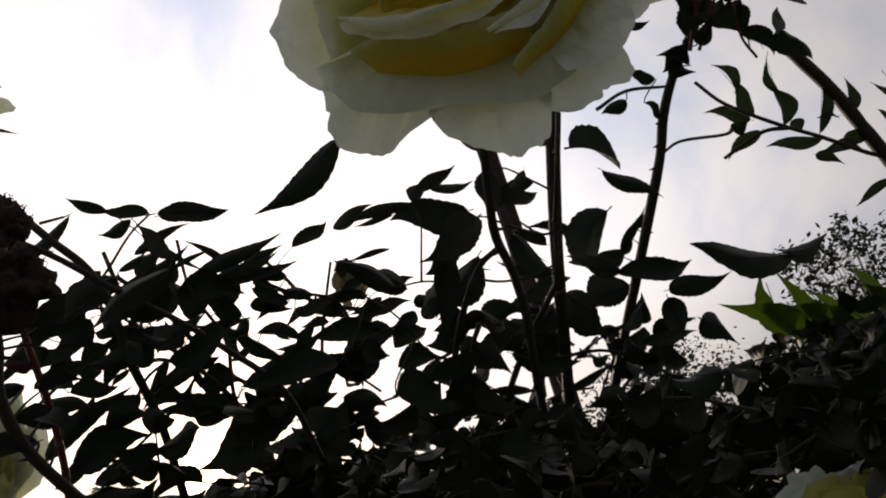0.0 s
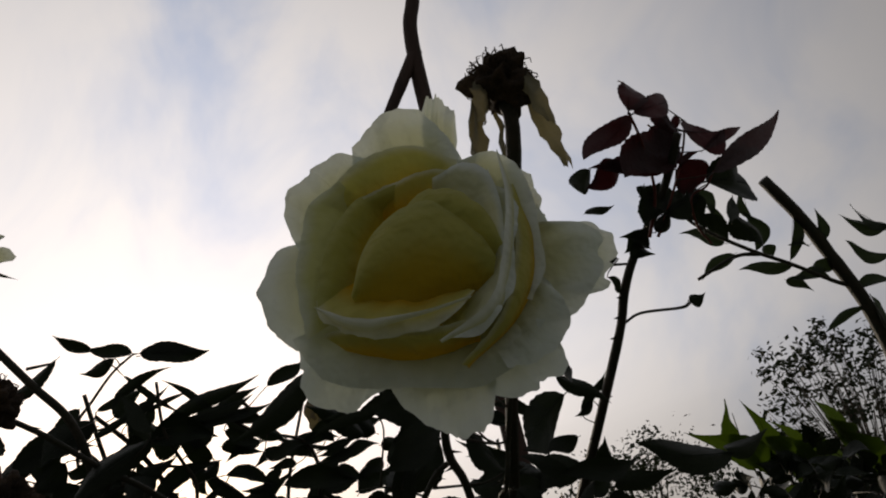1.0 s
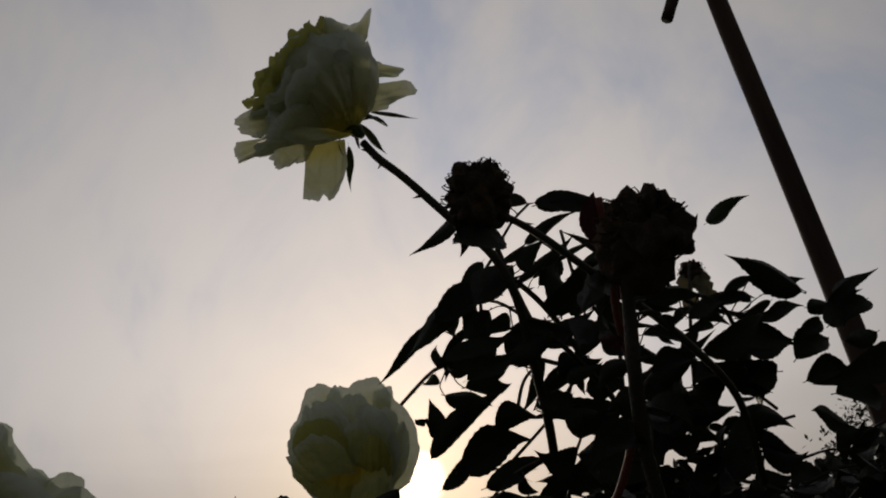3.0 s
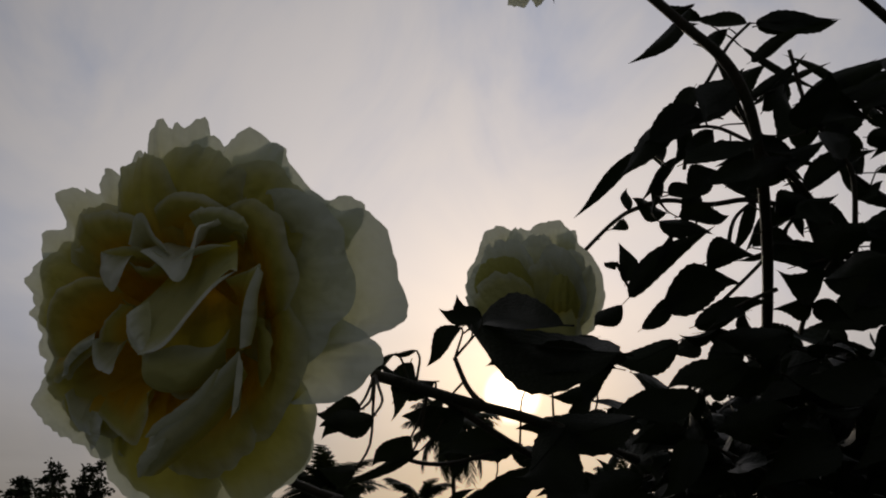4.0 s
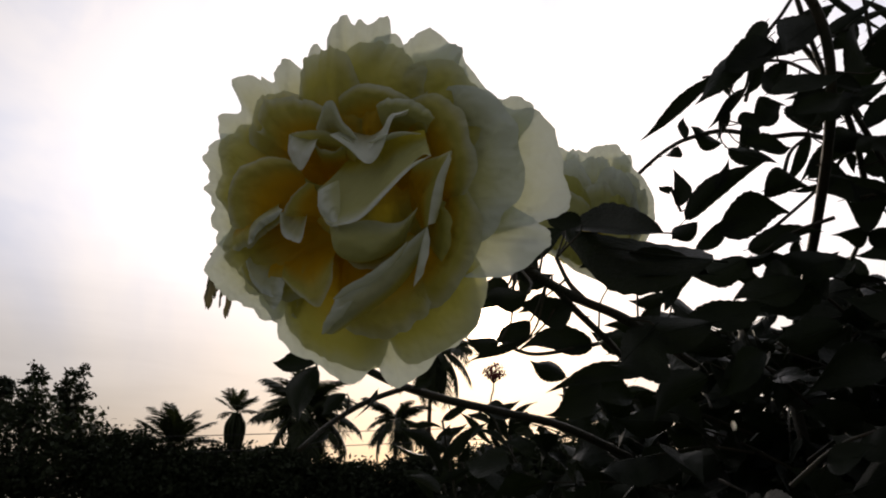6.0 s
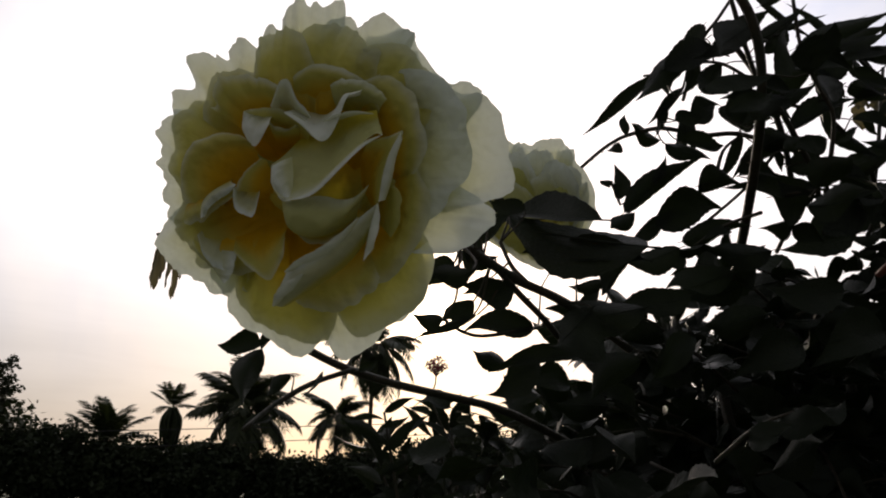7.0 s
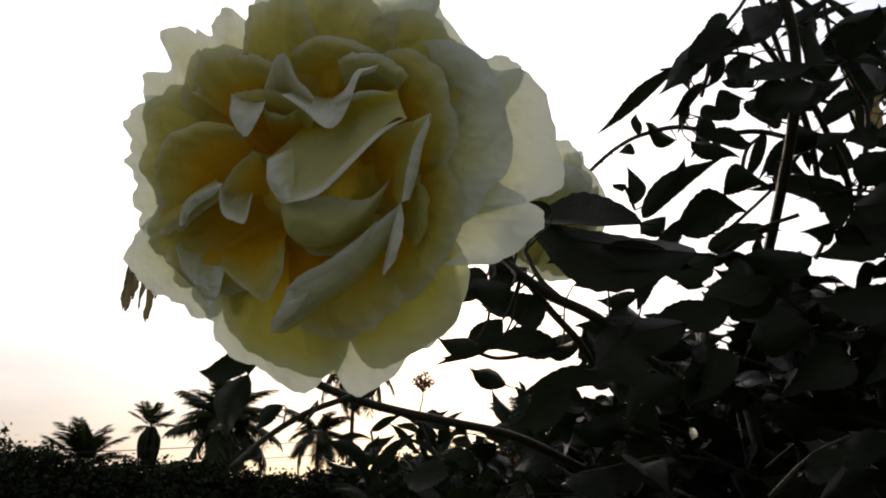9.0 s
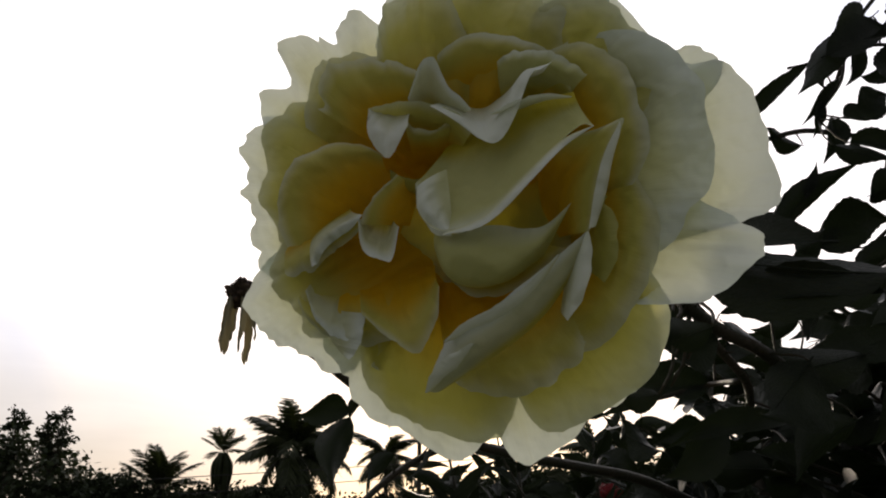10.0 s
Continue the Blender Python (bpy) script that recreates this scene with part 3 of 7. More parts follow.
leaves(stem_h2, LEAF, [
    (0.216, 0.320, 1.477, 0.231, 0.320, 1.477, 0.004, 0),
    (0.219, 0.320, 1.473, 0.221, 0.320, 1.467, 0.003, 0),
    (0.214, 0.330, 1.465, 0.202, 0.330, 1.460, 0.005, 0),
    (0.218, 0.330, 1.462, 0.230, 0.330, 1.467, 0.006, 0),
    (0.220, 0.340, 1.458, 0.222, 0.330, 1.449, 0.008, 0),
    (0.223, 0.350, 1.458, 0.208, 0.340, 1.459, 0.008, 0),
    (0.218, 0.350, 1.482, 0.214, 0.350, 1.487, 0.004, 0),
    (0.217, 0.340, 1.450, 0.197, 0.330, 1.441, 0.009, 0),
    (0.208, 0.315, 1.483, 0.197, 0.310, 1.476, 0.006, 0),
    (0.217, 0.320, 1.479, 0.224, 0.320, 1.488, 0.004, 0)])
stem_a = cane(bush_a, [(0.345, 0.240, 1.526), (0.359, 0.278, 1.498), (0.369, 0.298, 1.491), (0.384, 0.318, 1.486), (0.395, 0.335, 1.473), (0.404, 0.354, 1.460), (0.421, 0.386, 1.447)], 0.0016)
cane(bush_a, [(0.403, 0.282, 1.536), (0.402, 0.293, 1.517), (0.408, 0.314, 1.503), (0.407, 0.322, 1.486), (0.412, 0.338, 1.483), (0.408, 0.363, 1.470), (0.413, 0.401, 1.458)], 0.0011)
cane(bush_a, [(0.379, 0.316, 1.495), (0.373, 0.321, 1.491), (0.368, 0.328, 1.482), (0.369, 0.349, 1.472), (0.378, 0.383, 1.463)], 0.0012)
cane(bush_a, [(0.342, 0.337, 1.491), (0.354, 0.331, 1.490), (0.368, 0.327, 1.484)], 0.0004)
cane(bush_a, [(0.330, 0.343, 1.492), (0.342, 0.342, 1.481), (0.358, 0.356, 1.470), (0.369, 0.354, 1.463)], 0.0004)
cane(bush_a, [(0.409, 0.313, 1.502), (0.403, 0.317, 1.501), (0.383, 0.310, 1.502)], 0.0005)
cane(bush_a, [(0.406, 0.322, 1.489), (0.398, 0.327, 1.487), (0.387, 0.332, 1.488), (0.372, 0.324, 1.486)], 0.0005)
cane_thorn = cane(bush_a, [(0.602, 0.316, 1.709), (0.603, 0.336, 1.692), (0.601, 0.358, 1.674), (0.593, 0.386, 1.652), (0.592, 0.407, 1.634), (0.596, 0.426, 1.617), (0.596, 0.448, 1.596), (0.598, 0.488, 1.563), (0.606, 0.549, 1.521), (0.624, 0.624, 1.479)], 0.0029)
cane(bush_a, [(0.598, 0.425, 1.617), (0.614, 0.421, 1.624), (0.651, 0.417, 1.627), (0.663, 0.418, 1.632)], 0.0010)
cane(bush_a, [(0.595, 0.396, 1.651), (0.560, 0.398, 1.647), (0.534, 0.402, 1.634)], 0.0010)
leaves(cane_thorn, LEAF, [
    (0.668, 0.422, 1.637, 0.680, 0.415, 1.637, 0.011, 0),
    (0.586, 0.489, 1.572, 0.600, 0.465, 1.599, 0.008, 0),
    (0.560, 0.401, 1.642, 0.547, 0.413, 1.635, 0.010, 0),
    (0.577, 0.387, 1.649, 0.560, 0.394, 1.654, 0.010, 0),
    (0.581, 0.407, 1.645, 0.592, 0.407, 1.634, 0.010, 0),
    (0.597, 0.374, 1.651, 0.580, 0.376, 1.665, 0.013, 0),
    (0.591, 0.357, 1.653, 0.602, 0.344, 1.664, 0.011, 0),
    (0.588, 0.376, 1.657, 0.599, 0.378, 1.644, 0.013, 0),
    (0.593, 0.348, 1.665, 0.569, 0.339, 1.670, 0.019, 0),
    (0.597, 0.348, 1.661, 0.612, 0.334, 1.670, 0.017, 0),
    (0.593, 0.481, 1.579, 0.582, 0.492, 1.570, 0.007, 0)])
leaves(cane_thorn, LEAF, [
    (0.597, 0.475, 1.585, 0.608, 0.463, 1.594, 0.006, 0),
    (0.593, 0.370, 1.663, 0.581, 0.384, 1.651, 0.010, 0)])
stub = cane(bush_s, [(1.691, 0.998, 2.296), (1.776, 1.009, 2.199), (1.852, 1.030, 2.092), (1.915, 1.050, 1.999), (1.974, 1.085, 1.886), (2.022, 1.140, 1.752), (2.068, 1.244, 1.538)], 0.0139)
cane(bush_s, [(1.448, 1.070, 2.251), (1.508, 1.070, 2.193), (1.612, 1.050, 2.127), (1.719, 1.047, 2.094), (1.828, 1.046, 2.056), (1.884, 1.043, 2.039)], 0.0038)
cane(bush_s, [(1.507, 1.132, 2.094), (1.579, 1.073, 2.122), (1.630, 1.046, 2.116)], 0.0038)
leaves(stub, LEAF_SHRUB, [
    (1.814, 1.021, 2.142, 1.818, 0.976, 2.212, 0.032, 0),
    (1.754, 1.069, 2.120, 1.758, 1.000, 2.229, 0.035, 0),
    (1.671, 1.055, 2.223, 1.639, 1.023, 2.305, 0.037, 0),
    (1.682, 1.090, 2.155, 1.668, 1.046, 2.241, 0.058, 0),
    (1.588, 1.089, 2.247, 1.540, 1.074, 2.317, 0.040, 0),
    (1.621, 1.104, 2.191, 1.566, 1.087, 2.271, 0.043, 0),
    (1.615, 1.111, 2.185, 1.521, 1.142, 2.224, 0.035, 0),
    (1.637, 1.115, 2.158, 1.569, 1.178, 2.120, 0.035, 0),
    (1.760, 1.075, 2.107, 1.644, 1.135, 2.118, 0.032, 0),
    (1.844, 1.054, 2.059, 1.751, 1.085, 2.099, 0.043, 0),
    (1.696, 1.078, 2.161, 1.718, 1.083, 2.131, 0.035, 0)])
leaves(stub, LEAF_SHRUB, [
    (1.747, 1.097, 2.082, 1.807, 1.080, 2.053, 0.027, 0),
    (1.957, 0.934, 2.148, 1.853, 0.981, 2.171, 0.043, 0)])
leaves(stub, LEAF_SHRUB, [
    (1.964, 0.968, 2.087, 1.867, 1.005, 2.118, 0.048, 0),
    (1.916, 1.054, 1.992, 1.823, 1.124, 1.966, 0.024, 0),
    (1.967, 0.998, 2.035, 1.878, 1.048, 2.037, 0.035, 0),
    (1.927, 1.037, 2.010, 1.972, 1.058, 1.932, 0.053, 0),
    (1.961, 0.938, 2.139, 1.870, 0.951, 2.203, 0.032, 0),
    (1.851, 1.022, 2.105, 1.806, 1.070, 2.070, 0.040, 0),
    (1.791, 1.036, 2.141, 1.749, 1.048, 2.161, 0.027, 0)])
red_shoot = cane(bush_b, [(0.210, 0.319, 1.506), (0.212, 0.325, 1.493), (0.215, 0.336, 1.480), (0.220, 0.348, 1.463), (0.223, 0.378, 1.446), (0.222, 0.436, 1.425)], 0.0010, CANE_RED)
leaves(red_shoot, LEAF_RED, [
    (0.212, 0.325, 1.493, 0.209, 0.319, 1.508, 0.008, 0),
    (0.214, 0.327, 1.486, 0.210, 0.324, 1.497, 0.005, 0),
    (0.214, 0.334, 1.484, 0.220, 0.330, 1.487, 0.003, 0),
    (0.216, 0.338, 1.475, 0.209, 0.337, 1.472, 0.005, 0)])
spray_top = cane(bush_b, [(0.242, 0.550, 1.625), (0.251, 0.555, 1.597), (0.262, 0.560, 1.570), (0.273, 0.565, 1.566), (0.292, 0.580, 1.555), (0.315, 0.600, 1.538), (0.344, 0.640, 1.517)], 0.0014)
cane(bush_b, [(0.288, 0.560, 1.637), (0.293, 0.565, 1.604), (0.305, 0.570, 1.583), (0.315, 0.575, 1.567), (0.317, 0.590, 1.536), (0.329, 0.620, 1.516)], 0.0011)
cane(bush_b, [(0.207, 0.600, 1.599), (0.216, 0.595, 1.599), (0.230, 0.585, 1.601), (0.243, 0.570, 1.594), (0.258, 0.560, 1.577)], 0.0008)
cane(bush_b, [(0.230, 0.585, 1.601), (0.225, 0.585, 1.583), (0.217, 0.590, 1.571), (0.212, 0.590, 1.563)], 0.0007)
cane(bush_b, [(0.251, 0.555, 1.602), (0.270, 0.560, 1.609), (0.279, 0.560, 1.612)], 0.0008)
leaves(spray_top, LEAF, [
    (0.216, 0.595, 1.599, 0.169, 0.617, 1.565, 0.009, 0),
    (0.221, 0.590, 1.598, 0.216, 0.590, 1.579, 0.010, 0),
    (0.240, 0.580, 1.627, 0.214, 0.580, 1.596, 0.011, 0),
    (0.249, 0.550, 1.602, 0.217, 0.550, 1.584, 0.017, 0),
    (0.227, 0.590, 1.587, 0.202, 0.590, 1.561, 0.006, 0),
    (0.216, 0.590, 1.573, 0.208, 0.590, 1.555, 0.008, 0),
    (0.262, 0.560, 1.567, 0.235, 0.560, 1.567, 0.008, 0),
    (0.281, 0.560, 1.613, 0.268, 0.560, 1.580, 0.019, 0),
    (0.261, 0.560, 1.606, 0.297, 0.560, 1.635, 0.007, 0),
    (0.282, 0.565, 1.617, 0.312, 0.565, 1.634, 0.004, 0),
    (0.293, 0.570, 1.610, 0.361, 0.570, 1.649, 0.012, 0)])
leaves(spray_top, LEAF, [
    (0.273, 0.570, 1.566, 0.300, 0.570, 1.590, 0.012, 0),
    (0.288, 0.580, 1.558, 0.332, 0.580, 1.589, 0.014, 0),
    (0.310, 0.580, 1.605, 0.331, 0.580, 1.620, 0.007, 0),
    (0.335, 0.585, 1.596, 0.366, 0.585, 1.595, 0.012, 0),
    (0.338, 0.590, 1.576, 0.375, 0.590, 1.573, 0.013, 0),
    (0.316, 0.580, 1.554, 0.336, 0.580, 1.564, 0.006, 0),
    (0.262, 0.560, 1.563, 0.245, 0.560, 1.547, 0.005, 0),
    (0.268, 0.575, 1.569, 0.289, 0.575, 1.563, 0.011, 0),
    (0.311, 0.590, 1.583, 0.328, 0.590, 1.565, 0.013, 0),
    (0.341, 0.590, 1.621, 0.361, 0.590, 1.607, 0.012, 0),
    (0.277, 0.570, 1.541, 0.299, 0.570, 1.555, 0.009, 0)])
spray_small = cane(bush_b, [(0.192, 0.690, 1.572), (0.205, 0.690, 1.585), (0.213, 0.680, 1.590), (0.219, 0.660, 1.588), (0.235, 0.640, 1.585), (0.257, 0.630, 1.577), (0.275, 0.620, 1.575), (0.288, 0.610, 1.567), (0.310, 0.610, 1.561), (0.341, 0.630, 1.548)], 0.0013)
cane(bush_b, [(0.280, 0.620, 1.574), (0.264, 0.615, 1.559), (0.254, 0.610, 1.534)], 0.001)
cane(bush_b, [(0.211, 0.660, 1.535), (0.208, 0.660, 1.544), (0.205, 0.660, 1.552)], 0.0009)
cane(bush_b, [(0.246, 0.620, 1.507), (0.280, 0.620, 1.537), (0.299, 0.615, 1.560), (0.300, 0.610, 1.561)], 0.001)
leaves(spray_small, LEAF, [
    (0.247, 0.630, 1.588, 0.241, 0.630, 1.558, 0.012, 0),
    (0.238, 0.650, 1.581, 0.215, 0.650, 1.586, 0.013, 0),
    (0.217, 0.660, 1.588, 0.218, 0.660, 1.605, 0.007, 0),
    (0.216, 0.670, 1.587, 0.209, 0.670, 1.576, 0.009, 0),
    (0.281, 0.620, 1.574, 0.259, 0.620, 1.538, 0.008, 0),
    (0.308, 0.610, 1.572, 0.262, 0.610, 1.539, 0.012, 0),
    (0.209, 0.660, 1.538, 0.214, 0.660, 1.567, 0.012, 0),
    (0.204, 0.660, 1.547, 0.199, 0.660, 1.554, 0.006, 0),
    (0.202, 0.630, 1.518, 0.253, 0.630, 1.567, 0.015, 0),
    (0.223, 0.630, 1.539, 0.232, 0.630, 1.561, 0.007, 0),
    (0.218, 0.620, 1.507, 0.265, 0.620, 1.529, 0.025, 0)])
leaves(spray_small, LEAF, [
    (0.285, 0.620, 1.541, 0.263, 0.620, 1.535, 0.004, 0),
    (0.285, 0.620, 1.540, 0.293, 0.620, 1.554, 0.009, 0),
    (0.321, 0.610, 1.537, 0.276, 0.610, 1.524, 0.026, 0),
    (0.353, 0.600, 1.526, 0.288, 0.600, 1.497, 0.033, 0),
    (0.230, 0.610, 1.494, 0.274, 0.610, 1.506, 0.014, 0),
    (0.255, 0.620, 1.570, 0.242, 0.620, 1.557, 0.005, 0),
    (0.295, 0.610, 1.560, 0.303, 0.610, 1.547, 0.006, 0),
    (0.207, 0.630, 1.499, 0.238, 0.630, 1.519, 0.011, 0)])
spray_side = cane(bush_b, [(0.349, 0.600, 1.643), (0.368, 0.605, 1.625), (0.383, 0.610, 1.609), (0.410, 0.620, 1.604), (0.444, 0.630, 1.601)], 0.0015)
leaves(spray_side, LEAF, [
    (0.327, 0.600, 1.541, 0.396, 0.600, 1.575, 0.017, 0),
    (0.385, 0.600, 1.592, 0.418, 0.600, 1.606, 0.012, 0),
    (0.317, 0.600, 1.501, 0.366, 0.600, 1.539, 0.023, 0),
    (0.363, 0.610, 1.517, 0.400, 0.610, 1.559, 0.021, 0),
    (0.394, 0.620, 1.608, 0.420, 0.620, 1.594, 0.015, 0),
    (0.403, 0.620, 1.552, 0.442, 0.620, 1.589, 0.019, 0),
    (0.354, 0.620, 1.546, 0.376, 0.620, 1.564, 0.012, 0),
    (0.376, 0.600, 1.648, 0.409, 0.600, 1.674, 0.013, 0),
    (0.412, 0.600, 1.663, 0.450, 0.600, 1.683, 0.012, 0),
    (0.366, 0.600, 1.485, 0.405, 0.600, 1.518, 0.023, 0)])
spray_front = cane(bush_b, [(0.070, 0.440, 1.428), (0.078, 0.455, 1.429), (0.088, 0.470, 1.429), (0.103, 0.490, 1.429), (0.122, 0.505, 1.427), (0.145, 0.530, 1.424), (0.182, 0.580, 1.421)], 0.0017)
cane(bush_b, [(0.088, 0.470, 1.429), (0.102, 0.490, 1.424), (0.119, 0.510, 1.417), (0.143, 0.560, 1.415)], 0.0012)
cane(bush_b, [(0.096, 0.500, 1.449), (0.100, 0.495, 1.437), (0.105, 0.490, 1.429)], 0.0009)
cane(bush_b, [(0.072, 0.500, 1.414), (0.084, 0.520, 1.413), (0.098, 0.540, 1.416), (0.123, 0.550, 1.423), (0.121, 0.520, 1.419)], 0.0008)
leaves(spray_front, LEAF, [
    (0.152, 0.475, 1.443, 0.096, 0.530, 1.467, 0.027, 0),
    (0.135, 0.480, 1.455, 0.100, 0.540, 1.474, 0.017, 0),
    (0.152, 0.480, 1.439, 0.117, 0.520, 1.458, 0.013, 0),
    (0.099, 0.500, 1.461, 0.083, 0.500, 1.449, 0.009, 0),
    (0.104, 0.520, 1.469, 0.096, 0.520, 1.480, 0.007, 0),
    (0.088, 0.470, 1.433, 0.070, 0.450, 1.429, 0.011, 0),
    (0.067, 0.430, 1.416, 0.054, 0.430, 1.417, 0.007, 0),
    (0.065, 0.430, 1.415, 0.056, 0.430, 1.408, 0.005, 0),
    (0.114, 0.580, 1.447, 0.094, 0.580, 1.448, 0.009, 0),
    (0.123, 0.550, 1.423, 0.088, 0.550, 1.419, 0.014, 0),
    (0.080, 0.470, 1.415, 0.069, 0.470, 1.404, 0.009, 0)])
leaves(spray_front, LEAF, [
    (0.168, 0.520, 1.429, 0.121, 0.520, 1.418, 0.018, 0),
    (0.157, 0.540, 1.446, 0.137, 0.540, 1.440, 0.007, 0),
    (0.131, 0.550, 1.451, 0.150, 0.550, 1.457, 0.005, 0),
    (0.065, 0.440, 1.401, 0.054, 0.440, 1.400, 0.006, 0),
    (0.092, 0.500, 1.433, 0.079, 0.500, 1.425, 0.005, 0),
    (0.167, 0.520, 1.453, 0.137, 0.520, 1.455, 0.010, 0),
    (0.196, 0.540, 1.466, 0.163, 0.540, 1.451, 0.014, 0),
    (0.205, 0.550, 1.445, 0.166, 0.550, 1.430, 0.016, 0),
    (0.148, 0.560, 1.436, 0.164, 0.560, 1.449, 0.008, 0),
    (0.229, 0.550, 1.458, 0.191, 0.550, 1.443, 0.016, 0),
    (0.257, 0.560, 1.475, 0.219, 0.560, 1.466, 0.016, 0)])
leaves(spray_front, LEAF, [
    (0.143, 0.530, 1.408, 0.096, 0.530, 1.401, 0.010, 0),
    (0.173, 0.540, 1.409, 0.143, 0.540, 1.392, 0.015, 0),
    (0.123, 0.540, 1.405, 0.098, 0.540, 1.389, 0.016, 0),
    (0.205, 0.550, 1.423, 0.180, 0.550, 1.406, 0.015, 0),
    (0.245, 0.550, 1.437, 0.207, 0.550, 1.423, 0.019, 0),
    (0.289, 0.550, 1.452, 0.246, 0.550, 1.448, 0.019, 0),
    (0.262, 0.550, 1.422, 0.221, 0.550, 1.408, 0.021, 0),
    (0.308, 0.550, 1.431, 0.267, 0.550, 1.422, 0.024, 0)])
leaves(spray_front, LEAF, [
    (0.075, 0.460, 1.440, 0.066, 0.460, 1.432, 0.003, 0),
    (0.082, 0.460, 1.441, 0.073, 0.460, 1.439, 0.002, 0),
    (0.080, 0.460, 1.437, 0.072, 0.460, 1.419, 0.008, 0),
    (0.071, 0.420, 1.412, 0.058, 0.420, 1.407, 0.008, 0),
    (0.098, 0.480, 1.424, 0.078, 0.480, 1.418, 0.013, 0),
    (0.107, 0.500, 1.465, 0.090, 0.500, 1.469, 0.008, 0),
    (0.083, 0.480, 1.412, 0.060, 0.480, 1.403, 0.004, 0),
    (0.079, 0.470, 1.408, 0.057, 0.470, 1.398, 0.003, 0),
    (0.136, 0.500, 1.422, 0.118, 0.500, 1.402, 0.024, 0),
    (0.162, 0.520, 1.452, 0.143, 0.520, 1.438, 0.014, 0),
    (0.156, 0.520, 1.462, 0.142, 0.520, 1.452, 0.009, 0)])
leaves(spray_front, LEAF, [
    (0.173, 0.540, 1.483, 0.161, 0.540, 1.470, 0.010, 0),
    (0.132, 0.520, 1.452, 0.109, 0.520, 1.453, 0.014, 0)])
crest = cane(bush_b, [(0.272, 0.565, 1.660), (0.260, 0.570, 1.649), (0.247, 0.575, 1.629), (0.239, 0.585, 1.616), (0.242, 0.620, 1.596)], 0.0009)
cane(bush_b, [(0.424, 0.660, 1.663), (0.413, 0.655, 1.629), (0.401, 0.650, 1.588), (0.399, 0.660, 1.555)], 0.0012)
crest_2 = cane(bush_b, [(0.337, 0.580, 1.618), (0.364, 0.590, 1.607), (0.400, 0.600, 1.602), (0.414, 0.610, 1.582), (0.416, 0.630, 1.549)], 0.0012)
cane(bush_b, [(0.295, 0.600, 1.590), (0.324, 0.600, 1.584), (0.339, 0.600, 1.572), (0.361, 0.610, 1.557), (0.380, 0.630, 1.534)], 0.0012)
cane(bush_b, [(0.250, 0.575, 1.619), (0.278, 0.590, 1.599), (0.303, 0.610, 1.572), (0.326, 0.640, 1.534)], 0.0017)
leaves(crest, LEAF, [
    (0.278, 0.570, 1.664, 0.326, 0.570, 1.669, 0.015, 0),
    (0.273, 0.570, 1.664, 0.240, 0.570, 1.670, 0.012, 0),
    (0.246, 0.570, 1.666, 0.219, 0.570, 1.675, 0.009, 0),
    (0.261, 0.570, 1.660, 0.239, 0.570, 1.647, 0.010, 0),
    (0.262, 0.575, 1.618, 0.280, 0.575, 1.642, 0.013, 0),
    (0.251, 0.575, 1.623, 0.271, 0.575, 1.635, 0.006, 0),
    (0.269, 0.575, 1.611, 0.281, 0.575, 1.620, 0.003, 0),
    (0.308, 0.580, 1.601, 0.278, 0.580, 1.607, 0.024, 0),
    (0.328, 0.575, 1.620, 0.293, 0.575, 1.647, 0.006, 0),
    (0.330, 0.575, 1.619, 0.361, 0.575, 1.640, 0.009, 0),
    (0.321, 0.575, 1.607, 0.372, 0.575, 1.627, 0.010, 0)])
leaves(crest, LEAF, [
    (0.315, 0.580, 1.594, 0.335, 0.580, 1.622, 0.023, 0),
    (0.363, 0.580, 1.615, 0.337, 0.580, 1.613, 0.010, 0),
    (0.383, 0.590, 1.602, 0.357, 0.590, 1.612, 0.012, 0),
    (0.364, 0.590, 1.598, 0.337, 0.590, 1.591, 0.011, 0),
    (0.334, 0.590, 1.587, 0.321, 0.590, 1.578, 0.010, 0),
    (0.458, 0.590, 1.601, 0.421, 0.590, 1.621, 0.020, 0),
    (0.230, 0.560, 1.603, 0.179, 0.560, 1.559, 0.015, 0),
    (0.227, 0.570, 1.598, 0.217, 0.570, 1.570, 0.011, 0),
    (0.324, 0.600, 1.584, 0.357, 0.600, 1.551, 0.011, 0),
    (0.382, 0.600, 1.580, 0.361, 0.600, 1.566, 0.010, 0),
    (0.428, 0.600, 1.550, 0.373, 0.600, 1.551, 0.023, 0)])
leaves(crest_2, LEAF, [
    (0.400, 0.600, 1.601, 0.432, 0.600, 1.605, 0.009, 0),
    (0.409, 0.600, 1.579, 0.438, 0.600, 1.591, 0.010, 0),
    (0.432, 0.600, 1.586, 0.464, 0.600, 1.599, 0.011, 0),
    (0.394, 0.600, 1.584, 0.372, 0.600, 1.585, 0.008, 0),
    (0.426, 0.600, 1.600, 0.414, 0.600, 1.610, 0.008, 0),
    (0.378, 0.600, 1.572, 0.350, 0.600, 1.564, 0.007, 0),
    (0.412, 0.600, 1.565, 0.450, 0.600, 1.567, 0.021, 0),
    (0.437, 0.590, 1.554, 0.463, 0.590, 1.576, 0.021, 0),
    (0.467, 0.580, 1.590, 0.500, 0.580, 1.603, 0.011, 0),
    (0.461, 0.580, 1.572, 0.492, 0.580, 1.594, 0.015, 0),
    (0.290, 0.600, 1.577, 0.275, 0.600, 1.591, 0.013, 0)])
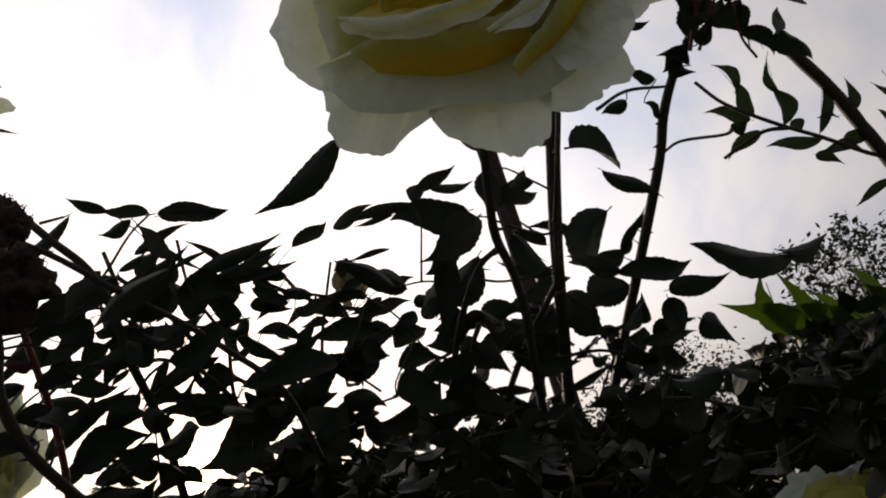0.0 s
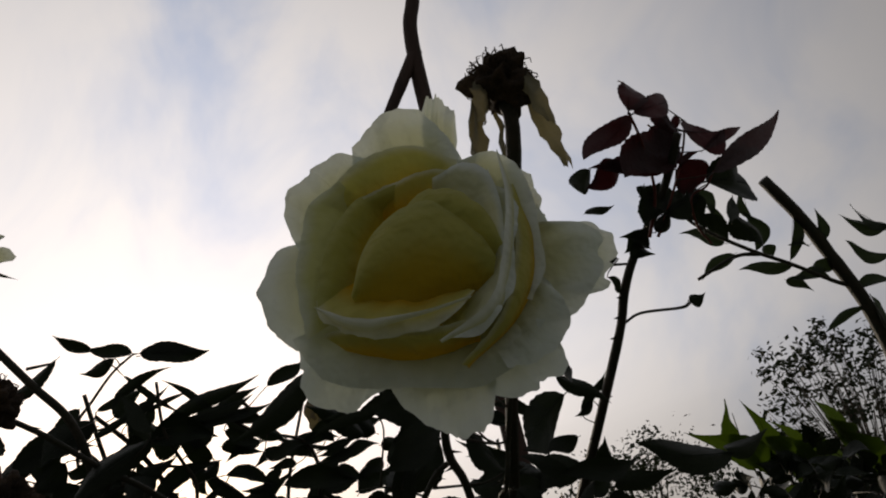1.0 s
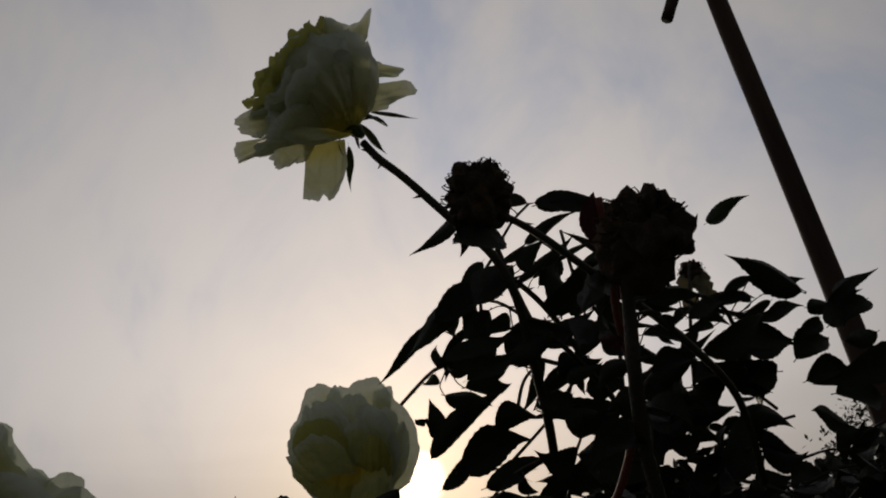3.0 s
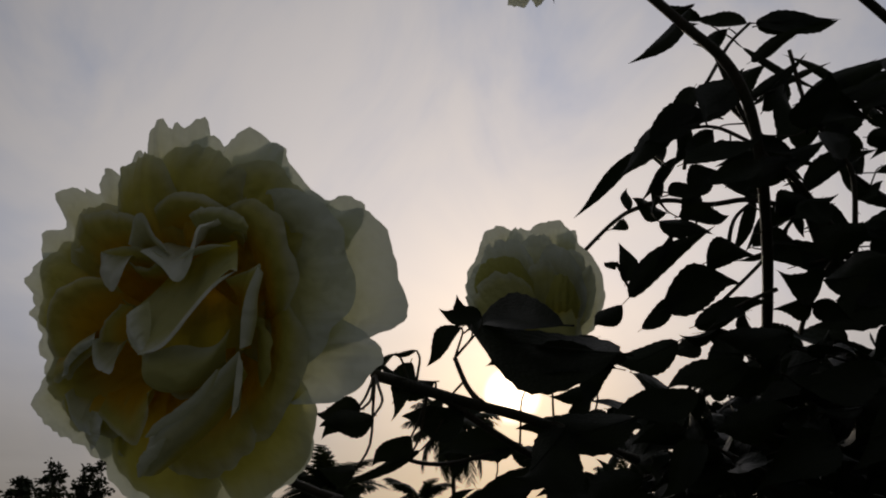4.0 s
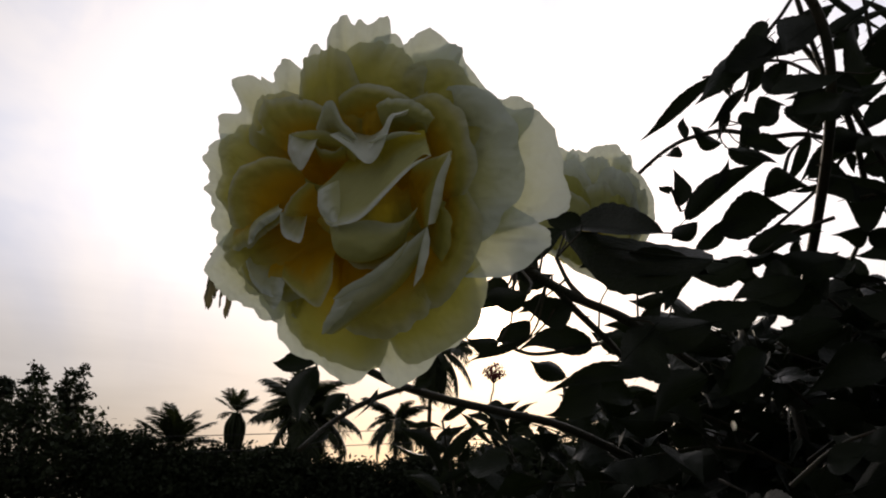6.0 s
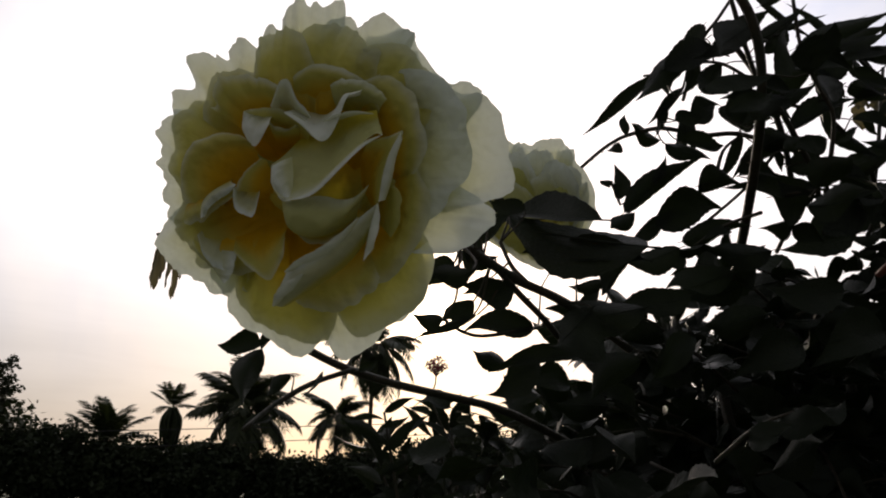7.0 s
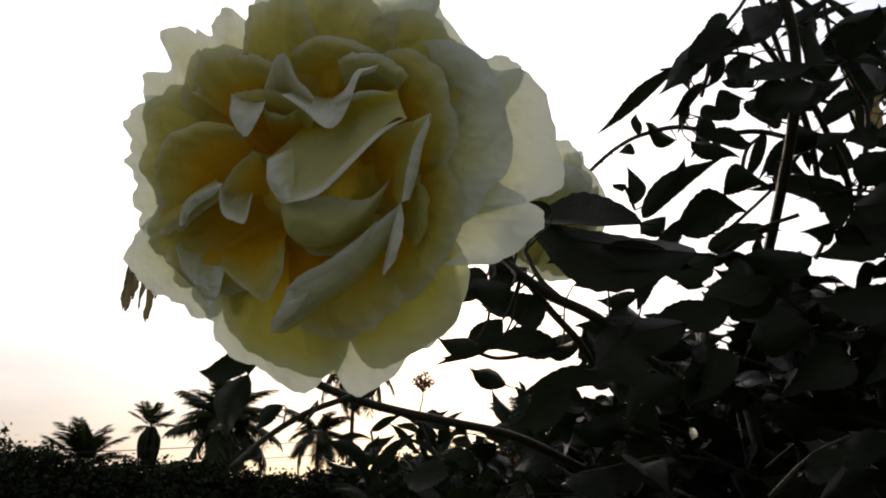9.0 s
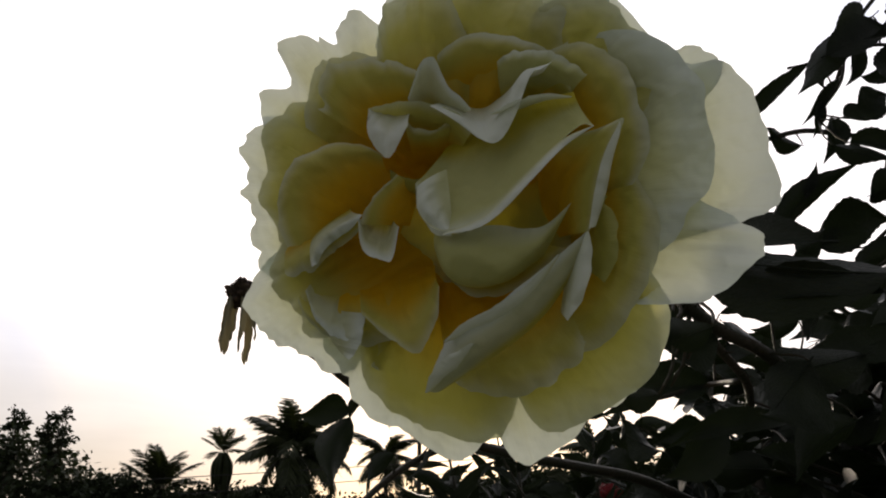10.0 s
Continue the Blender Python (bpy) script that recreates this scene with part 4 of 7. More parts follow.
leaves(crest_2, LEAF, [
    (0.251, 0.580, 1.580, 0.237, 0.580, 1.589, 0.015, 0),
    (0.227, 0.580, 1.559, 0.247, 0.580, 1.573, 0.017, 0),
    (0.257, 0.580, 1.557, 0.267, 0.580, 1.583, 0.023, 0),
    (0.283, 0.600, 1.557, 0.309, 0.600, 1.572, 0.018, 0),
    (0.298, 0.600, 1.545, 0.327, 0.600, 1.550, 0.020, 0),
    (0.330, 0.600, 1.546, 0.358, 0.600, 1.540, 0.017, 0),
    (0.219, 0.580, 1.545, 0.248, 0.580, 1.546, 0.014, 0),
    (0.265, 0.600, 1.536, 0.290, 0.600, 1.545, 0.017, 0),
    (0.238, 0.600, 1.527, 0.265, 0.600, 1.536, 0.017, 0),
    (0.351, 0.600, 1.525, 0.388, 0.600, 1.537, 0.022, 0),
    (0.310, 0.600, 1.521, 0.288, 0.600, 1.534, 0.014, 0)])
leaves(crest_2, LEAF, [
    (0.212, 0.570, 1.553, 0.228, 0.570, 1.561, 0.011, 0),
    (0.205, 0.570, 1.538, 0.232, 0.570, 1.530, 0.012, 0)])
leaves(crest_2, LEAF, [
    (0.436, 0.600, 1.605, 0.474, 0.600, 1.615, 0.010, 0),
    (0.465, 0.600, 1.594, 0.494, 0.600, 1.597, 0.012, 0),
    (0.456, 0.580, 1.577, 0.439, 0.580, 1.561, 0.012, 0),
    (0.473, 0.580, 1.595, 0.508, 0.580, 1.612, 0.010, 0),
    (0.495, 0.580, 1.589, 0.471, 0.580, 1.572, 0.015, 0),
    (0.493, 0.580, 1.566, 0.465, 0.580, 1.555, 0.013, 0),
    (0.430, 0.600, 1.619, 0.403, 0.600, 1.602, 0.008, 0),
    (0.440, 0.600, 1.600, 0.409, 0.600, 1.588, 0.007, 0),
    (0.441, 0.600, 1.568, 0.420, 0.600, 1.578, 0.009, 0),
    (0.390, 0.600, 1.546, 0.367, 0.600, 1.564, 0.012, 0),
    (0.432, 0.580, 1.536, 0.467, 0.580, 1.546, 0.018, 0)])
leaves(crest_2, LEAF, [
    (0.448, 0.580, 1.527, 0.485, 0.580, 1.528, 0.020, 0),
    (0.394, 0.600, 1.525, 0.426, 0.600, 1.514, 0.018, 0),
    (0.450, 0.580, 1.507, 0.427, 0.580, 1.517, 0.016, 0),
    (0.383, 0.600, 1.598, 0.359, 0.600, 1.586, 0.008, 0),
    (0.350, 0.600, 1.586, 0.365, 0.600, 1.573, 0.007, 0)])
leaves(stem_a, LEAF, [
    (0.397, 0.360, 1.538, 0.356, 0.360, 1.528, 0.018, 0),
    (0.404, 0.380, 1.536, 0.375, 0.380, 1.520, 0.016, 0),
    (0.407, 0.380, 1.524, 0.377, 0.380, 1.492, 0.022, 0),
    (0.460, 0.400, 1.519, 0.426, 0.400, 1.529, 0.006, 0),
    (0.462, 0.400, 1.538, 0.440, 0.400, 1.545, 0.010, 0),
    (0.485, 0.400, 1.540, 0.453, 0.400, 1.551, 0.009, 0),
    (0.494, 0.380, 1.547, 0.450, 0.380, 1.516, 0.026, 0),
    (0.479, 0.400, 1.499, 0.436, 0.400, 1.496, 0.017, 0),
    (0.507, 0.400, 1.510, 0.469, 0.400, 1.500, 0.020, 0),
    (0.460, 0.400, 1.519, 0.432, 0.400, 1.502, 0.009, 0),
    (0.495, 0.380, 1.521, 0.471, 0.380, 1.510, 0.011, 0)])
leaves(stem_a, LEAF, [
    (0.438, 0.360, 1.553, 0.406, 0.360, 1.547, 0.009, 0),
    (0.378, 0.360, 1.553, 0.368, 0.360, 1.542, 0.008, 0),
    (0.469, 0.420, 1.489, 0.430, 0.420, 1.480, 0.017, 0),
    (0.359, 0.360, 1.537, 0.338, 0.360, 1.532, 0.003, 0),
    (0.358, 0.370, 1.525, 0.336, 0.370, 1.521, 0.003, 0)])
leaves(stem_a, LEAF, [
    (0.350, 0.320, 1.519, 0.319, 0.320, 1.511, 0.005, 0),
    (0.377, 0.320, 1.512, 0.347, 0.320, 1.494, 0.016, 0),
    (0.366, 0.330, 1.503, 0.349, 0.330, 1.465, 0.011, 0),
    (0.352, 0.320, 1.523, 0.373, 0.320, 1.539, 0.006, 0),
    (0.359, 0.320, 1.526, 0.380, 0.320, 1.529, 0.006, 0),
    (0.390, 0.320, 1.535, 0.383, 0.320, 1.509, 0.014, 0),
    (0.371, 0.310, 1.548, 0.381, 0.310, 1.537, 0.008, 0),
    (0.403, 0.340, 1.514, 0.421, 0.340, 1.493, 0.014, 0),
    (0.425, 0.310, 1.539, 0.454, 0.310, 1.539, 0.025, 0),
    (0.447, 0.320, 1.534, 0.473, 0.320, 1.517, 0.009, 0),
    (0.454, 0.340, 1.492, 0.425, 0.340, 1.499, 0.009, 0)])
leaves(stem_a, LEAF, [
    (0.451, 0.340, 1.491, 0.500, 0.340, 1.495, 0.012, 0),
    (0.564, 0.340, 1.494, 0.496, 0.340, 1.495, 0.019, 0),
    (0.560, 0.340, 1.496, 0.600, 0.340, 1.502, 0.011, 0),
    (0.486, 0.350, 1.485, 0.529, 0.350, 1.492, 0.011, 0),
    (0.428, 0.350, 1.488, 0.446, 0.350, 1.469, 0.018, 0),
    (0.493, 0.360, 1.485, 0.498, 0.360, 1.461, 0.013, 0),
    (0.467, 0.360, 1.464, 0.505, 0.360, 1.464, 0.007, 0),
    (0.508, 0.360, 1.472, 0.526, 0.360, 1.460, 0.016, 0),
    (0.398, 0.360, 1.466, 0.431, 0.360, 1.455, 0.011, 0),
    (0.432, 0.380, 1.452, 0.464, 0.380, 1.459, 0.005, 0),
    (0.395, 0.330, 1.525, 0.419, 0.330, 1.528, 0.010, 0)])
leaves(stem_a, LEAF, [
    (0.413, 0.330, 1.541, 0.399, 0.330, 1.521, 0.006, 0),
    (0.419, 0.400, 1.499, 0.433, 0.400, 1.491, 0.006, 0),
    (0.405, 0.400, 1.462, 0.431, 0.400, 1.456, 0.005, 0),
    (0.376, 0.420, 1.447, 0.398, 0.420, 1.450, 0.007, 0),
    (0.440, 0.420, 1.449, 0.460, 0.420, 1.452, 0.006, 0),
    (0.454, 0.420, 1.440, 0.471, 0.420, 1.439, 0.005, 0),
    (0.332, 0.360, 1.477, 0.342, 0.360, 1.469, 0.010, 0),
    (0.338, 0.350, 1.452, 0.359, 0.350, 1.454, 0.020, 0),
    (0.307, 0.360, 1.444, 0.318, 0.360, 1.453, 0.013, 0),
    (0.321, 0.360, 1.471, 0.282, 0.360, 1.471, 0.012, 0),
    (0.260, 0.380, 1.486, 0.287, 0.380, 1.493, 0.011, 0)])
leaves(stem_a, LEAF, [
    (0.424, 0.360, 1.414, 0.411, 0.360, 1.426, 0.014, 0),
    (0.379, 0.360, 1.426, 0.400, 0.360, 1.427, 0.014, 0)])
leaves(crest_2, LEAF, [
    (0.436, 0.560, 1.589, 0.396, 0.560, 1.621, 0.017, 0),
    (0.267, 0.570, 1.647, 0.308, 0.570, 1.614, 0.005, 0),
    (0.271, 0.570, 1.604, 0.289, 0.570, 1.632, 0.014, 0),
    (0.313, 0.570, 1.612, 0.358, 0.570, 1.630, 0.010, 0),
    (0.285, 0.570, 1.598, 0.330, 0.570, 1.607, 0.021, 0),
    (0.337, 0.580, 1.606, 0.366, 0.580, 1.593, 0.010, 0),
    (0.203, 0.560, 1.580, 0.244, 0.560, 1.600, 0.019, 0),
    (0.328, 0.580, 1.586, 0.298, 0.580, 1.599, 0.016, 0),
    (0.244, 0.570, 1.559, 0.262, 0.570, 1.588, 0.016, 0),
    (0.374, 0.570, 1.560, 0.430, 0.570, 1.568, 0.018, 0),
    (0.367, 0.580, 1.582, 0.399, 0.580, 1.593, 0.011, 0)])
leaves(crest_2, LEAF, [
    (0.413, 0.580, 1.578, 0.442, 0.580, 1.589, 0.009, 0),
    (0.258, 0.570, 1.572, 0.289, 0.570, 1.573, 0.015, 0),
    (0.195, 0.500, 1.532, 0.230, 0.500, 1.547, 0.010, 0),
    (0.205, 0.500, 1.522, 0.232, 0.500, 1.538, 0.010, 0),
    (0.255, 0.500, 1.512, 0.238, 0.500, 1.502, 0.011, 0)])
leaves(stem_a, LEAF, [(0.311, 0.281, 1.522, 0.284, 0.293, 1.497, 0.010, 0)])
red_stalk = cane(bush_a, [(0.566, 0.318, 1.723), (0.575, 0.325, 1.710), (0.584, 0.335, 1.690), (0.589, 0.345, 1.673), (0.586, 0.360, 1.650)], 0.0009, CANE_RED)
cane(bush_a, [(0.626, 0.325, 1.731), (0.619, 0.330, 1.710), (0.608, 0.335, 1.688), (0.601, 0.345, 1.670), (0.594, 0.360, 1.651)], 0.0008, CANE_RED)
cane(bush_a, [(0.639, 0.330, 1.691), (0.631, 0.335, 1.680), (0.618, 0.340, 1.673), (0.624, 0.350, 1.656), (0.643, 0.360, 1.649)], 0.0007, CANE_RED)
leaves(red_stalk, LEAF_RED, [
    (0.557, 0.310, 1.716, 0.567, 0.310, 1.753, 0.025, 0),
    (0.575, 0.325, 1.728, 0.518, 0.325, 1.676, 0.018, 0),
    (0.561, 0.310, 1.714, 0.609, 0.310, 1.738, 0.019, 0),
    (0.600, 0.320, 1.737, 0.600, 0.320, 1.709, 0.014, 0),
    (0.620, 0.335, 1.713, 0.539, 0.335, 1.684, 0.027, 0),
    (0.615, 0.330, 1.724, 0.555, 0.330, 1.665, 0.036, 0),
    (0.601, 0.335, 1.730, 0.620, 0.335, 1.700, 0.034, 0),
    (0.563, 0.340, 1.695, 0.529, 0.340, 1.677, 0.018, 0),
    (0.622, 0.325, 1.731, 0.609, 0.325, 1.728, 0.009, 0),
    (0.611, 0.310, 1.671, 0.725, 0.310, 1.750, 0.018, 0),
    (0.625, 0.320, 1.700, 0.680, 0.320, 1.735, 0.009, 0)])
leaves(red_stalk, LEAF_RED, [
    (0.615, 0.320, 1.716, 0.653, 0.320, 1.720, 0.032, 0),
    (0.608, 0.335, 1.692, 0.636, 0.335, 1.681, 0.027, 0),
    (0.609, 0.330, 1.694, 0.630, 0.330, 1.707, 0.005, 0),
    (0.598, 0.330, 1.733, 0.609, 0.330, 1.727, 0.005, 0)])
leaves(red_stalk, LEAF, [
    (0.541, 0.345, 1.692, 0.516, 0.345, 1.668, 0.016, 0),
    (0.632, 0.335, 1.684, 0.690, 0.335, 1.691, 0.042, 0),
    (0.673, 0.350, 1.685, 0.660, 0.350, 1.656, 0.016, 0),
    (0.673, 0.355, 1.674, 0.687, 0.355, 1.644, 0.022, 0),
    (0.630, 0.350, 1.683, 0.631, 0.350, 1.654, 0.016, 0),
    (0.642, 0.355, 1.671, 0.648, 0.355, 1.646, 0.015, 0),
    (0.576, 0.345, 1.673, 0.597, 0.345, 1.677, 0.022, 0),
    (0.609, 0.350, 1.691, 0.583, 0.350, 1.648, 0.024, 0),
    (0.624, 0.350, 1.689, 0.614, 0.350, 1.659, 0.018, 0),
    (0.634, 0.345, 1.685, 0.612, 0.345, 1.663, 0.010, 0),
    (0.604, 0.340, 1.705, 0.597, 0.340, 1.678, 0.004, 0)])
leaves(red_stalk, LEAF, [
    (0.546, 0.370, 1.673, 0.574, 0.370, 1.684, 0.007, 0),
    (0.565, 0.330, 1.702, 0.575, 0.330, 1.712, 0.003, 0)])
# -- end of grown parts --

# the large open rose, built petal by petal below
rose_open = rose(bush_b, (0.021, 0.431, 1.443), (-0.368, -0.876, -0.313), [], 3, 0.05, 0, "full open cream rose with a yellow heart")
# the cupped rose: its outer ring, the cup with its lips painted pale as if front-lit, the closed bud
rose_cupped = rose(bush_a, (0.3394, 0.2295, 1.5262), (-0.46, -0.85, 0.06), [], 5, 0.05, 0, "cupped cream rose with a yellow heart")
# -- folded petals --
# the narrow lip strips are highlights along the folds, put in as pale colour
fold(rose_open, [(27, 47.7, 11), (36.9, 42.1, 11), (38.3, 35.7, 11), (47.1, 24.9, 9), (51.6, 25.4, 9), (57.4, 20.6, 8), (58.7, 13.3, 8)], [(6.2, 13.9, 3), (12.9, 2.5, 3)],
     (0, 0, 3), (1, 1, -2), 0.07, 1, PETAL_PALE, tuck=0.16)
fold(rose_open, [(47.7, 33, 6), (51.2, 23, 8), (57.4, 21, 8), (62.8, 13.9, 8), (63.8, 4.3, 8), (65.3, -5.2, 8), (61.6, -9.7, 11), (57.6, -11.6, 13), (50.8, -15.1, 13)], [(10.5, 6.8, 2), (12.7, -9, 2)],
     (0, 0, 3), (2, 0, -2), 0.05, 2, PETAL_PALE, tuck=0.16)
fold(rose_open, [(51, -3.6, 13), (58.1, -11.3, 14), (60, -15.7, 16), (55.8, -20.2, 17), (49.5, -25.2, 19), (42.6, -28.3, 20)], [(12.3, -1.2, 2), (5.8, -12, 2)],
     (1, -1, 3), (1, -1, -2), 0.05, 3, PETAL_PALE, tuck=0.16)
fold(rose_open, [(43.5, -27.3, 17), (40, -38, 15), (33, -43.6, 13), (25.5, -47.2, 12), (18.8, -52.2, 11), (10.6, -57.9, 10), (5.6, -56.7, 10), (2.5, -52.2, 11)], [(8.7, -9.8, 2), (-5.1, -12.1, 2)],
     (1, -2, 3), (0, -1, -2), 0.05, 4, PETAL_PALE, tuck=0.16)
fold(rose_open, [(8.2, -52.4, 11), (-0.2, -53, 11), (-7.4, -55.4, 10), (-15.3, -52.4, 10), (-22.8, -47.6, 11), (-28.9, -41.7, 12), (-33.6, -35.3, 13), (-38.4, -29.5, 14)], [(1.8, -11.6, 2), (-11.8, -8.7, 2)],
     (0, -2, 3), (0, -1, -2), 0.06, 5, PETAL_PALE, tuck=0.16)
fold(rose_open, [(-32.9, -40.3, 11), (-40.2, -31.1, 11), (-47.6, -27.5, 11), (-51.5, -22.6, 12), (-53.5, -14.7, 13), (-51.3, -5.9, 14)], [(-7.6, -9.2, 2), (-12.6, -3.3, 2)],
     (-1, -1, 3), (-1, 0, -2), 0.08, 6, PETAL_PALE, tuck=0.16)
fold(rose_open, [(-50.6, -15.7, 13), (-52.7, -3.7, 14), (-49.4, 3.5, 14), (-51.1, 9.9, 15), (-49.3, 15.7, 16), (-49, 23.7, 16), (-44, 30.1, 14)], [(-13, -7.2, 2), (-11.6, 6, 2)],
     (-1, 0, 3), (-1, 0, -2), 0.11, 7, PETAL_PALE, tuck=0.16)
fold(rose_open, [(-49.2, 21.5, 14), (-44.6, 30.4, 13), (-37.5, 32.1, 12), (-38, 42.3, 12), (-30.9, 43.4, 12), (-25.6, 43.7, 12), (-20.3, 47.3, 13), (-13.1, 47.7, 13)], [(-13.6, 0.9, 2), (-5.6, 9.2, 2)],
     (-1, 1, 3), (-1, 1, -2), 0.1, 8, PETAL_PALE, tuck=0.16)
fold(rose_open, [(-16.8, 43.1, 13), (-11.2, 50.3, 14), (-4.3, 49.6, 14), (0.7, 54.6, 16), (6.6, 54.7, 17), (11.9, 51.9, 17), (17.8, 52.6, 17), (19.8, 45.4, 16)], [(-5.8, 6.6, 2), (2.6, 8, 2)],
     (0, 1, 3), (0, 1, -2), 0.09, 9, PETAL_PALE, tuck=0.16)
fold(rose_open, [(10.8, 50.9, 15), (21.7, 46.3, 14), (26.9, 47.6, 13), (37.2, 41.8, 12), (38.3, 35.7, 11), (44.6, 30.1, 10)], [(-0.1, 8.4, 2), (9.2, 7, 2)],
     (0, 1, 3), (0, 1, -2), 0.08, 10, PETAL_PALE, tuck=0.16)
fold(rose_open, [(37.8, 31.9, 17), (43, 29.1, 17), (48.7, 22.9, 16), (51.7, 16.1, 15), (51.2, 10, 15), (52.4, 2.7, 14), (50.5, -3.9, 15), (46.5, -8.5, 17), (44.5, -14.3, 18), (41.2, -20.7, 19)], [(20.2, 17.7, 5), (23.3, 0.9, 5), (13.2, -10.4, 5)],
     (2, 0, 4), (3, 0, -5), 0.04, 11, PETAL_PALE, tuck=0.16)
fold(rose_open, [(41.7, -18.4, 19), (42.2, -23.9, 19), (42.4, -28.6, 18), (37.6, -37.4, 17), (29.2, -43.4, 16), (20.5, -48.4, 15), (12.8, -49.1, 15), (9.9, -44.4, 16)], [(19.9, -7.4, 5), (2.5, -13, 5)],
     (1, -2, 4), (1, -2, -3), 0.04, 12, PETAL, tuck=0.16)
fold(rose_open, [(12.1, -46.3, 16), (3.7, -48.8, 15), (-5.4, -49.5, 14), (-15.5, -46, 14), (-23.2, -39.4, 15), (-26.9, -33.2, 16)], [(3.6, -14.4, 5), (-13.6, -9.9, 5)],
     (0, -2, 4), (0, -2, -3), 0.06, 13, PETAL, tuck=0.16)
fold(rose_open, [(-22.1, -39.1, 16), (-27, -28, 17), (-35.4, -24.8, 17), (-39, -18.7, 17), (-44.6, -13, 17), (-46, -3.7, 17)], [(-5.5, -12.1, 5), (-15.8, -4.3, 5)],
     (-1, -1, 4), (-1, -1, -3), 0.09, 14, PETAL, tuck=0.16)
fold(rose_open, [(-44.7, -10.4, 17), (-42.6, -0.2, 18), (-44, 6.5, 18), (-42.4, 12.8, 18), (-42.2, 22, 18), (-37, 27.9, 17), (-30.1, 30.8, 17)], [(-16.1, -6.9, 5), (-11.8, 7.1, 5)],
     (-2, 0, 4), (-2, 0, -3), 0.1, 15, PETAL, tuck=0.16)
fold(rose_open, [(-35.9, 24.4, 17), (-28.4, 33.5, 17), (-23.3, 35, 17), (-14.6, 33.8, 18), (-8.5, 31.9, 17), (-4.3, 28.3, 17)], [(-12.2, 3.2, 5), (-3.1, 9.8, 5)],
     (-1, 1, 4), (-1, 1, -3), 0.07, 16, PETAL, tuck=0.16)
fold(rose_open, [(-14.6, 37.3, 18), (-9.5, 44.5, 18), (-1.7, 45.4, 19), (5.3, 42, 19), (10.7, 34, 19)], [(-7.5, 7.8, 5), (2.2, 9, 5)],
     (0, 1, 5), (0, 1, -3), 0.08, 17, PETAL, tuck=0.16)
fold(rose_open, [(0.5, 45.3, 18), (11.6, 45.8, 18), (21, 42.7, 18), (28.4, 36.1, 17), (30.8, 28.2, 17)], [(-1.8, 9.6, 5), (8.8, 8, 5)],
     (0, 1, 5), (0, 1, -3), 0.07, 18, PETAL, tuck=0.16)
fold(rose_open, [(24.7, 41.7, 17), (34.1, 37.7, 16), (39.7, 32.1, 15), (44.5, 23.7, 15), (46.9, 17, 15), (46.6, 7.8, 15)], [(5, 9.9, 5), (14.6, 2.1, 5)],
     (1, 1, 4), (1, 1, -4), 0.06, 19, PETAL, tuck=0.16)
fold(rose_open, [(-29.7, 26, 20), (-23.7, 32, 21), (-14.8, 32.3, 21), (-7.1, 30.1, 21), (-1, 27.4, 21)], [(-13.5, 12.1, 10), (-3.1, 19.5, 10)],
     (-1, 1, 4), (-1, 1, -3), 0.06, 20, PETAL, tuck=0.16)
fold(rose_open, [(-41.4, -5.6, 20), (-38.8, 5.5, 21), (-34, 12.4, 22), (-25.6, 15.5, 22), (-17.6, 14.8, 22), (-12.7, 12.4, 21)], [(-24.4, -6.1, 9), (-14.4, 7.1, 9)],
     (-1, 1, 5), (-1, 0, -3), 0.05, 21, PETAL, tuck=0.16)
fold(rose_open, [(2.1, 32.8, 21), (11, 32.5, 22), (20.1, 29.5, 22), (26.7, 23.9, 21), (29.8, 17.8, 20)], [(-0.8, 19.2, 9), (12.1, 19.8, 8), (22.7, 13, 8)],
     (0, 2, 4), (0, 1, -3), 0.06, 22, PETAL, tuck=0.16)
fold(rose_open, [(24.2, 28.6, 20), (33, 26.3, 20), (38.9, 19.5, 20), (41.4, 9.1, 20), (40.7, -1.9, 20)], [(19.4, 17.3, 8), (25.5, 5.2, 8), (25.7, -3.4, 8)],
     (2, 1, 4), (2, 1, -4), 0.05, 23, PETAL, tuck=0.16)
fold(rose_open, [(41, 0.3, 20), (40.8, -10.7, 20), (37.4, -21.2, 20), (31, -30.5, 20), (22.4, -36.7, 19)], [(27.3, 0, 8), (23.6, -11.7, 8), (12.9, -19.1, 8)],
     (2, -1, 4), (2, -1, -4), 0.05, 24, PETAL, tuck=0.16)
fold(rose_open, [(28.6, -32.5, 20), (19, -38.6, 20), (8.4, -40.2, 20), (-2.6, -40.7, 20)], [(16.8, -17, 8), (2.7, -18, 8), (-7.8, -17, 8)],
     (1, -2, 5), (0, -2, -3), 0.06, 25, PETAL, tuck=0.16)
fold(rose_open, [(-38, -19.4, 19), (-32.4, -25.2, 20), (-24.4, -27.5, 20), (-13.3, -26.9, 21), (-3.1, -20.1, 21)], [(-37, -10, 8), (-23.9, -11.4, 8), (-10.3, -11.6, 7)],
     (0, -2, 4), (0, -1, -3), 0.06, 26, PETAL, tuck=0.16)
fold(rose_open, [(-39.6, -13.4, 20), (-31.2, -10.5, 22), (-24.9, -7.5, 23), (-16.5, -3.7, 23)], [(-41.5, 0, 9), (-26.5, 0.8, 9)],
     (-1, -1, 3), (-1, -1, -2), 0.06, 27, PETAL, tuck=0.16)
fold(rose_open, [(-13.1, 20.8, 24), (-12.7, 15.8, 25), (-8.8, 10.2, 26), (-4.4, 15.6, 25)], [(-10.9, 22.5, 17), (-5.1, 21, 17)],
     (-1, 0, 2), (-1, -1, -1), 0.05, 28, PETAL_LIT_LIP)
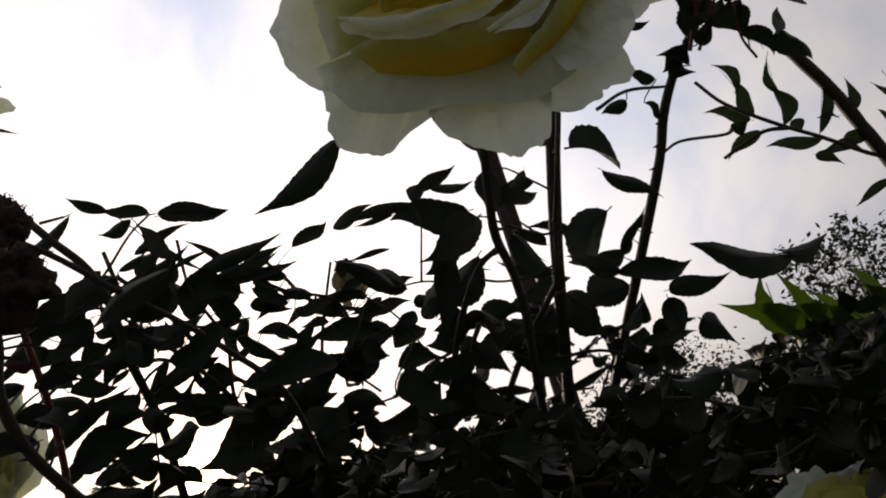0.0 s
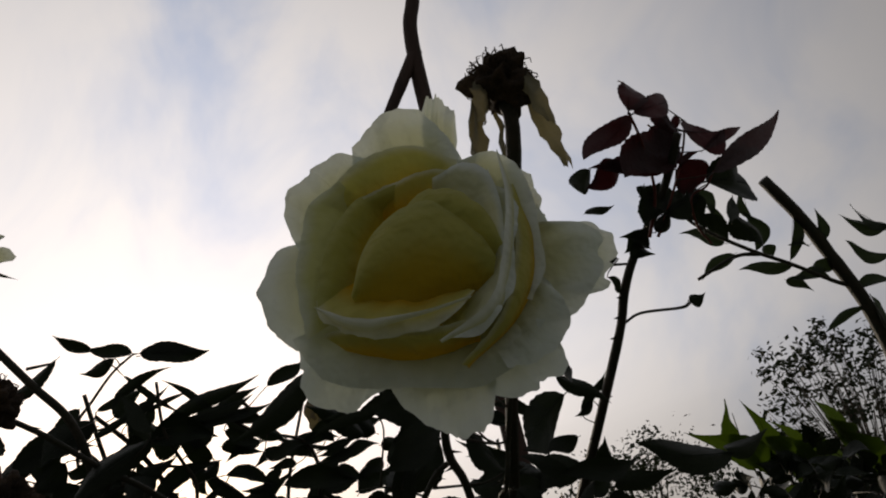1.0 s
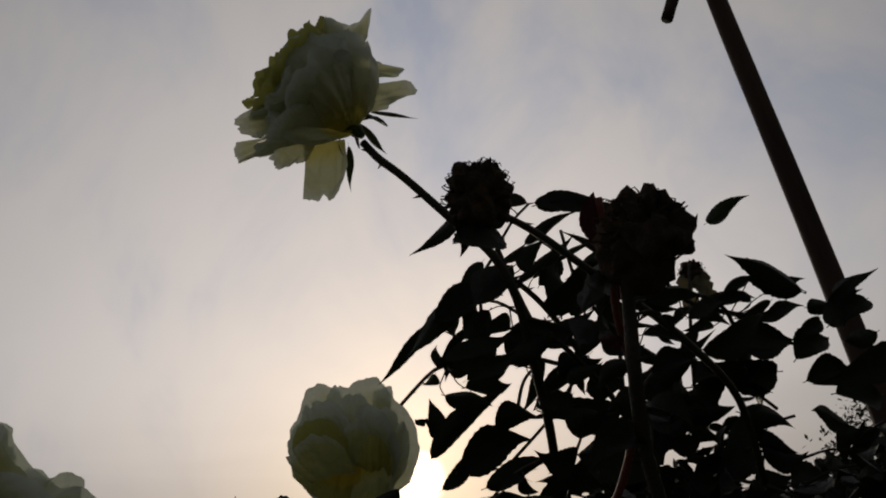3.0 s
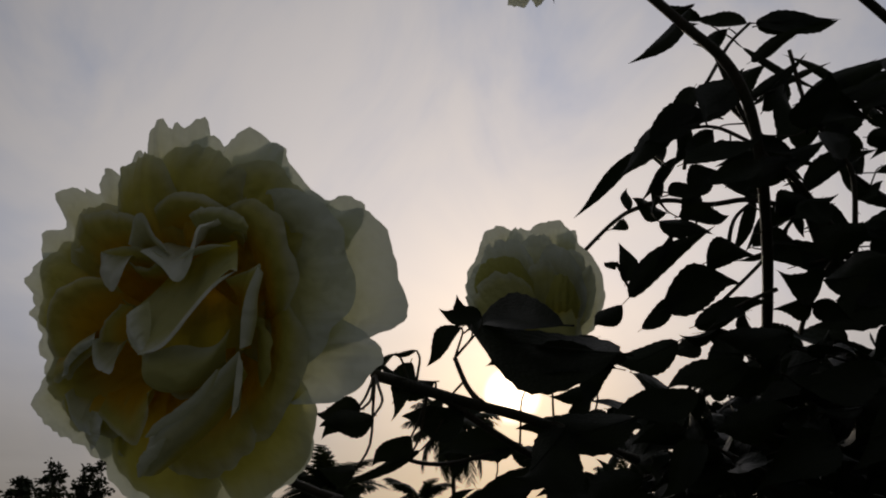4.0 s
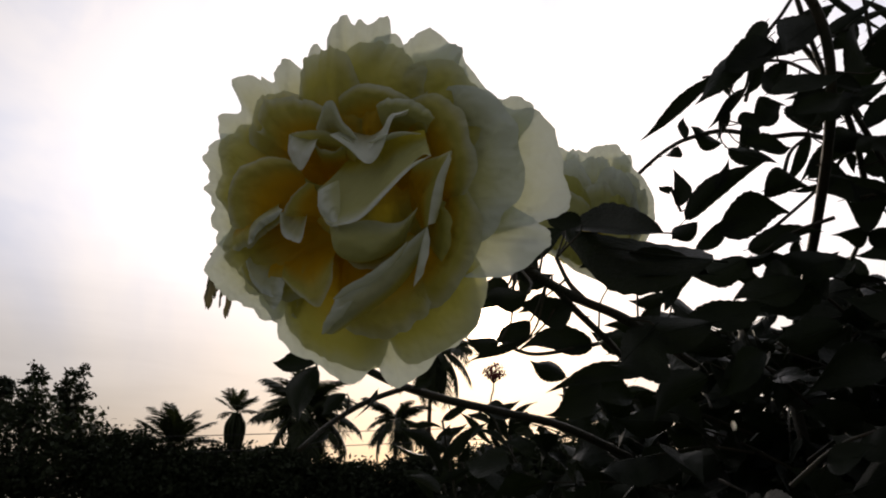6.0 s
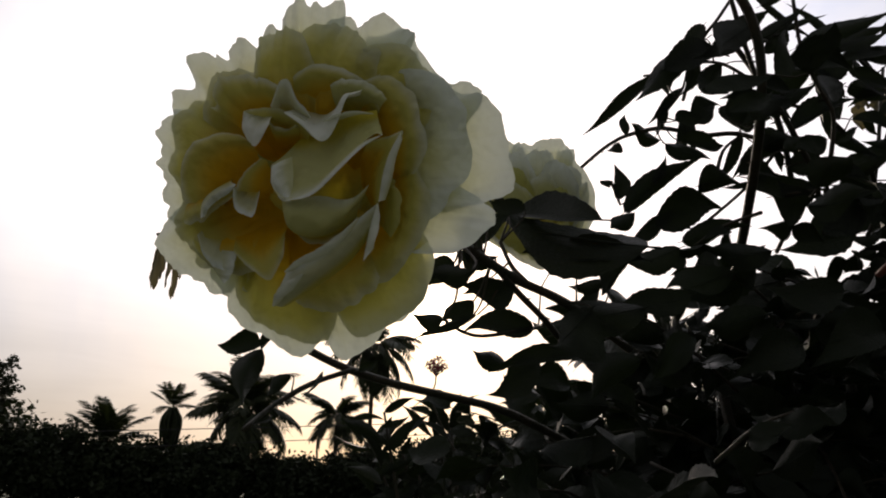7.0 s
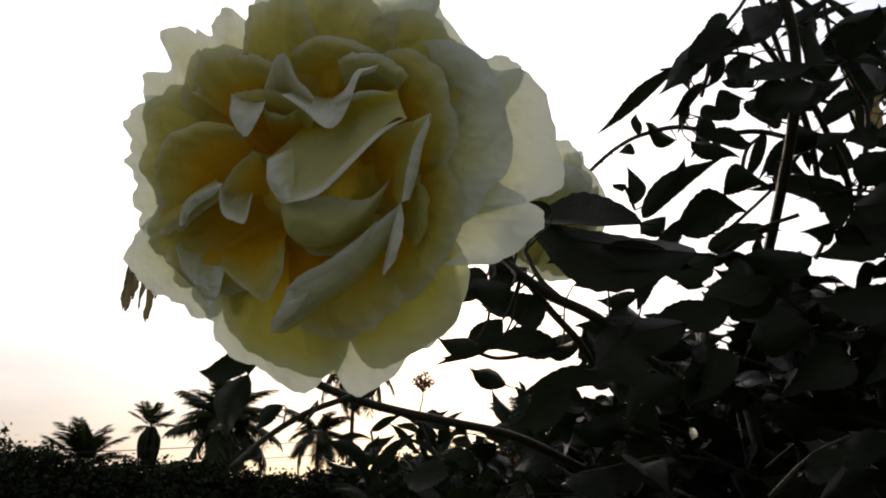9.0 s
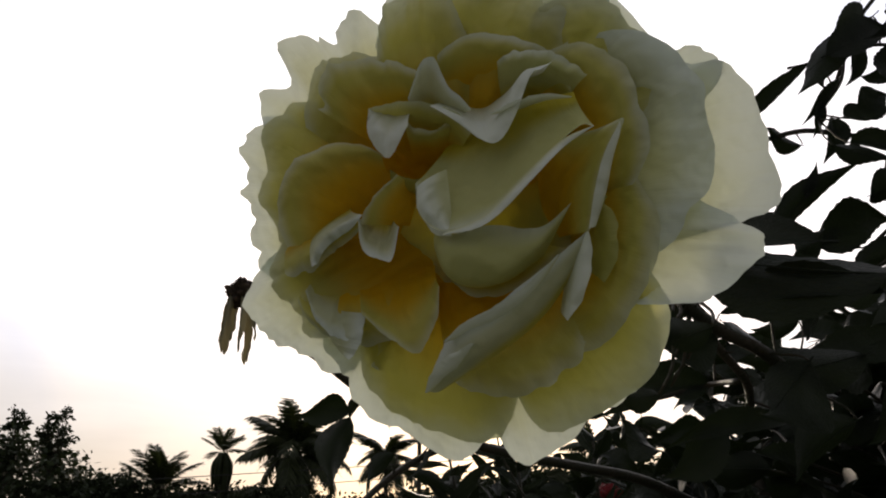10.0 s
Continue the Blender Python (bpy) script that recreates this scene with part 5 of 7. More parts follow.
fold(rose_open, [(-13.1, 20.8, 24), (-6.6, 20.5, 25), (-0.5, 18.9, 25), (5.3, 16.3, 25), (9, 12.2, 25)], [(-14.8, 11.3, 7), (-1.3, 8, 7)],
     (0, 2, 0), (0, 1, -2), 0.05, 29, PETAL)
fold(rose_open, [(-4.5, 21.6, 23), (-0.6, 27.2, 25), (2.3, 27.6, 25), (4.9, 21.4, 24), (9.2, 16.6, 24)], [(-6.8, 18.9, 13), (2.9, 17.3, 13)],
     (0, 1, 2), (0, 1, -1), 0.05, 30, PETAL_PALE)
fold(rose_open, [(0.7, 18.7, 25), (5.5, 15.2, 26), (10, 10.8, 27), (13.6, 9.5, 28), (17.5, 14.4, 28), (21.6, 20.9, 29), (23.9, 22.1, 28), (26.7, 22.9, 26)], [(1.1, 21.8, 14), (8, 19.7, 12), (15.2, 22.2, 12), (21.1, 21.9, 14)],
     (0, 0, 2), (1, -1, -1), 0.04, 31, PETAL_LIT_LIP)
fold(rose_open, [(-3.7, 3.3, 26), (-1.9, -4.1, 29), (3, -8.4, 31), (12.8, -6.6, 32), (22.3, 0.4, 32), (31.3, 7.2, 31), (33.5, 8.2, 30)], [(0.3, 11.6, 15), (12.8, 15.3, 18), (21, 16.7, 22), (29.6, 16.9, 23)],
     (-1, -1, -2), (-1, 1.5, -1), 0.03, 32, PETAL_GREEN)
fold(rose_open, [(-2.7, 2.4, 28), (-2.1, -2.9, 29), (1.3, -7.5, 30), (4.4, -8.6, 31)], [(3.2, 5.2, 26), (3.3, 0.6, 26), (3.9, -4.7, 28)],
     (-1, 0, 2), (-1, 0, -1), 0.03, 33, PETAL_LIT_LIP)
fold(rose_open, [(-0.1, -5.9, 27), (3.2, -8.6, 29), (10.7, -8.2, 29), (20.2, -9.7, 27), (27.1, -4.9, 26)], [(-4.1, -11, 13), (3.8, -18.1, 12), (16.5, -15.7, 12)],
     (0, -4, 9), (0, 1, -2), 0.03, 34, PETAL_GREEN)
fold(rose_open, [(27.5, 7.4, 27), (33.5, 8.7, 27), (38, 8.8, 28), (34.3, 2.5, 28), (32, -3.5, 28), (30, -10.7, 27)], [(18.2, 4.9, 9), (18.5, -3.7, 9), (21.6, -10.3, 10)],
     (1, 0, 3), (1, 0, -1), 0.04, 35, PETAL)
fold(rose_open, [(38, 8.8, 28), (34.4, 2.9, 28.5), (32, -3.6, 28.5), (30.1, -10.2, 27.5)], [(37.5, 7.2, 25), (35.2, 1.7, 25), (33.4, -3.9, 24), (31.1, -9.6, 24)],
     (1, 0, 1), (0, 0, 0), 0.04, 36, PETAL_LIT_LIP)
fold(rose_open, [(-6.6, -38.9, 24), (-3.3, -34, 26), (1, -28.6, 27), (9.9, -23.9, 28), (19.4, -18.3, 28), (29.6, -10.6, 27)], [(-4.7, -39.6, 19), (8, -33.1, 20), (18.1, -26.3, 20), (26.5, -16.8, 20)],
     (1, -1, 3), (0, 1, -1), 0.06, 37, PETAL_PALE)
fold(rose_open, [(30.1, -10.5, 28), (29.4, -14.9, 28), (27.7, -20.6, 28), (24, -27, 26)], [(25.4, -13.3, 20), (23, -19.8, 18), (21.5, -25.4, 18)],
     (0, 0, 2), (1, 0, -1), 0.04, 38, PETAL_LIT_LIP)
fold(rose_open, [(-19.8, -22, 23), (-13.5, -27.2, 24), (-7.5, -30.3, 24), (-3, -23.9, 25), (-1.2, -18.1, 25)], [(-24.8, -13.9, 10), (-16.3, -13.5, 10), (-6.7, -13.2, 10)],
     (0, -2, 3), (0, -1, -1), 0.04, 39, PETAL)
fold(rose_open, [(-19.4, -22.1, 22), (-21.2, -28.2, 23), (-24.2, -31.7, 22)], [(-34.5, -19.4, 12), (-33, -26.1, 12)],
     (-1, -1, 2), (0, 0, -1), 0.05, 40, PETAL_PALE)
fold(rose_open, [(-17.6, -2.2, 25), (-16.9, -7.6, 26), (-13.5, -10.3, 27), (-10.5, -11.1, 27), (-8.2, -5.1, 26)], [(-19.8, -0.3, 13), (-14.5, -1.6, 13)],
     (0, -1, 1), (0, -1, 0), 0.03, 41, PETAL_PALE)
fold(rose_open, [(-8.3, 6.2, 24), (-13.9, 1.9, 24), (-18, -3.2, 23)], [(-7.4, 4.5, 12), (-11, -3.9, 12)],
     (-1, 0, 3), (-1, 0, -1), 0.04, 42, PETAL)
fold(rose_open, [(-0, -17.4, 20), (6, -20.3, 21), (15.6, -19, 21), (24.1, -13.1, 20)], [(-3, -9.8, 8), (15.2, -9.4, 8)],
     (0, -1, 2), (0, -1, -1), 0.04, 43, PETAL)
fold(rose_open, [(-0.4, -28.8, 28), (4.5, -25.4, 29), (10.5, -23.1, 30), (17.5, -19.5, 30), (24.1, -14.3, 29)], [(-0.5, -29.2, 27), (4.7, -28, 25), (10.2, -26.3, 26), (17.2, -22.3, 26), (24.1, -14.7, 28)],
     (0, 0, 1), (0, 0, 0), 0.14, 44, PETAL_LIT_LIP)
fold(rose_open, [(-6.6, -39.1, 25), (-4, -35, 27), (-0.3, -32.2, 28), (4.9, -29.7, 28)], [(-6.5, -39.4, 24), (-1.3, -36.5, 24), (2.9, -34.5, 24), (5.9, -29.8, 26)],
     (0, 0, 1), (0, 0, 0), 0.16, 45, PETAL_LIT_LIP)
fold(rose_open, [(-29.4, -11.2, 25), (-25.7, -7, 26), (-20.9, -3.7, 26), (-16.4, -1.6, 25)], [(-33.7, -2.5, 14), (-23.8, 1.7, 14)],
     (-1, -1, 3), (-1, -1, -2), 0.08, 46, PETAL_PALE)
fold(rose_open, [(-34.2, -15.9, 20), (-32.1, -21.9, 21), (-27.3, -25.9, 22), (-21.9, -27.5, 22)], [(-35.3, -12.8, 12), (-26.6, -15.6, 12)],
     (0, -1, 2), (0, -1, -1), 0.08, 47, PETAL_PALE)
fold(rose_open, [(13.4, 14.9, 26), (18.2, 15.7, 28), (24.1, 16.4, 28), (29.6, 15.4, 26)], [(13.4, 14.8, 25), (18, 15, 24), (23.8, 15.9, 24), (29.4, 15.4, 25)],
     (0, 0, 1), (0, 0, 0), 0.1, 48, PETAL_LIT_LIP)
fold(rose_open, [(2.8, -8.3, 31.5), (9.2, -7.9, 32.5), (14.2, -6, 33), (21.3, -0.4, 33), (28.1, 5.2, 32), (33.5, 8.1, 31)], [(2.6, -7.9, 31), (8.5, -6.4, 31), (12.9, -4.5, 31.5), (20.1, 1.1, 31.5), (27.2, 6.4, 31), (33.5, 8.3, 31)],
     (0, 0, 0.5), (0, 0, 0), 0.1, 49, PETAL_LIT_LIP)
fold(rose_open, [(-6.2, 17.2, 22), (-4, 14.5, 22), (1, 14, 22), (4.3, 15.8, 22)], [(-9.2, 10.3, 9), (-1.9, 9.2, 9)],
     (0, 1, 2), (0, 1, -1), 0.05, 50, PETAL)
fold(rose_open, [(-11.3, 8, 20), (-5.3, 5.6, 21), (0.3, 5.6, 21), (4, 7.5, 20)], [(-14.9, 3.2, 9), (-2.6, 2.9, 9)],
     (0, -1, 2), (0, -1, -1), 0.05, 51, PETAL_YELLOW)
fold(rose_open, [(30.7, -1.7, 22), (33.4, -6.5, 22), (34.2, -13.2, 22), (31.3, -20.5, 22)], [(24.9, -3.5, 11), (23.6, -15.3, 11)],
     (1, 0, 3), (1, 0, -2), 0.06, 52, PETAL_YELLOW)
fold(rose_open, [(15, 25.9, 22), (20, 26.7, 23), (26.6, 24.7, 23), (32.6, 20.2, 22)], [(13, 19.5, 12), (26.2, 16.6, 12)],
     (0, 1, 3), (0, 1, -2), 0.07, 53, PETAL_GREEN)
fold(rose_open, [(-36.8, -7.3, 8), (-17.6, -18.6, 8), (9.1, -18.7, 8), (28.7, -8.6, 8)], [(-28, 18.6, 8), (-6.9, 28.3, 8), (16.4, 24.1, 8), (30.7, 9.2, 8)],
     (0, 0, -3), (0, 0, 0), 0.02, 54, PETAL)
fold(rose_open, [(-44.9, -10.5, 5), (-21, -25.1, 5), (10.4, -23.9, 5), (33, -10.3, 5)], [(-34.9, 24.3, 5), (-8.7, 34.7, 5), (18.9, 29.4, 5), (34.3, 11.6, 5)],
     (0, 0, -3), (0, 0, 0), 0.02, 55, PETAL)
fold(rose_cupped, [(-24.7, 50.9, 18), (-12.9, 62.6, 18), (-3.1, 69.3, 18), (9.8, 66.8, 18), (17.7, 52.8, 18), (22.2, 35.6, 18)], [(-6.2, 15.1, 2), (9.1, 11.3, 2)],
     (0, 1, 3), (0, 1, -2), 0.06, 1, PETAL_PALE, tuck=0.14)
fold(rose_cupped, [(7.3, 70.1, 10), (15.5, 82.6, 10), (19.6, 80.8, 10), (23.8, 65.5, 10)], [(-1.5, 18.8, 2), (6.2, 16.8, 2)],
     (0, 0, 2), (0, 0, -1), 0.08, 2, PETAL_PALE, tuck=0.14)
fold(rose_cupped, [(-44.4, 23, 12), (-44.6, 38.7, 14), (-40.4, 47, 15), (-33.4, 50.1, 16), (-32, 54, 16), (-22.2, 56.9, 17), (-12.9, 55.2, 18)], [(-19.1, 9, 2), (-4.6, 24.4, 2)],
     (-1, 1, 3), (-1, 1, -2), 0.05, 3, PETAL_PALE, tuck=0.14)
fold(rose_cupped, [(-43.6, -16.4, 4), (-49.5, -9.2, 4), (-53.9, -2.4, 8), (-56, 7.3, 12), (-54.2, 15.1, 12), (-49.1, 25.5, 10), (-38.9, 28.2, 10)], [(-16.6, -0.7, 2), (-13.6, 19.4, 2)],
     (-1, 0, 4), (-1, 0, -3), 0.05, 4, PETAL_PALE, tuck=0.14)
fold(rose_cupped, [(-17.9, -33.3, 2), (-25.7, -28.7, 0), (-30.9, -31, -2), (-37.1, -30.3, -4), (-45.7, -23.8, -2), (-48.8, -16.3, 0), (-48.6, -8, 2)], [(-1.3, -1.6, 1), (-17.2, 9.1, 1)],
     (0, -1, 4), (-1, -1, -3), 0.06, 5, PETAL_PALE, tuck=0.14)
fold(rose_cupped, [(14.1, -44, 10), (7, -51.3, 9), (0.5, -51.2, 8), (-5.9, -48.5, 7), (-12.5, -41.4, 6), (-20.2, -34, 5)], [(10.2, -2.2, 1), (-8.8, 0.2, 1)],
     (0, -1, 4), (0, -1, -2), 0.07, 6, PETAL_PALE, tuck=0.14)
fold(rose_cupped, [(34.5, -22.9, 12), (35.1, -29, 12), (34.9, -37.7, 10), (27.3, -41.2, 10), (20.3, -43.5, 9), (10.5, -44.5, 8)], [(15.8, 5.5, 1), (-1.3, -1.6, 1)],
     (1, -1, 4), (1, -1, -2), 0.07, 7, PETAL_PALE, tuck=0.14)
fold(rose_cupped, [(45.7, 10.2, 4), (54.2, 15.3, 4), (60.7, 10.2, 4), (62.8, 0.6, 4), (60.2, -6.5, 4), (54.9, -12.4, 4), (48.9, -15.7, 4)], [(19.8, 15.3, -1), (14, -2, -1)],
     (1, 0, 3), (2, 0, -3), 0.08, 8, PETAL_PALE, tuck=0.14)
fold(rose_cupped, [(33.1, 26.7, 16), (39.8, 22, 15), (42.1, 12.4, 14), (49.4, 10.5, 13), (56.1, 6.7, 12), (57.3, -0.3, 11), (54, -9.8, 11), (46, -18.9, 11), (39.1, -22.5, 12), (29.7, -27.2, 13)], [(14.9, 20.1, 1), (13.9, 6, 1), (10.2, -2.2, 1)],
     (1, 0, 5), (2, 0, -3), 0.06, 9, PETAL_PALE, tuck=0.14)
fold(rose_cupped, [(31.3, 36.4, 14), (38.4, 38.7, 14), (42.2, 29.7, 13), (42.6, 19.3, 12), (45.2, 9, 11)], [(14.9, 20.8, 0), (17.3, 12.9, 0)],
     (0, 0, 3), (0, 0, -2), 0.08, 10, PETAL_PALE, tuck=0.14)
fold(rose_cupped, [(30.5, -6.6, 18), (36.6, -14.4, 18), (37.8, -26.4, 17), (28.3, -35.6, 17), (17.3, -38.6, 17)], [(17.1, 11, 3), (6.4, -2.4, 3)],
     (1, -1, 4), (2, -1, -4), 0.04, 11, PETAL_PALE)
fold(rose_cupped, [(17.4, 32.3, 28), (29.2, 35.4, 28), (34.8, 29.2, 27), (36.5, 16.7, 26), (36.3, 3.3, 24), (34.1, -10, 22), (28.9, -19.9, 20)], [(10.7, 28.4, 5), (15, 10.2, 5), (10.4, -2.4, 5)],
     (1, 1, 3), (2, 0, -3), 0.05, 12, PETAL_PALE)
fold(rose_cupped, [(-46.2, -12.5, 14), (-38.9, -22.6, 15), (-25.9, -30.4, 15), (-9.6, -36, 15), (5.5, -37.7, 15), (19, -34.9, 16), (31.9, -25.4, 16)], [(-24.4, -4.2, 4), (-6.1, -8.7, 4), (11, -8.5, 4)],
     (0, -2, 6), (0, -2, -5), 0.05, 13, PETAL_PALE)
fold(rose_cupped, [(-39.8, -17, 20), (-40.5, -1.9, 22), (-38.1, 14.8, 22), (-33.7, 32.3, 22), (-23.1, 39.9, 22)], [(-20, -1.5, 5), (-13.6, 29.6, 5)],
     (-1, 0, 4), (-2, 0, -3), 0.05, 14, PETAL_GREEN)
fold(rose_cupped, [(-31, 32.4, 21), (-20.7, 43.8, 22), (-5.8, 48.9, 23), (8, 47.7, 23), (17.9, 36.4, 24)], [(-12.3, 24.4, 5), (8.3, 26.5, 5)],
     (0, 1, 4), (-1, 1, -3), 0.05, 15, PETAL)
fold(rose_cupped, [(-35, -15.9, 25), (-33.2, -1.9, 26), (-28.1, 14, 26), (-18, 27.6, 26), (-4.4, 30, 26)], [(-15.6, 1.3, 6), (-8, 25, 6)],
     (-1, 0, 3), (-1, 1, -3), 0.04, 16, PETAL_YELLOW)
fold(rose_cupped, [(-16.4, 28.7, 24), (-4.2, 32, 25), (7.7, 32.9, 26), (18.5, 29.1, 27)], [(-8.3, 21.3, 8), (10.1, 23.9, 8)],
     (0, 1, 3), (0, 1, -2), 0.04, 17, PETAL)
fold(rose_cupped, [(-37.4, -7.9, 24), (-32.6, -15.6, 28), (-25.1, -21.5, 31), (-13.8, -26.7, 34), (-2.4, -27.2, 35), (12.1, -24.3, 35)], [(-21.7, 10.6, 8), (-7.5, 2.5, 8), (9.8, 2.7, 8)],
     (0, -4, 6), (0, -2.5, -3), 0.09, 18, PETAL, tuck=0.14)
fold(rose_cupped, [(-36.3, -18, 24), (-25.6, -22.2, 29), (-12.6, -26.9, 31), (1.8, -28.9, 31), (12, -27.1, 30)], [(-26.1, -22.3, 8), (-9.1, -28.3, 8), (10.9, -27.2, 8)],
     (0, -2, 5), (0, 1, -1), 0.09, 19, PETAL, tuck=0.14)
fold(rose_cupped, [(28.3, 28.1, 28), (28.9, 11.4, 31), (25.5, -4.5, 33), (21.4, -18.3, 34), (16.2, -27.5, 34), (8.7, -31.6, 33), (1.7, -33.4, 31)], [(12.9, 28.1, 8), (14.4, 6.1, 8), (5.4, -9.4, 8), (-1, -14.1, 8)],
     (3, 0, 6), (3, -1, -3), 0.09, 20, PETAL_PALE, tuck=0.14)
fold(rose_cupped, [(31.3, 18.5, 27), (29, -2, 28), (22.6, -20.9, 28), (14.2, -31.6, 27), (3.7, -37.3, 25)], [(37.8, 30.2, 10), (36.8, 2.7, 8), (25.7, -18.5, 8), (5.9, -33.8, 8)],
     (2, -1, 4), (-1, 0, 0), 0.09, 21, PETAL, tuck=0.14)
fold(rose_cupped, [(-24.5, -9.3, 28), (-18.4, 3.8, 31), (-7.7, 13.8, 33), (5.2, 14.9, 34), (15.7, 4.8, 34), (21.6, -7.7, 33)], [(-23.1, -11, 16), (-6.9, -19.9, 14), (17.2, -16.8, 16)],
     (0, -1, 13), (0, 1, -3), 0.02, 22, PETAL_YELLOW, tuck=0.14)
fold(rose_cupped, [(-8.6, 10.7, 30), (2.3, 19.9, 32), (12.9, 17.5, 33), (20.1, 8.8, 33), (23.8, -5.5, 32)], [(-10.9, -0.2, 14), (2.5, -9, 16), (18.3, -11.7, 14)],
     (2, 2, 9), (1, 1, -2), 0.02, 23, PETAL_YELLOW)
fold(rose_cupped, [(7.8, 26.7, 29), (18.1, 30.5, 30), (25.3, 22.8, 31), (26.1, 6.9, 32), (22.9, -9.4, 32)], [(4.2, 21.1, 14), (9.8, 8.9, 16), (17.3, -8.4, 16)],
     (2, 2, 6), (1, 1, -2), 0.03, 24, PETAL_PALE)
fold(rose_cupped, [(-35.4, -11.2, 28), (-27.8, -17.9, 32), (-20.5, -22.3, 34), (-12.9, -23.8, 35), (-1.8, -24.4, 36), (10.6, -23.1, 36)], [(-35.3, -11.8, 28), (-28.6, -19.4, 29), (-20.5, -24.6, 31), (-13.3, -25, 33), (-2, -24.7, 34), (10.5, -23.3, 35)],
     (0, 0, 1), (0, 0, 0), 0.16, 25, PETAL_LIT_LIP)
fold(rose_cupped, [(30.5, 32.7, 29), (28.6, 12.2, 33), (24.8, -4.3, 36), (20.2, -17.3, 36), (13.9, -27.1, 36), (-0.8, -33.3, 33)], [(30.9, 32.6, 29), (31.5, 14.5, 29), (28.1, -1.7, 31), (23.4, -16, 31), (17.2, -28, 32), (-0.4, -33.8, 32)],
     (0, 0, 1), (0, 0, 0), 0.16, 26, PETAL_LIT_LIP)
# -- end of folded petals --
rose_side = rose(bush_b, (0.157, 0.513, 1.685), (-0.72, -0.26, 0.64),
     [(6, 0.050, 0.056, 84, 50, 34, 0.040, 0.08, 0.000), (6, 0.052, 0.056, 62, 42, 34, 0.038, 0.08, 0.003), (6, 0.051, 0.052, 40, 34, 36, 0.032, 0.09, 0.006),
      (6, 0.050, 0.046, 22, 24, 28, 0.024, 0.08, 0.007), (4, 0.047, 0.040, 2, 8, 16, 0.016, 0.08, 0.008)],
     8, 0.05, 20, "cream rose seen from below, its outer petals curled back")
side_on = frame_along((0.157, 0.513, 1.685), (0.02, -0.83, -0.56))
fold(rose_side, [(-26.3, -43.5, 0), (-18.3, -44.4, 2), (-7.8, -42.3, 2), (-0.6, -24.5, 2)], [(-24.3, -12.6, 6), (-2.2, -9.4, 4)],
     (0, 0, 3), (0, 0, -1), 0.08, 70, PETAL_PALE, side_on)
fold(rose_side, [(-63.5, -11.3, -4), (-62.8, -22.3, -4), (-53.6, -19.7, -3)], [(-42.8, -8, 2), (-39.4, -16.4, 4)],
     (0, 0, 3), (0, 0, -1), 0.12, 71, PETAL_PALE, side_on)
fold(rose_side, [(-41.8, -16.4, 6), (-40.1, -25.6, 6), (-24.1, -22.2, 8)], [(-34.5, -6, 8), (-15.3, -7.2, 8)],
     (0, 0, 3), (0, 0, -1), 0.08, 72, PETAL_PALE, side_on)
fold(rose_side, [(-46.5, 10.5, 8), (-62.6, 1.6, 4), (-59.8, -5.4, 4), (-45.4, -11, 8)], [(-29.8, 12.8, 10), (-26.4, -7.5, 10)],
     (0, 0, 3), (0, 0, -1), 0.1, 73, PETAL_PALE, side_on)
fold(rose_side, [(18.4, 36.3, -4), (32.4, 32, -4), (28.2, 27.5, -4), (18.8, 27.7, -4)], [(7.3, 35.8, 0), (6.8, 23.4, 0)],
     (0, 0, 3), (0, 0, -1), 0.14, 74, PETAL_PALE, side_on)
fold(rose_side, [(18.4, 22.5, 0), (34.9, 25.3, 2), (39.6, 18.3, 2), (28.1, 13.6, 2), (21.3, 7.3, 2)], [(4.1, 21.4, 2), (2.7, 4.8, 2)],
     (0, 0, 3), (0, 0, -1), 0.14, 75, PETAL_PALE, side_on)
fold(rose_side, [(-13.2, 52.1, 0), (-11.7, 59.8, 0), (-3, 57.3, 0), (5.3, 56.8, 0), (13.7, 64.4, 0), (11.9, 49.1, 0)], [(-15.9, 36, 4), (3.9, 35.3, 4)],
     (0, 0, 3), (0, 0, -1), 0.12, 76, PETAL_PALE, side_on)
fold(rose_side, [(-46.1, 5.4, 12), (-41.6, 25.2, 20), (-32.3, 40.8, 24), (-16.9, 45.8, 26), (-2.7, 41.7, 26)], [(-2.2, -6.9, 4), (3.8, -4.3, 4)],
     (0, -2, 20), (0, 0, 0), 0.06, 77, PETAL_PALE, side_on)
fold(rose_side, [(-15.5, 45.5, 20), (0.4, 47.7, 18), (11, 43.8, 12), (17.4, 27.1, 6), (16.1, 11.3, 2)], [(2.8, -4.3, 4), (5.1, -2.1, 2)],
     (2, 0, 14), (0, 0, 0), 0.06, 78, PETAL_PALE, side_on)
fold(rose_side, [(-45.8, 8.7, 16), (-38.1, -7.6, 22), (-22.6, -13.9, 22), (-2.1, -9.2, 14)], [(-2.2, -5.1, 4), (2.8, -6.4, 4)],
     (-2, -2, 16), (0, 0, 0), 0.06, 79, PETAL_PALE, side_on)
leaves(rose_side, CALYX, [
    (0.171, 0.527, 1.705, 0.200, 0.522, 1.696, 0.003, 0),
    (0.158, 0.541, 1.690, 0.160, 0.555, 1.665, 0.005, 0),
    (0.165, 0.532, 1.700, 0.182, 0.537, 1.681, 0.005, 0)])
rose_hidden = rose(bush_b, (0.156, 0.69, 1.535), (-0.192, -0.912, -0.364), [], 11, 0.04, 0, "full cream rose half behind leaves")
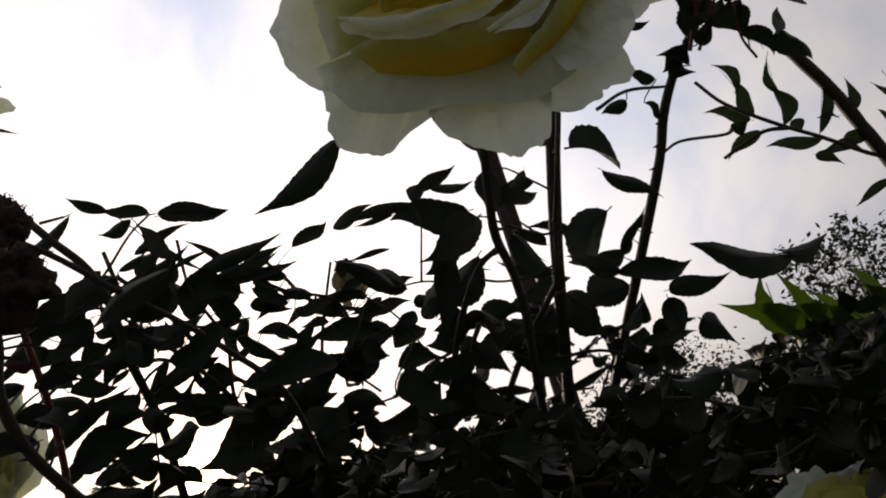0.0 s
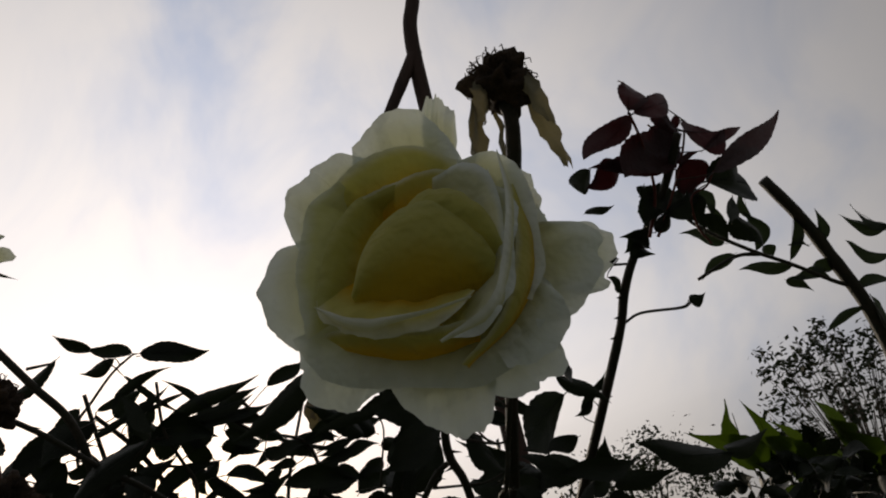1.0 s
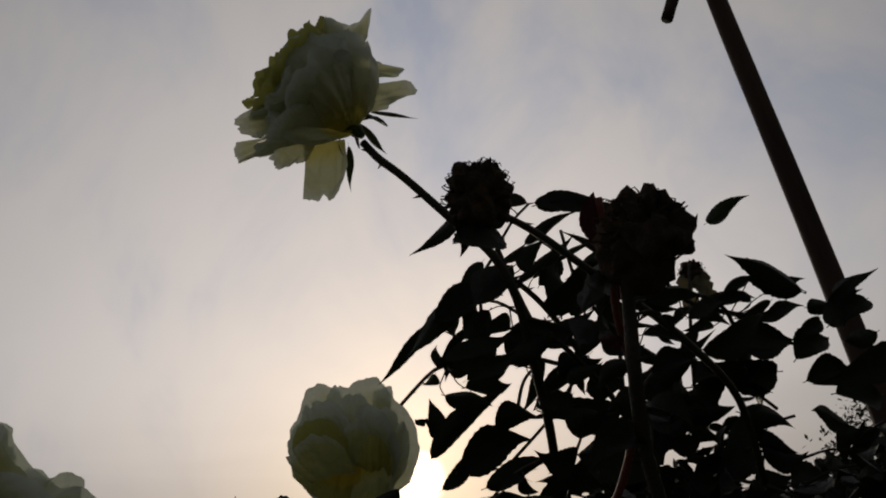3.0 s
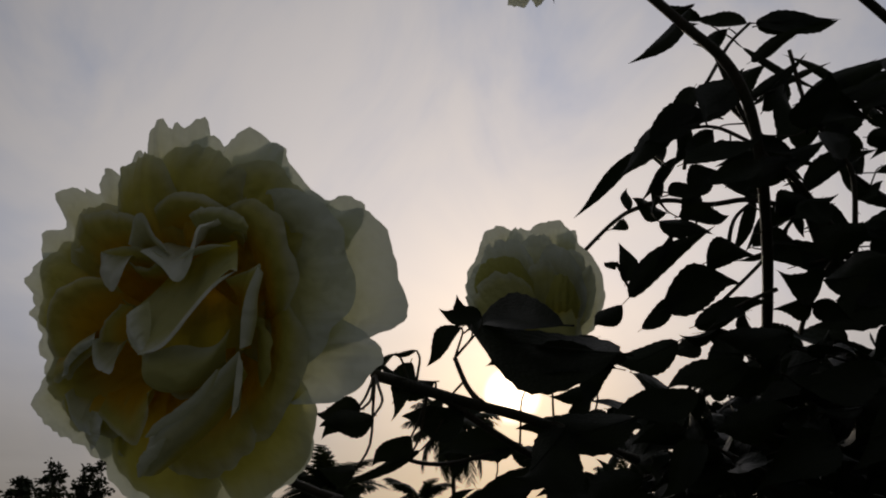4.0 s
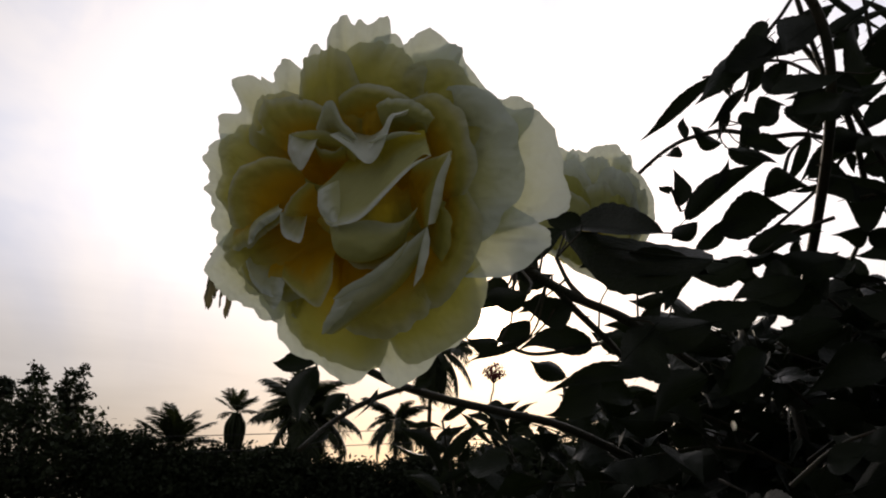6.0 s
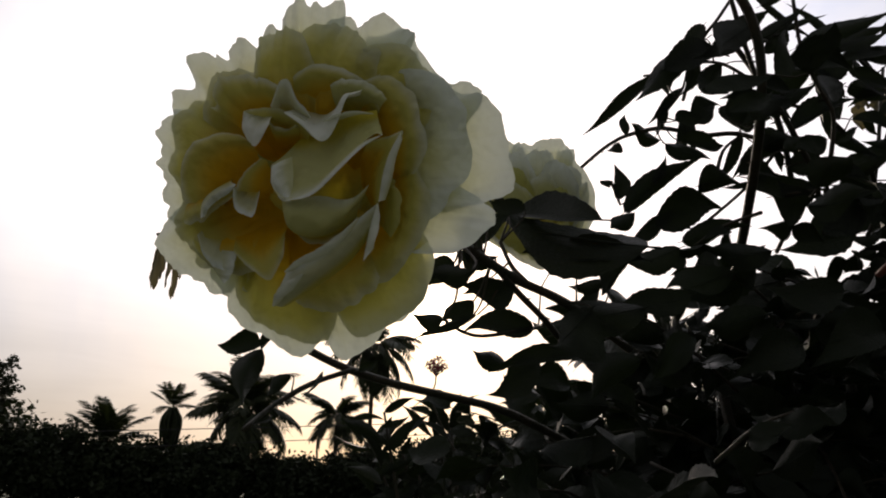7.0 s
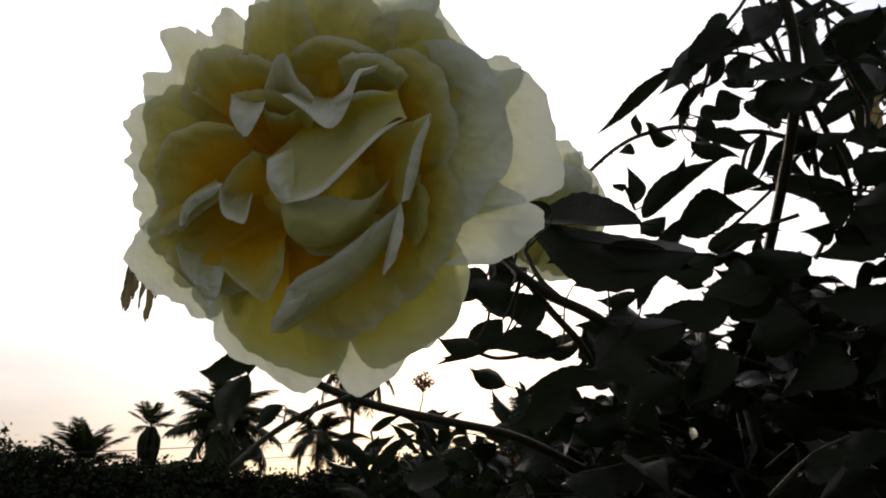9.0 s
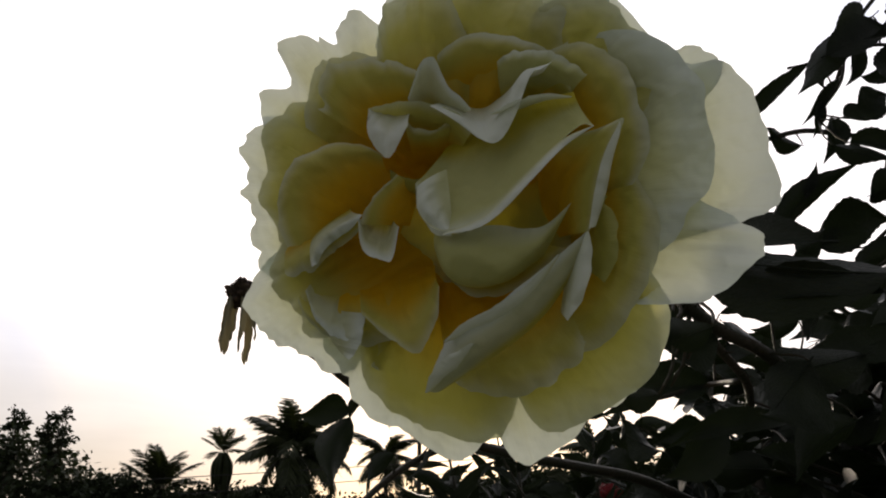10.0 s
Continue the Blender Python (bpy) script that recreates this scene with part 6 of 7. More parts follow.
fold(rose_hidden, [(-39.1, -14.1, -8), (-45, 4.1, -8), (-44.9, 20.2, -10), (-37, 33.6, -12), (-31.3, 47, -14), (-20.8, 54.6, -14), (-6.5, 53.1, -14)], [(-8.4, -32, -4), (-5.3, -12.9, -6), (13.8, -12.2, -6)],
     (0, 0, 6), (0, 0, -2), 0.06, 90, PETAL_PALE, tuck=0.1)
fold(rose_hidden, [(-15.1, 48.1, -12), (-8.7, 52.1, -12), (-2.9, 49.4, -10), (7, 51.2, -10), (15.3, 53.8, -10), (23.7, 52.5, -10), (30.8, 45.5, -10)], [(-16.7, -13.2, -4), (2.6, -20.2, -4), (25.1, -11.8, -4)],
     (0, 0, 6), (0, 0, -2), 0.06, 91, PETAL_PALE, tuck=0.1)
fold(rose_hidden, [(19.4, 50.9, -14), (30.2, 44.9, -12), (31.9, 37.2, -10), (40.6, 26.7, -8), (45.1, 12.4, -6), (44.6, -3.6, -6), (38.8, -19, -6)], [(9.9, -12.3, -4), (17.8, -19.6, -4), (14.4, -31.2, -4)],
     (0, 0, 6), (0, 0, -2), 0.06, 92, PETAL_PALE, tuck=0.1)
fold(rose_hidden, [(-38.4, -6.3, 4), (-42.8, 4.8, 5), (-42.6, 14.1, 6), (-39.1, 23.5, 6), (-30.9, 34.1, 6), (-20, 40.5, 4)], [(-15.9, -28, 4), (-12.7, -12.9, 4), (9.8, -12.1, 4)],
     (0, 0, 6), (0, 0, -2), 0.09, 93, PETAL_PALE, tuck=0.1)
fold(rose_hidden, [(-33.1, 29, 10), (-27.2, 39.8, 10), (-17.3, 43.6, 12), (-7, 42.4, 12), (1.4, 33.6, 12)], [(-23.7, -13.2, 8), (-5, -16.2, 8), (13.4, -11.9, 8)],
     (0, 0, 6), (0, 0, -2), 0.06, 94, PETAL_PALE, tuck=0.1)
fold(rose_hidden, [(-8.6, 33.8, 4), (-1.5, 42.6, 4), (8.4, 45.1, 4), (14.5, 40.7, 6), (17.9, 29, 6)], [(-8.9, -12.8, 4), (6.2, -16, 4), (24.7, -11.6, 4)],
     (0, 0, 6), (0, 0, -2), 0.06, 95, PETAL_PALE, tuck=0.1)
fold(rose_hidden, [(7.9, 36.4, 12), (15.8, 37.9, 14), (25.5, 32.4, 14), (31.9, 20, 12), (34.2, 1.8, 10), (29.9, -11.3, 10)], [(-1.4, -12.4, 8), (13.7, -19.3, 8), (14.1, -30.5, 8)],
     (0, 0, 6), (0, 0, -2), 0.06, 96, PETAL_PALE, tuck=0.1)
fold(rose_hidden, [(16.3, 31, 8), (27.3, 32.9, 8), (36.2, 24.8, 6), (41, 11.3, 4), (38.7, -7.4, 4)], [(6.1, -12.3, 2), (13.8, -19.5, 2), (14.2, -30.8, 2)],
     (0, 0, 6), (0, 0, -2), 0.06, 97, PETAL_PALE, tuck=0.1)
fold(rose_hidden, [(-37, 19.3, 18), (-28.8, 28.1, 20), (-16.6, 32, 22), (-5.7, 28.8, 22), (1.2, 17.6, 20)], [(-27, -16.8, 14), (-8.5, -19.8, 14), (9.7, -15.5, 14)],
     (0, 0, 6), (0, 0, -2), 0.06, 98, PETAL_YELLOW, tuck=0.1)
fold(rose_hidden, [(-37.9, -0.7, 22), (-35.3, 13.8, 24), (-24.7, 21.5, 26), (-11.5, 22.6, 28), (-0.2, 14.8, 28)], [(-19.3, -20, 20), (-4.8, -19.5, 20), (9.6, -15.4, 20)],
     (0, 0, 6), (0, 0, -2), 0.06, 99, PETAL_GREEN, tuck=0.1)
fold(rose_hidden, [(-3.8, 15, 16), (0.9, 24.9, 18), (8.8, 28, 18), (15.5, 22.8, 18), (19.7, 8.6, 16)], [(-8.7, -16.2, 12), (6.2, -19.4, 12), (20.8, -15.2, 12)],
     (0, 0, 6), (0, 0, -2), 0.06, 100, PETAL_GREEN, tuck=0.1)
fold(rose_hidden, [(10.4, 11.8, 20), (16.3, 18, 22), (23.5, 15.4, 22), (30.7, 1.6, 20)], [(2.5, -19.5, 14), (13.6, -22.8, 14), (24.5, -18.7, 14)],
     (0, 0, 6), (0, 0, -2), 0.06, 101, PETAL_YELLOW, tuck=0.1)
fold(rose_hidden, [(-33.7, -4.2, 18), (-28.6, -13.8, 20), (-18.4, -23.5, 22), (-7.9, -31, 24), (3.8, -36.3, 24), (15.7, -36.6, 24), (24.6, -31.4, 22), (29, -20.1, 20)], [(-23.8, -2, 14), (-5.3, -5, 16), (12.9, -4.4, 16), (27.6, -3.9, 14)],
     (0, 0, 6), (0, 0, -2), 0.06, 102, PETAL_PALE, tuck=0.05)
fold(rose_hidden, [(-8.2, -21.1, 28), (1.1, -31.5, 28), (13.7, -33.5, 28), (23.5, -27.2, 26), (27.4, -14.6, 24)], [(-9, -1.5, 20), (5.5, -1, 20), (23.5, -0.4, 20)],
     (0, 0, 6), (0, 0, -2), 0.06, 103, PETAL_GREEN, tuck=0.05)
fold(rose_hidden, [(-24.7, -11, 26), (-15.3, -21.2, 30), (-4.4, -26.2, 30), (7.9, -21.5, 30)], [(-19.9, 1.7, 22), (-5.5, 2.2, 22), (9, -0.9, 22)],
     (0, 0, 5), (0, 0, -2), 0.06, 104, PETAL_YELLOW, tuck=0.1)
rose(bush_a, (0.615, 0.422, 1.337), (-0.64, -0.59, 0.49),
     [(6, 0.058, 0.064, 64, 84, 100, 0.060, 0.08, 0.000), (6, 0.054, 0.060, 50, 70, 88, 0.050, 0.08, 0.002), (6, 0.049, 0.054, 36, 54, 74, 0.042, 0.08, 0.004),
      (5, 0.045, 0.050, 24, 38, 58, 0.032, 0.08, 0.006), (5, 0.040, 0.042, 10, 22, 44, 0.022, 0.08, 0.008), (4, 0.036, 0.034, 0, 10, 30, 0.014, 0.11, 0.009)],
     15, 0.045, 10, "low cream rose with broad rounded petals")
cane(bush_a, [(0.608, 0.427, 1.344), (0.633, 0.542, 1.228), (0.52, 0.52, 0.8)], 0.0022)
dead_bloom(bush_a, (0.406, 0.244, 1.649), (0.0, -0.2, 1.0), 0.034, 2, 5, "dead rose head with hanging withered petals", 0.42, 0.9)
dead_bloom(bush_b, (0.2135, 0.307, 1.487), (-0.3, 0.0, 1.0), 0.023, 3, 0, "dark dead rose head")
dead_bloom(bush_b, (0.199, 0.40, 1.560), (-0.1, 0.0, 1.0), 0.027, 4, 0, "dark dead rose head")
dead_bloom(bush_b, (-0.064, 0.60, 1.471), (-0.6, 0.0, 0.7), 0.014, 6, 5, "small dead rose head with hanging petals", 0.6, 1.5)
dead_bloom(bush_b, (0.456, 0.717, 1.681), (0.1, -0.2, 1.0), 0.024, 13, 4, "small withered rose with pale petals that hang on its stalk", 1.25, 0.9)


cane(bush_a, [(0.406, 0.244, 1.640), (0.411, 0.255, 1.618), (0.432, 0.337, 1.538), (0.445, 0.376, 1.505), (0.472, 0.440, 1.460)], 0.0036, grow=0.9)
cane(bush_s, [(2.068, 1.244, 1.54), (2.02, 1.25, 1.1), (1.75, 1.25, 0.5), (1.55, 1.25, -0.05)], 0.022, thorns=False)


def bush_top(x, y):
    """The height that the thick of the foliage reaches over the plan."""
    xs = (-0.1, 0.04, 0.09, 0.15, 0.20, 0.28, 0.40, 0.48, 0.62, 0.80, 1.50, 2.2)
    zs = (1.15, 1.235, 1.29, 1.335, 1.40, 1.468, 1.515, 1.485, 1.475, 1.555, 1.55, 1.55)
    k = float(np.interp(0.15 + (x - 0.15) * 0.58 / (y - 0.12), xs, zs))
    return 1.37 + (k - 1.37) * (y - 0.15) / 0.55 if k > 1.37 else k


def fill(bush, count, xr, yr, seed, joined, depth=0.55, lift=0.0, grain=1.0, zr=None):
    """Sprays of five leaflets through the thick of a bush."""
    rnd = random.Random(seed)
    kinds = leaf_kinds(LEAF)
    stems = bmesh.new()
    poses = []
    while len(poses) < count:
        x, y = rnd.uniform(*xr), rnd.uniform(*yr)
        z = bush_top(x, y) - abs(rnd.gauss(0, 0.5)) * depth * 0.5 - 0.015 + lift * rnd.random()
        if zr:
            z = rnd.uniform(*zr)
        # a gap beside the thorny cane lets the far trees show
        gap = (x - 0.2) / (y - 0.05)
        if z < 0.75 or (z > 1.47 and 1.0 <= gap < 1.2) or (0.74 < gap < 1.0 and z > 1.405 + (y - 0.4) * 0.19):
            continue
        a = rnd.uniform(0, 6.28)
        d = Vector((math.cos(a), math.sin(a) * 0.7, rnd.uniform(-0.4, 0.6))).normalized()
        b = Vector((x, y, z))
        long = grain * rnd.uniform(0.055, 0.10)
        side = d.cross(Vector((0, 0, 1))).normalized()
        tube(stems, smooth_line([b, b + d * long * 0.5 + Vector((0, 0, 0.004)), b + d * long], 3), 0.0012, 0.0007, 4)
        for v, s in ((1.0, 0), (0.75, 1), (0.75, -1), (0.4, 1), (0.4, -1)):
            foot = b + d * long * v
            size = grain * rnd.uniform(0.026, 0.046) * (0.8 + 0.3 * v)
            tip = foot + (d * (1 if s == 0 else 0.45) + side * s * 0.9 + Vector((0, 0, rnd.uniform(-0.5, 0.2)))).normalized() * size
            poses.append((rnd.choice(kinds), leaf_pose(foot, tip, size * rnd.uniform(0.55, 0.75), rnd.uniform(-60, 60))))
    core = tagged(part("stalk_tangle", stems, CANE, bush), kind="stuff")
    if not joined:
        for mesh, m in poses:
            link_mesh("leaf", mesh, core, m)
        return
    verts, faces, at = [], [], 0
    for mesh, m in poses:
        c = np.empty(len(mesh.vertices) * 3)
        mesh.vertices.foreach_get("co", c)
        c = c.reshape(-1, 3) @ np.array(m.to_3x3()).T + np.array(m.translation)
        verts.append(c)
        faces += [tuple(i + at for i in p.vertices) for p in mesh.polygons]
        at += len(c)
    mesh = bpy.data.meshes.new("foliage")
    mesh.from_pydata(np.concatenate(verts).tolist(), [], faces)
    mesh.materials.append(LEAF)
    mesh.polygons.foreach_set("use_smooth", [True] * len(mesh.polygons))
    tagged(link_mesh("foliage", mesh, bush, Matrix()), "dense dark green rose leaves", kind="stuff")


fill(bush_b, 180, (0.08, 0.75), (0.50, 0.75), 21, False)
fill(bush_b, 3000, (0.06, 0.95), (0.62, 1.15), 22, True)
fill(bush_b, 25, (0.22, 0.60), (0.60, 0.95), 25, False, 0.1, 0.0)
fill(bush_a, 45, (0.42, 0.75), (0.45, 0.80), 26, False, 0.1, 0.05)
fill(bush_a, 20, (0.29, 0.45), (0.38, 0.54), 27, False, 0.16, 0.0, 0.72)
fill(bush_a, 30, (0.42, 0.60), (0.36, 0.50), 28, False, 0.12, 0.06, 0.7)
fill(bush_b, 85, (0.13, 0.62), (0.50, 0.72), 29, False, 0.30, 0.01, 0.66)
fill(bush_a, 120, (0.48, 0.80), (0.42, 0.66), 30, False, 0.20, 0.09, 0.8)
fill(bush_a, 90, (0.38, 0.95), (0.42, 0.65), 23, False)
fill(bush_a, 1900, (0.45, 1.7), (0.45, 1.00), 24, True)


fill(bush_a, 60, (0.36, 0.52), (0.32, 0.46), 33, False, grain=0.55, zr=(1.40, 1.485))
fill(bush_b, 85, (0.22, 0.46), (0.54, 0.66), 34, False, grain=0.62, zr=(1.43, 1.535))


def main_canes(bush, count, seed, xr, yr):
    """Canes that rise from the foot of a bush into its foliage."""
    rnd = random.Random(seed)
    foot = ORIGIN[bush]
    for i in range(count):
        x, y = rnd.uniform(*xr), rnd.uniform(*yr)
        top = Vector((x, y, bush_top(x, y) - 0.05))
        root = foot + Vector((rnd.uniform(-0.1, 0.1), rnd.uniform(-0.1, 0.1), -0.02))
        mid = root.lerp(top, 0.5) + Vector((rnd.uniform(-0.05, 0.05), rnd.uniform(-0.05, 0.05), 0.08))
        cane(bush, [top, top.lerp(mid, 0.5) + Vector((0.02, 0, 0)), mid, root], 0.0035, grow=2.4)


main_canes(bush_b, 9, 31, (0.15, 0.8), (0.6, 1.0))
main_canes(bush_a, 6, 32, (0.4, 1.2), (0.45, 0.8))


# ---------------------------------------------------------------- neighbouring shrubs
def shrub(at, spread, z0, z1, count, size, mat, seed, label, rise=0.5, slim=0.26, name="garden_shrub"):
    """A shrub of upright twigs with slim pointed leaves in loose whorls."""
    rnd = random.Random(seed)
    ob = thing(name, (at[0], at[1], 0), label, "shrub")
    kinds = leaf_kinds(mat)
    for i in range(count):
        top = Vector((at[0] + rnd.uniform(-1, 1) * spread[0], at[1] + rnd.uniform(-1, 1) * spread[1], rnd.uniform(z0, z1)))
        root = Vector((at[0] + rnd.uniform(-0.08, 0.08), at[1] + rnd.uniform(-0.08, 0.08), -0.02))
        twig = cane(ob, [top, top.lerp(root, 0.3) + Vector((0, 0, 0.08)), top.lerp(root, 0.7), root], 0.0025, name="twig", thorns=False, grow=2.5)
        for k in range(rnd.randint(9, 13)):
            a = 2.4 * k + rnd.uniform(-0.4, 0.4)
            foot = top + Vector((0, 0, -0.016 * k))
            d = Vector((math.cos(a), math.sin(a), rise + rnd.uniform(-0.5, 0.5))).normalized()
            long = size * rnd.uniform(0.7, 1.2)
            link_mesh("leaf", rnd.choice(kinds), twig, leaf_pose(foot, foot + d * long, long * slim * rnd.uniform(0.8, 1.2), rnd.uniform(-50, 50)))
    return ob


def flower_head(bush, at, seed):
    """A small domed head of red four-petalled florets."""
    rnd = random.Random(seed)
    bm = bmesh.new()
    for i in range(26):
        d = Vector((rnd.gauss(0, 1), rnd.gauss(0, 1), abs(rnd.gauss(0.4, 0.6)))).normalized()
        c = Vector(at) + d * 0.028 * rnd.uniform(0.7, 1.1)
        x = d.orthogonal().normalized()
        y = d.cross(x)
        for q in range(4):
            a = q * 1.571 + rnd.uniform(-0.2, 0.2)
            e = x * math.cos(a) + y * math.sin(a)
            g = d.cross(e)
            bm.faces.new([bm.verts.new(v) for v in (c, c + e * 0.006 + g * 0.003, c + e * 0.011 + d * 0.001, c + e * 0.006 - g * 0.003)])
        tube(bm, [Vector(at) - Vector((0, 0, 0.02)), c], 0.0008, 0.0008, 4)
    return part("flower_head", bm, BLOOM_RED, bush, "small domed head of red florets")


ixora = shrub((0.45, 2.0), (0.34, 0.2), 1.36, 1.58, 22, 0.10, LEAF, 51, "dark green shrub with slim leaves and red flower heads")
for k, spot in enumerate(((0.245, 2.0, 1.625), (0.47, 1.95, 1.44))):
    flower_head(ixora, spot, 60 + k)
    cane(ixora, [Vector(spot) - Vector((0, 0, 0.02)), Vector(spot) - Vector((-0.01, 0, 0.12)), (0.45, 2.0, 1.2)], 0.0018, name="twig", thorns=False)
fresh = thing("garden_shrub", (1.41, 0.96, 0.0), "fresh green shrub with broad pointed leaves", "shrub")
for top in ((1.244, 0.940, 1.618), (1.308, 0.940, 1.607), (1.387, 0.940, 1.583), (1.466, 0.940, 1.574)):
    twig_fresh = cane(fresh, [top, Vector(top).lerp(ORIGIN[fresh], 0.3) + Vector((0, 0, 0.06)), ORIGIN[fresh] + Vector((0, 0, -0.02))], 0.003, name="twig", thorns=False, grow=2.5)
leaves(twig_fresh, LEAF_FRESH, [
    (1.238, 0.940, 1.619, 1.189, 0.900, 1.735, 0.065, 0),
    (1.286, 0.940, 1.614, 1.109, 0.900, 1.690, 0.044, 0),
    (1.281, 0.940, 1.605, 1.253, 0.900, 1.729, 0.040, 0),
    (1.336, 0.940, 1.609, 1.285, 0.900, 1.681, 0.049, 0),
    (1.466, 0.940, 1.595, 1.301, 0.900, 1.674, 0.075, 0),
    (1.522, 0.940, 1.632, 1.377, 0.900, 1.700, 0.058, 0),
    (1.334, 0.940, 1.565, 1.216, 0.900, 1.588, 0.030, 0),
    (1.413, 0.940, 1.560, 1.292, 0.900, 1.640, 0.059, 0),
    (1.494, 0.940, 1.634, 1.431, 0.900, 1.700, 0.043, 0),
    (1.367, 0.940, 1.595, 1.217, 0.900, 1.650, 0.058, 0),
    (1.432, 0.940, 1.509, 1.285, 0.900, 1.560, 0.054, 0),
    (1.521, 0.940, 1.589, 1.451, 0.900, 1.684, 0.058, 0),
    (1.350, 0.940, 1.510, 1.222, 0.900, 1.559, 0.044, 0)])

# ---------------------------------------------------------------- the post with its fork
def post():
    ob = thing("wooden_post", (0.97, 1.18, 0.0), "upright dark brown wooden post with a short forked branch", "post")
    bm = bmesh.new()
    tube(bm, smooth_line([(0.965, 1.18, -0.3), (0.960, 1.18, 1.0), (0.956, 1.18, 1.9), (0.944, 1.18, 2.70), (0.985, 1.18, 2.95), (1.06, 1.18, 3.35)], 8), 0.022, 0.016, 12, 0.06)
    part("pole", bm, POST, ob)
    bm = bmesh.new()
    tube(bm, smooth_line([(0.95, 1.18, 2.73), (0.90, 1.18, 2.63), (0.823, 1.18, 2.47)], 6), 0.017, 0.012, 10, 0.06)
    part("fork", bm, POST, ob)


post()


# ---------------------------------------------------------------- far trees and palms
def frond_mesh(name, long, seed, droop=1.0, leaflets=46, blade=0.22, hang=(0.35, 0.95)):
    """A palm frond along +x that arches down, with two rows of hanging leaflets."""
    rnd = random.Random(seed)
    bm = bmesh.new()
    line = [Vector((long * v * (1 - 0.12 * droop * v), 0, long * (0.42 * v - 0.62 * droop * v * v))) for v in (i / 14 for i in range(15))]
    tube(bm, line, long * 0.012, long * 0.003, 5)
    for i in range(leaflets):
        v = 0.16 + 0.84 * i / leaflets
        p = line[0].lerp(line[-1], 0)
        k = v * 14
        p = line[int(k)].lerp(line[min(14, int(k) + 1)], k - int(k))
        ahead = (line[min(14, int(k) + 1)] - line[int(k)]).normalized() if int(k) < 14 else (line[14] - line[13]).normalized()
        size = long * blade * (0.6 + 0.9 * math.sin(math.pi * min(1, v * 0.9)))
        for s in (-1, 1):
            d = (ahead * 0.55 + Vector((0, s, 0)) * 0.75 + Vector((0, 0, -rnd.uniform(*hang)))).normalized()
            tip = p + d * size * rnd.uniform(0.85, 1.1)
            w = ahead * size * 0.055
            mid = p.lerp(tip, 0.5) + Vector((0, 0, size * 0.06))
            a, b = bm.verts.new(p - w * 0.5), bm.verts.new(p + w * 0.5)
            c, e = bm.verts.new(mid + w), bm.verts.new(mid - w)
            t = bm.verts.new(tip)
            bm.faces.new((a, b, c, e))
            bm.faces.new((e, c, t))
    return mesh_of(bm, name, FROND)


FRONDS = [frond_mesh("frond", 1.0, i, 0.7 + 0.35 * i) for i in range(4)]
FRONDS_STIFF = [frond_mesh("frond", 1.0, i + 9, 0.45 + 0.2 * i, 52, 0.19, (0.05, 0.45)) for i in range(3)]


def palm(at, height, reach, count, seed, label, rise=(-0.5, 1.1), trunk=0.16, lean=0.0, kinds=None, shaft=0.0):
    rnd = random.Random(seed)
    ob = thing("palm_tree", (at[0], at[1], 0), label, "palm tree", "palm trees")
    bm = bmesh.new()
    top = Vector((at[0] + lean, at[1], height))
    tube(bm, smooth_line([(at[0], at[1], -0.2), (at[0] + lean * 0.3, at[1], height * 0.5), top], 8), trunk * 1.25, trunk * 0.8, 10, 0.05)
    part("trunk", bm, BARK, ob)
    if shaft:
        bm = bmesh.new()
        for i in range(40):
            a, r = rnd.uniform(0, 6.28), rnd.uniform(0.2, 1.0)
            out = Vector((math.cos(a), math.sin(a), 0)) * shaft * 0.27 * r
            tube(bm, smooth_line([top + out * 0.25, top + out + Vector((0, 0, -shaft * 0.35)), top + out * 0.8 + Vector((0, 0, -shaft * rnd.uniform(0.7, 1.15)))], 4), shaft * 0.07, shaft * 0.03, 5, 0.2)
        tagged(part("dead_skirt", bm, FROND, ob), "skirt of hanging dead fronds")
    for i in range(count):
        a = 2.4 * i + rnd.uniform(-0.3, 0.3)
        e = rise[0] + (rise[1] - rise[0]) * (i / count) + rnd.uniform(-0.15, 0.15)
        m = Matrix.Translation(top) @ Matrix.Rotation(a, 4, "Z") @ Matrix.Rotation(-e, 4, "Y") @ Matrix.Scale(reach * rnd.uniform(0.85, 1.1), 4)
        link_mesh("frond", rnd.choice(kinds or FRONDS), ob, m)
    return ob


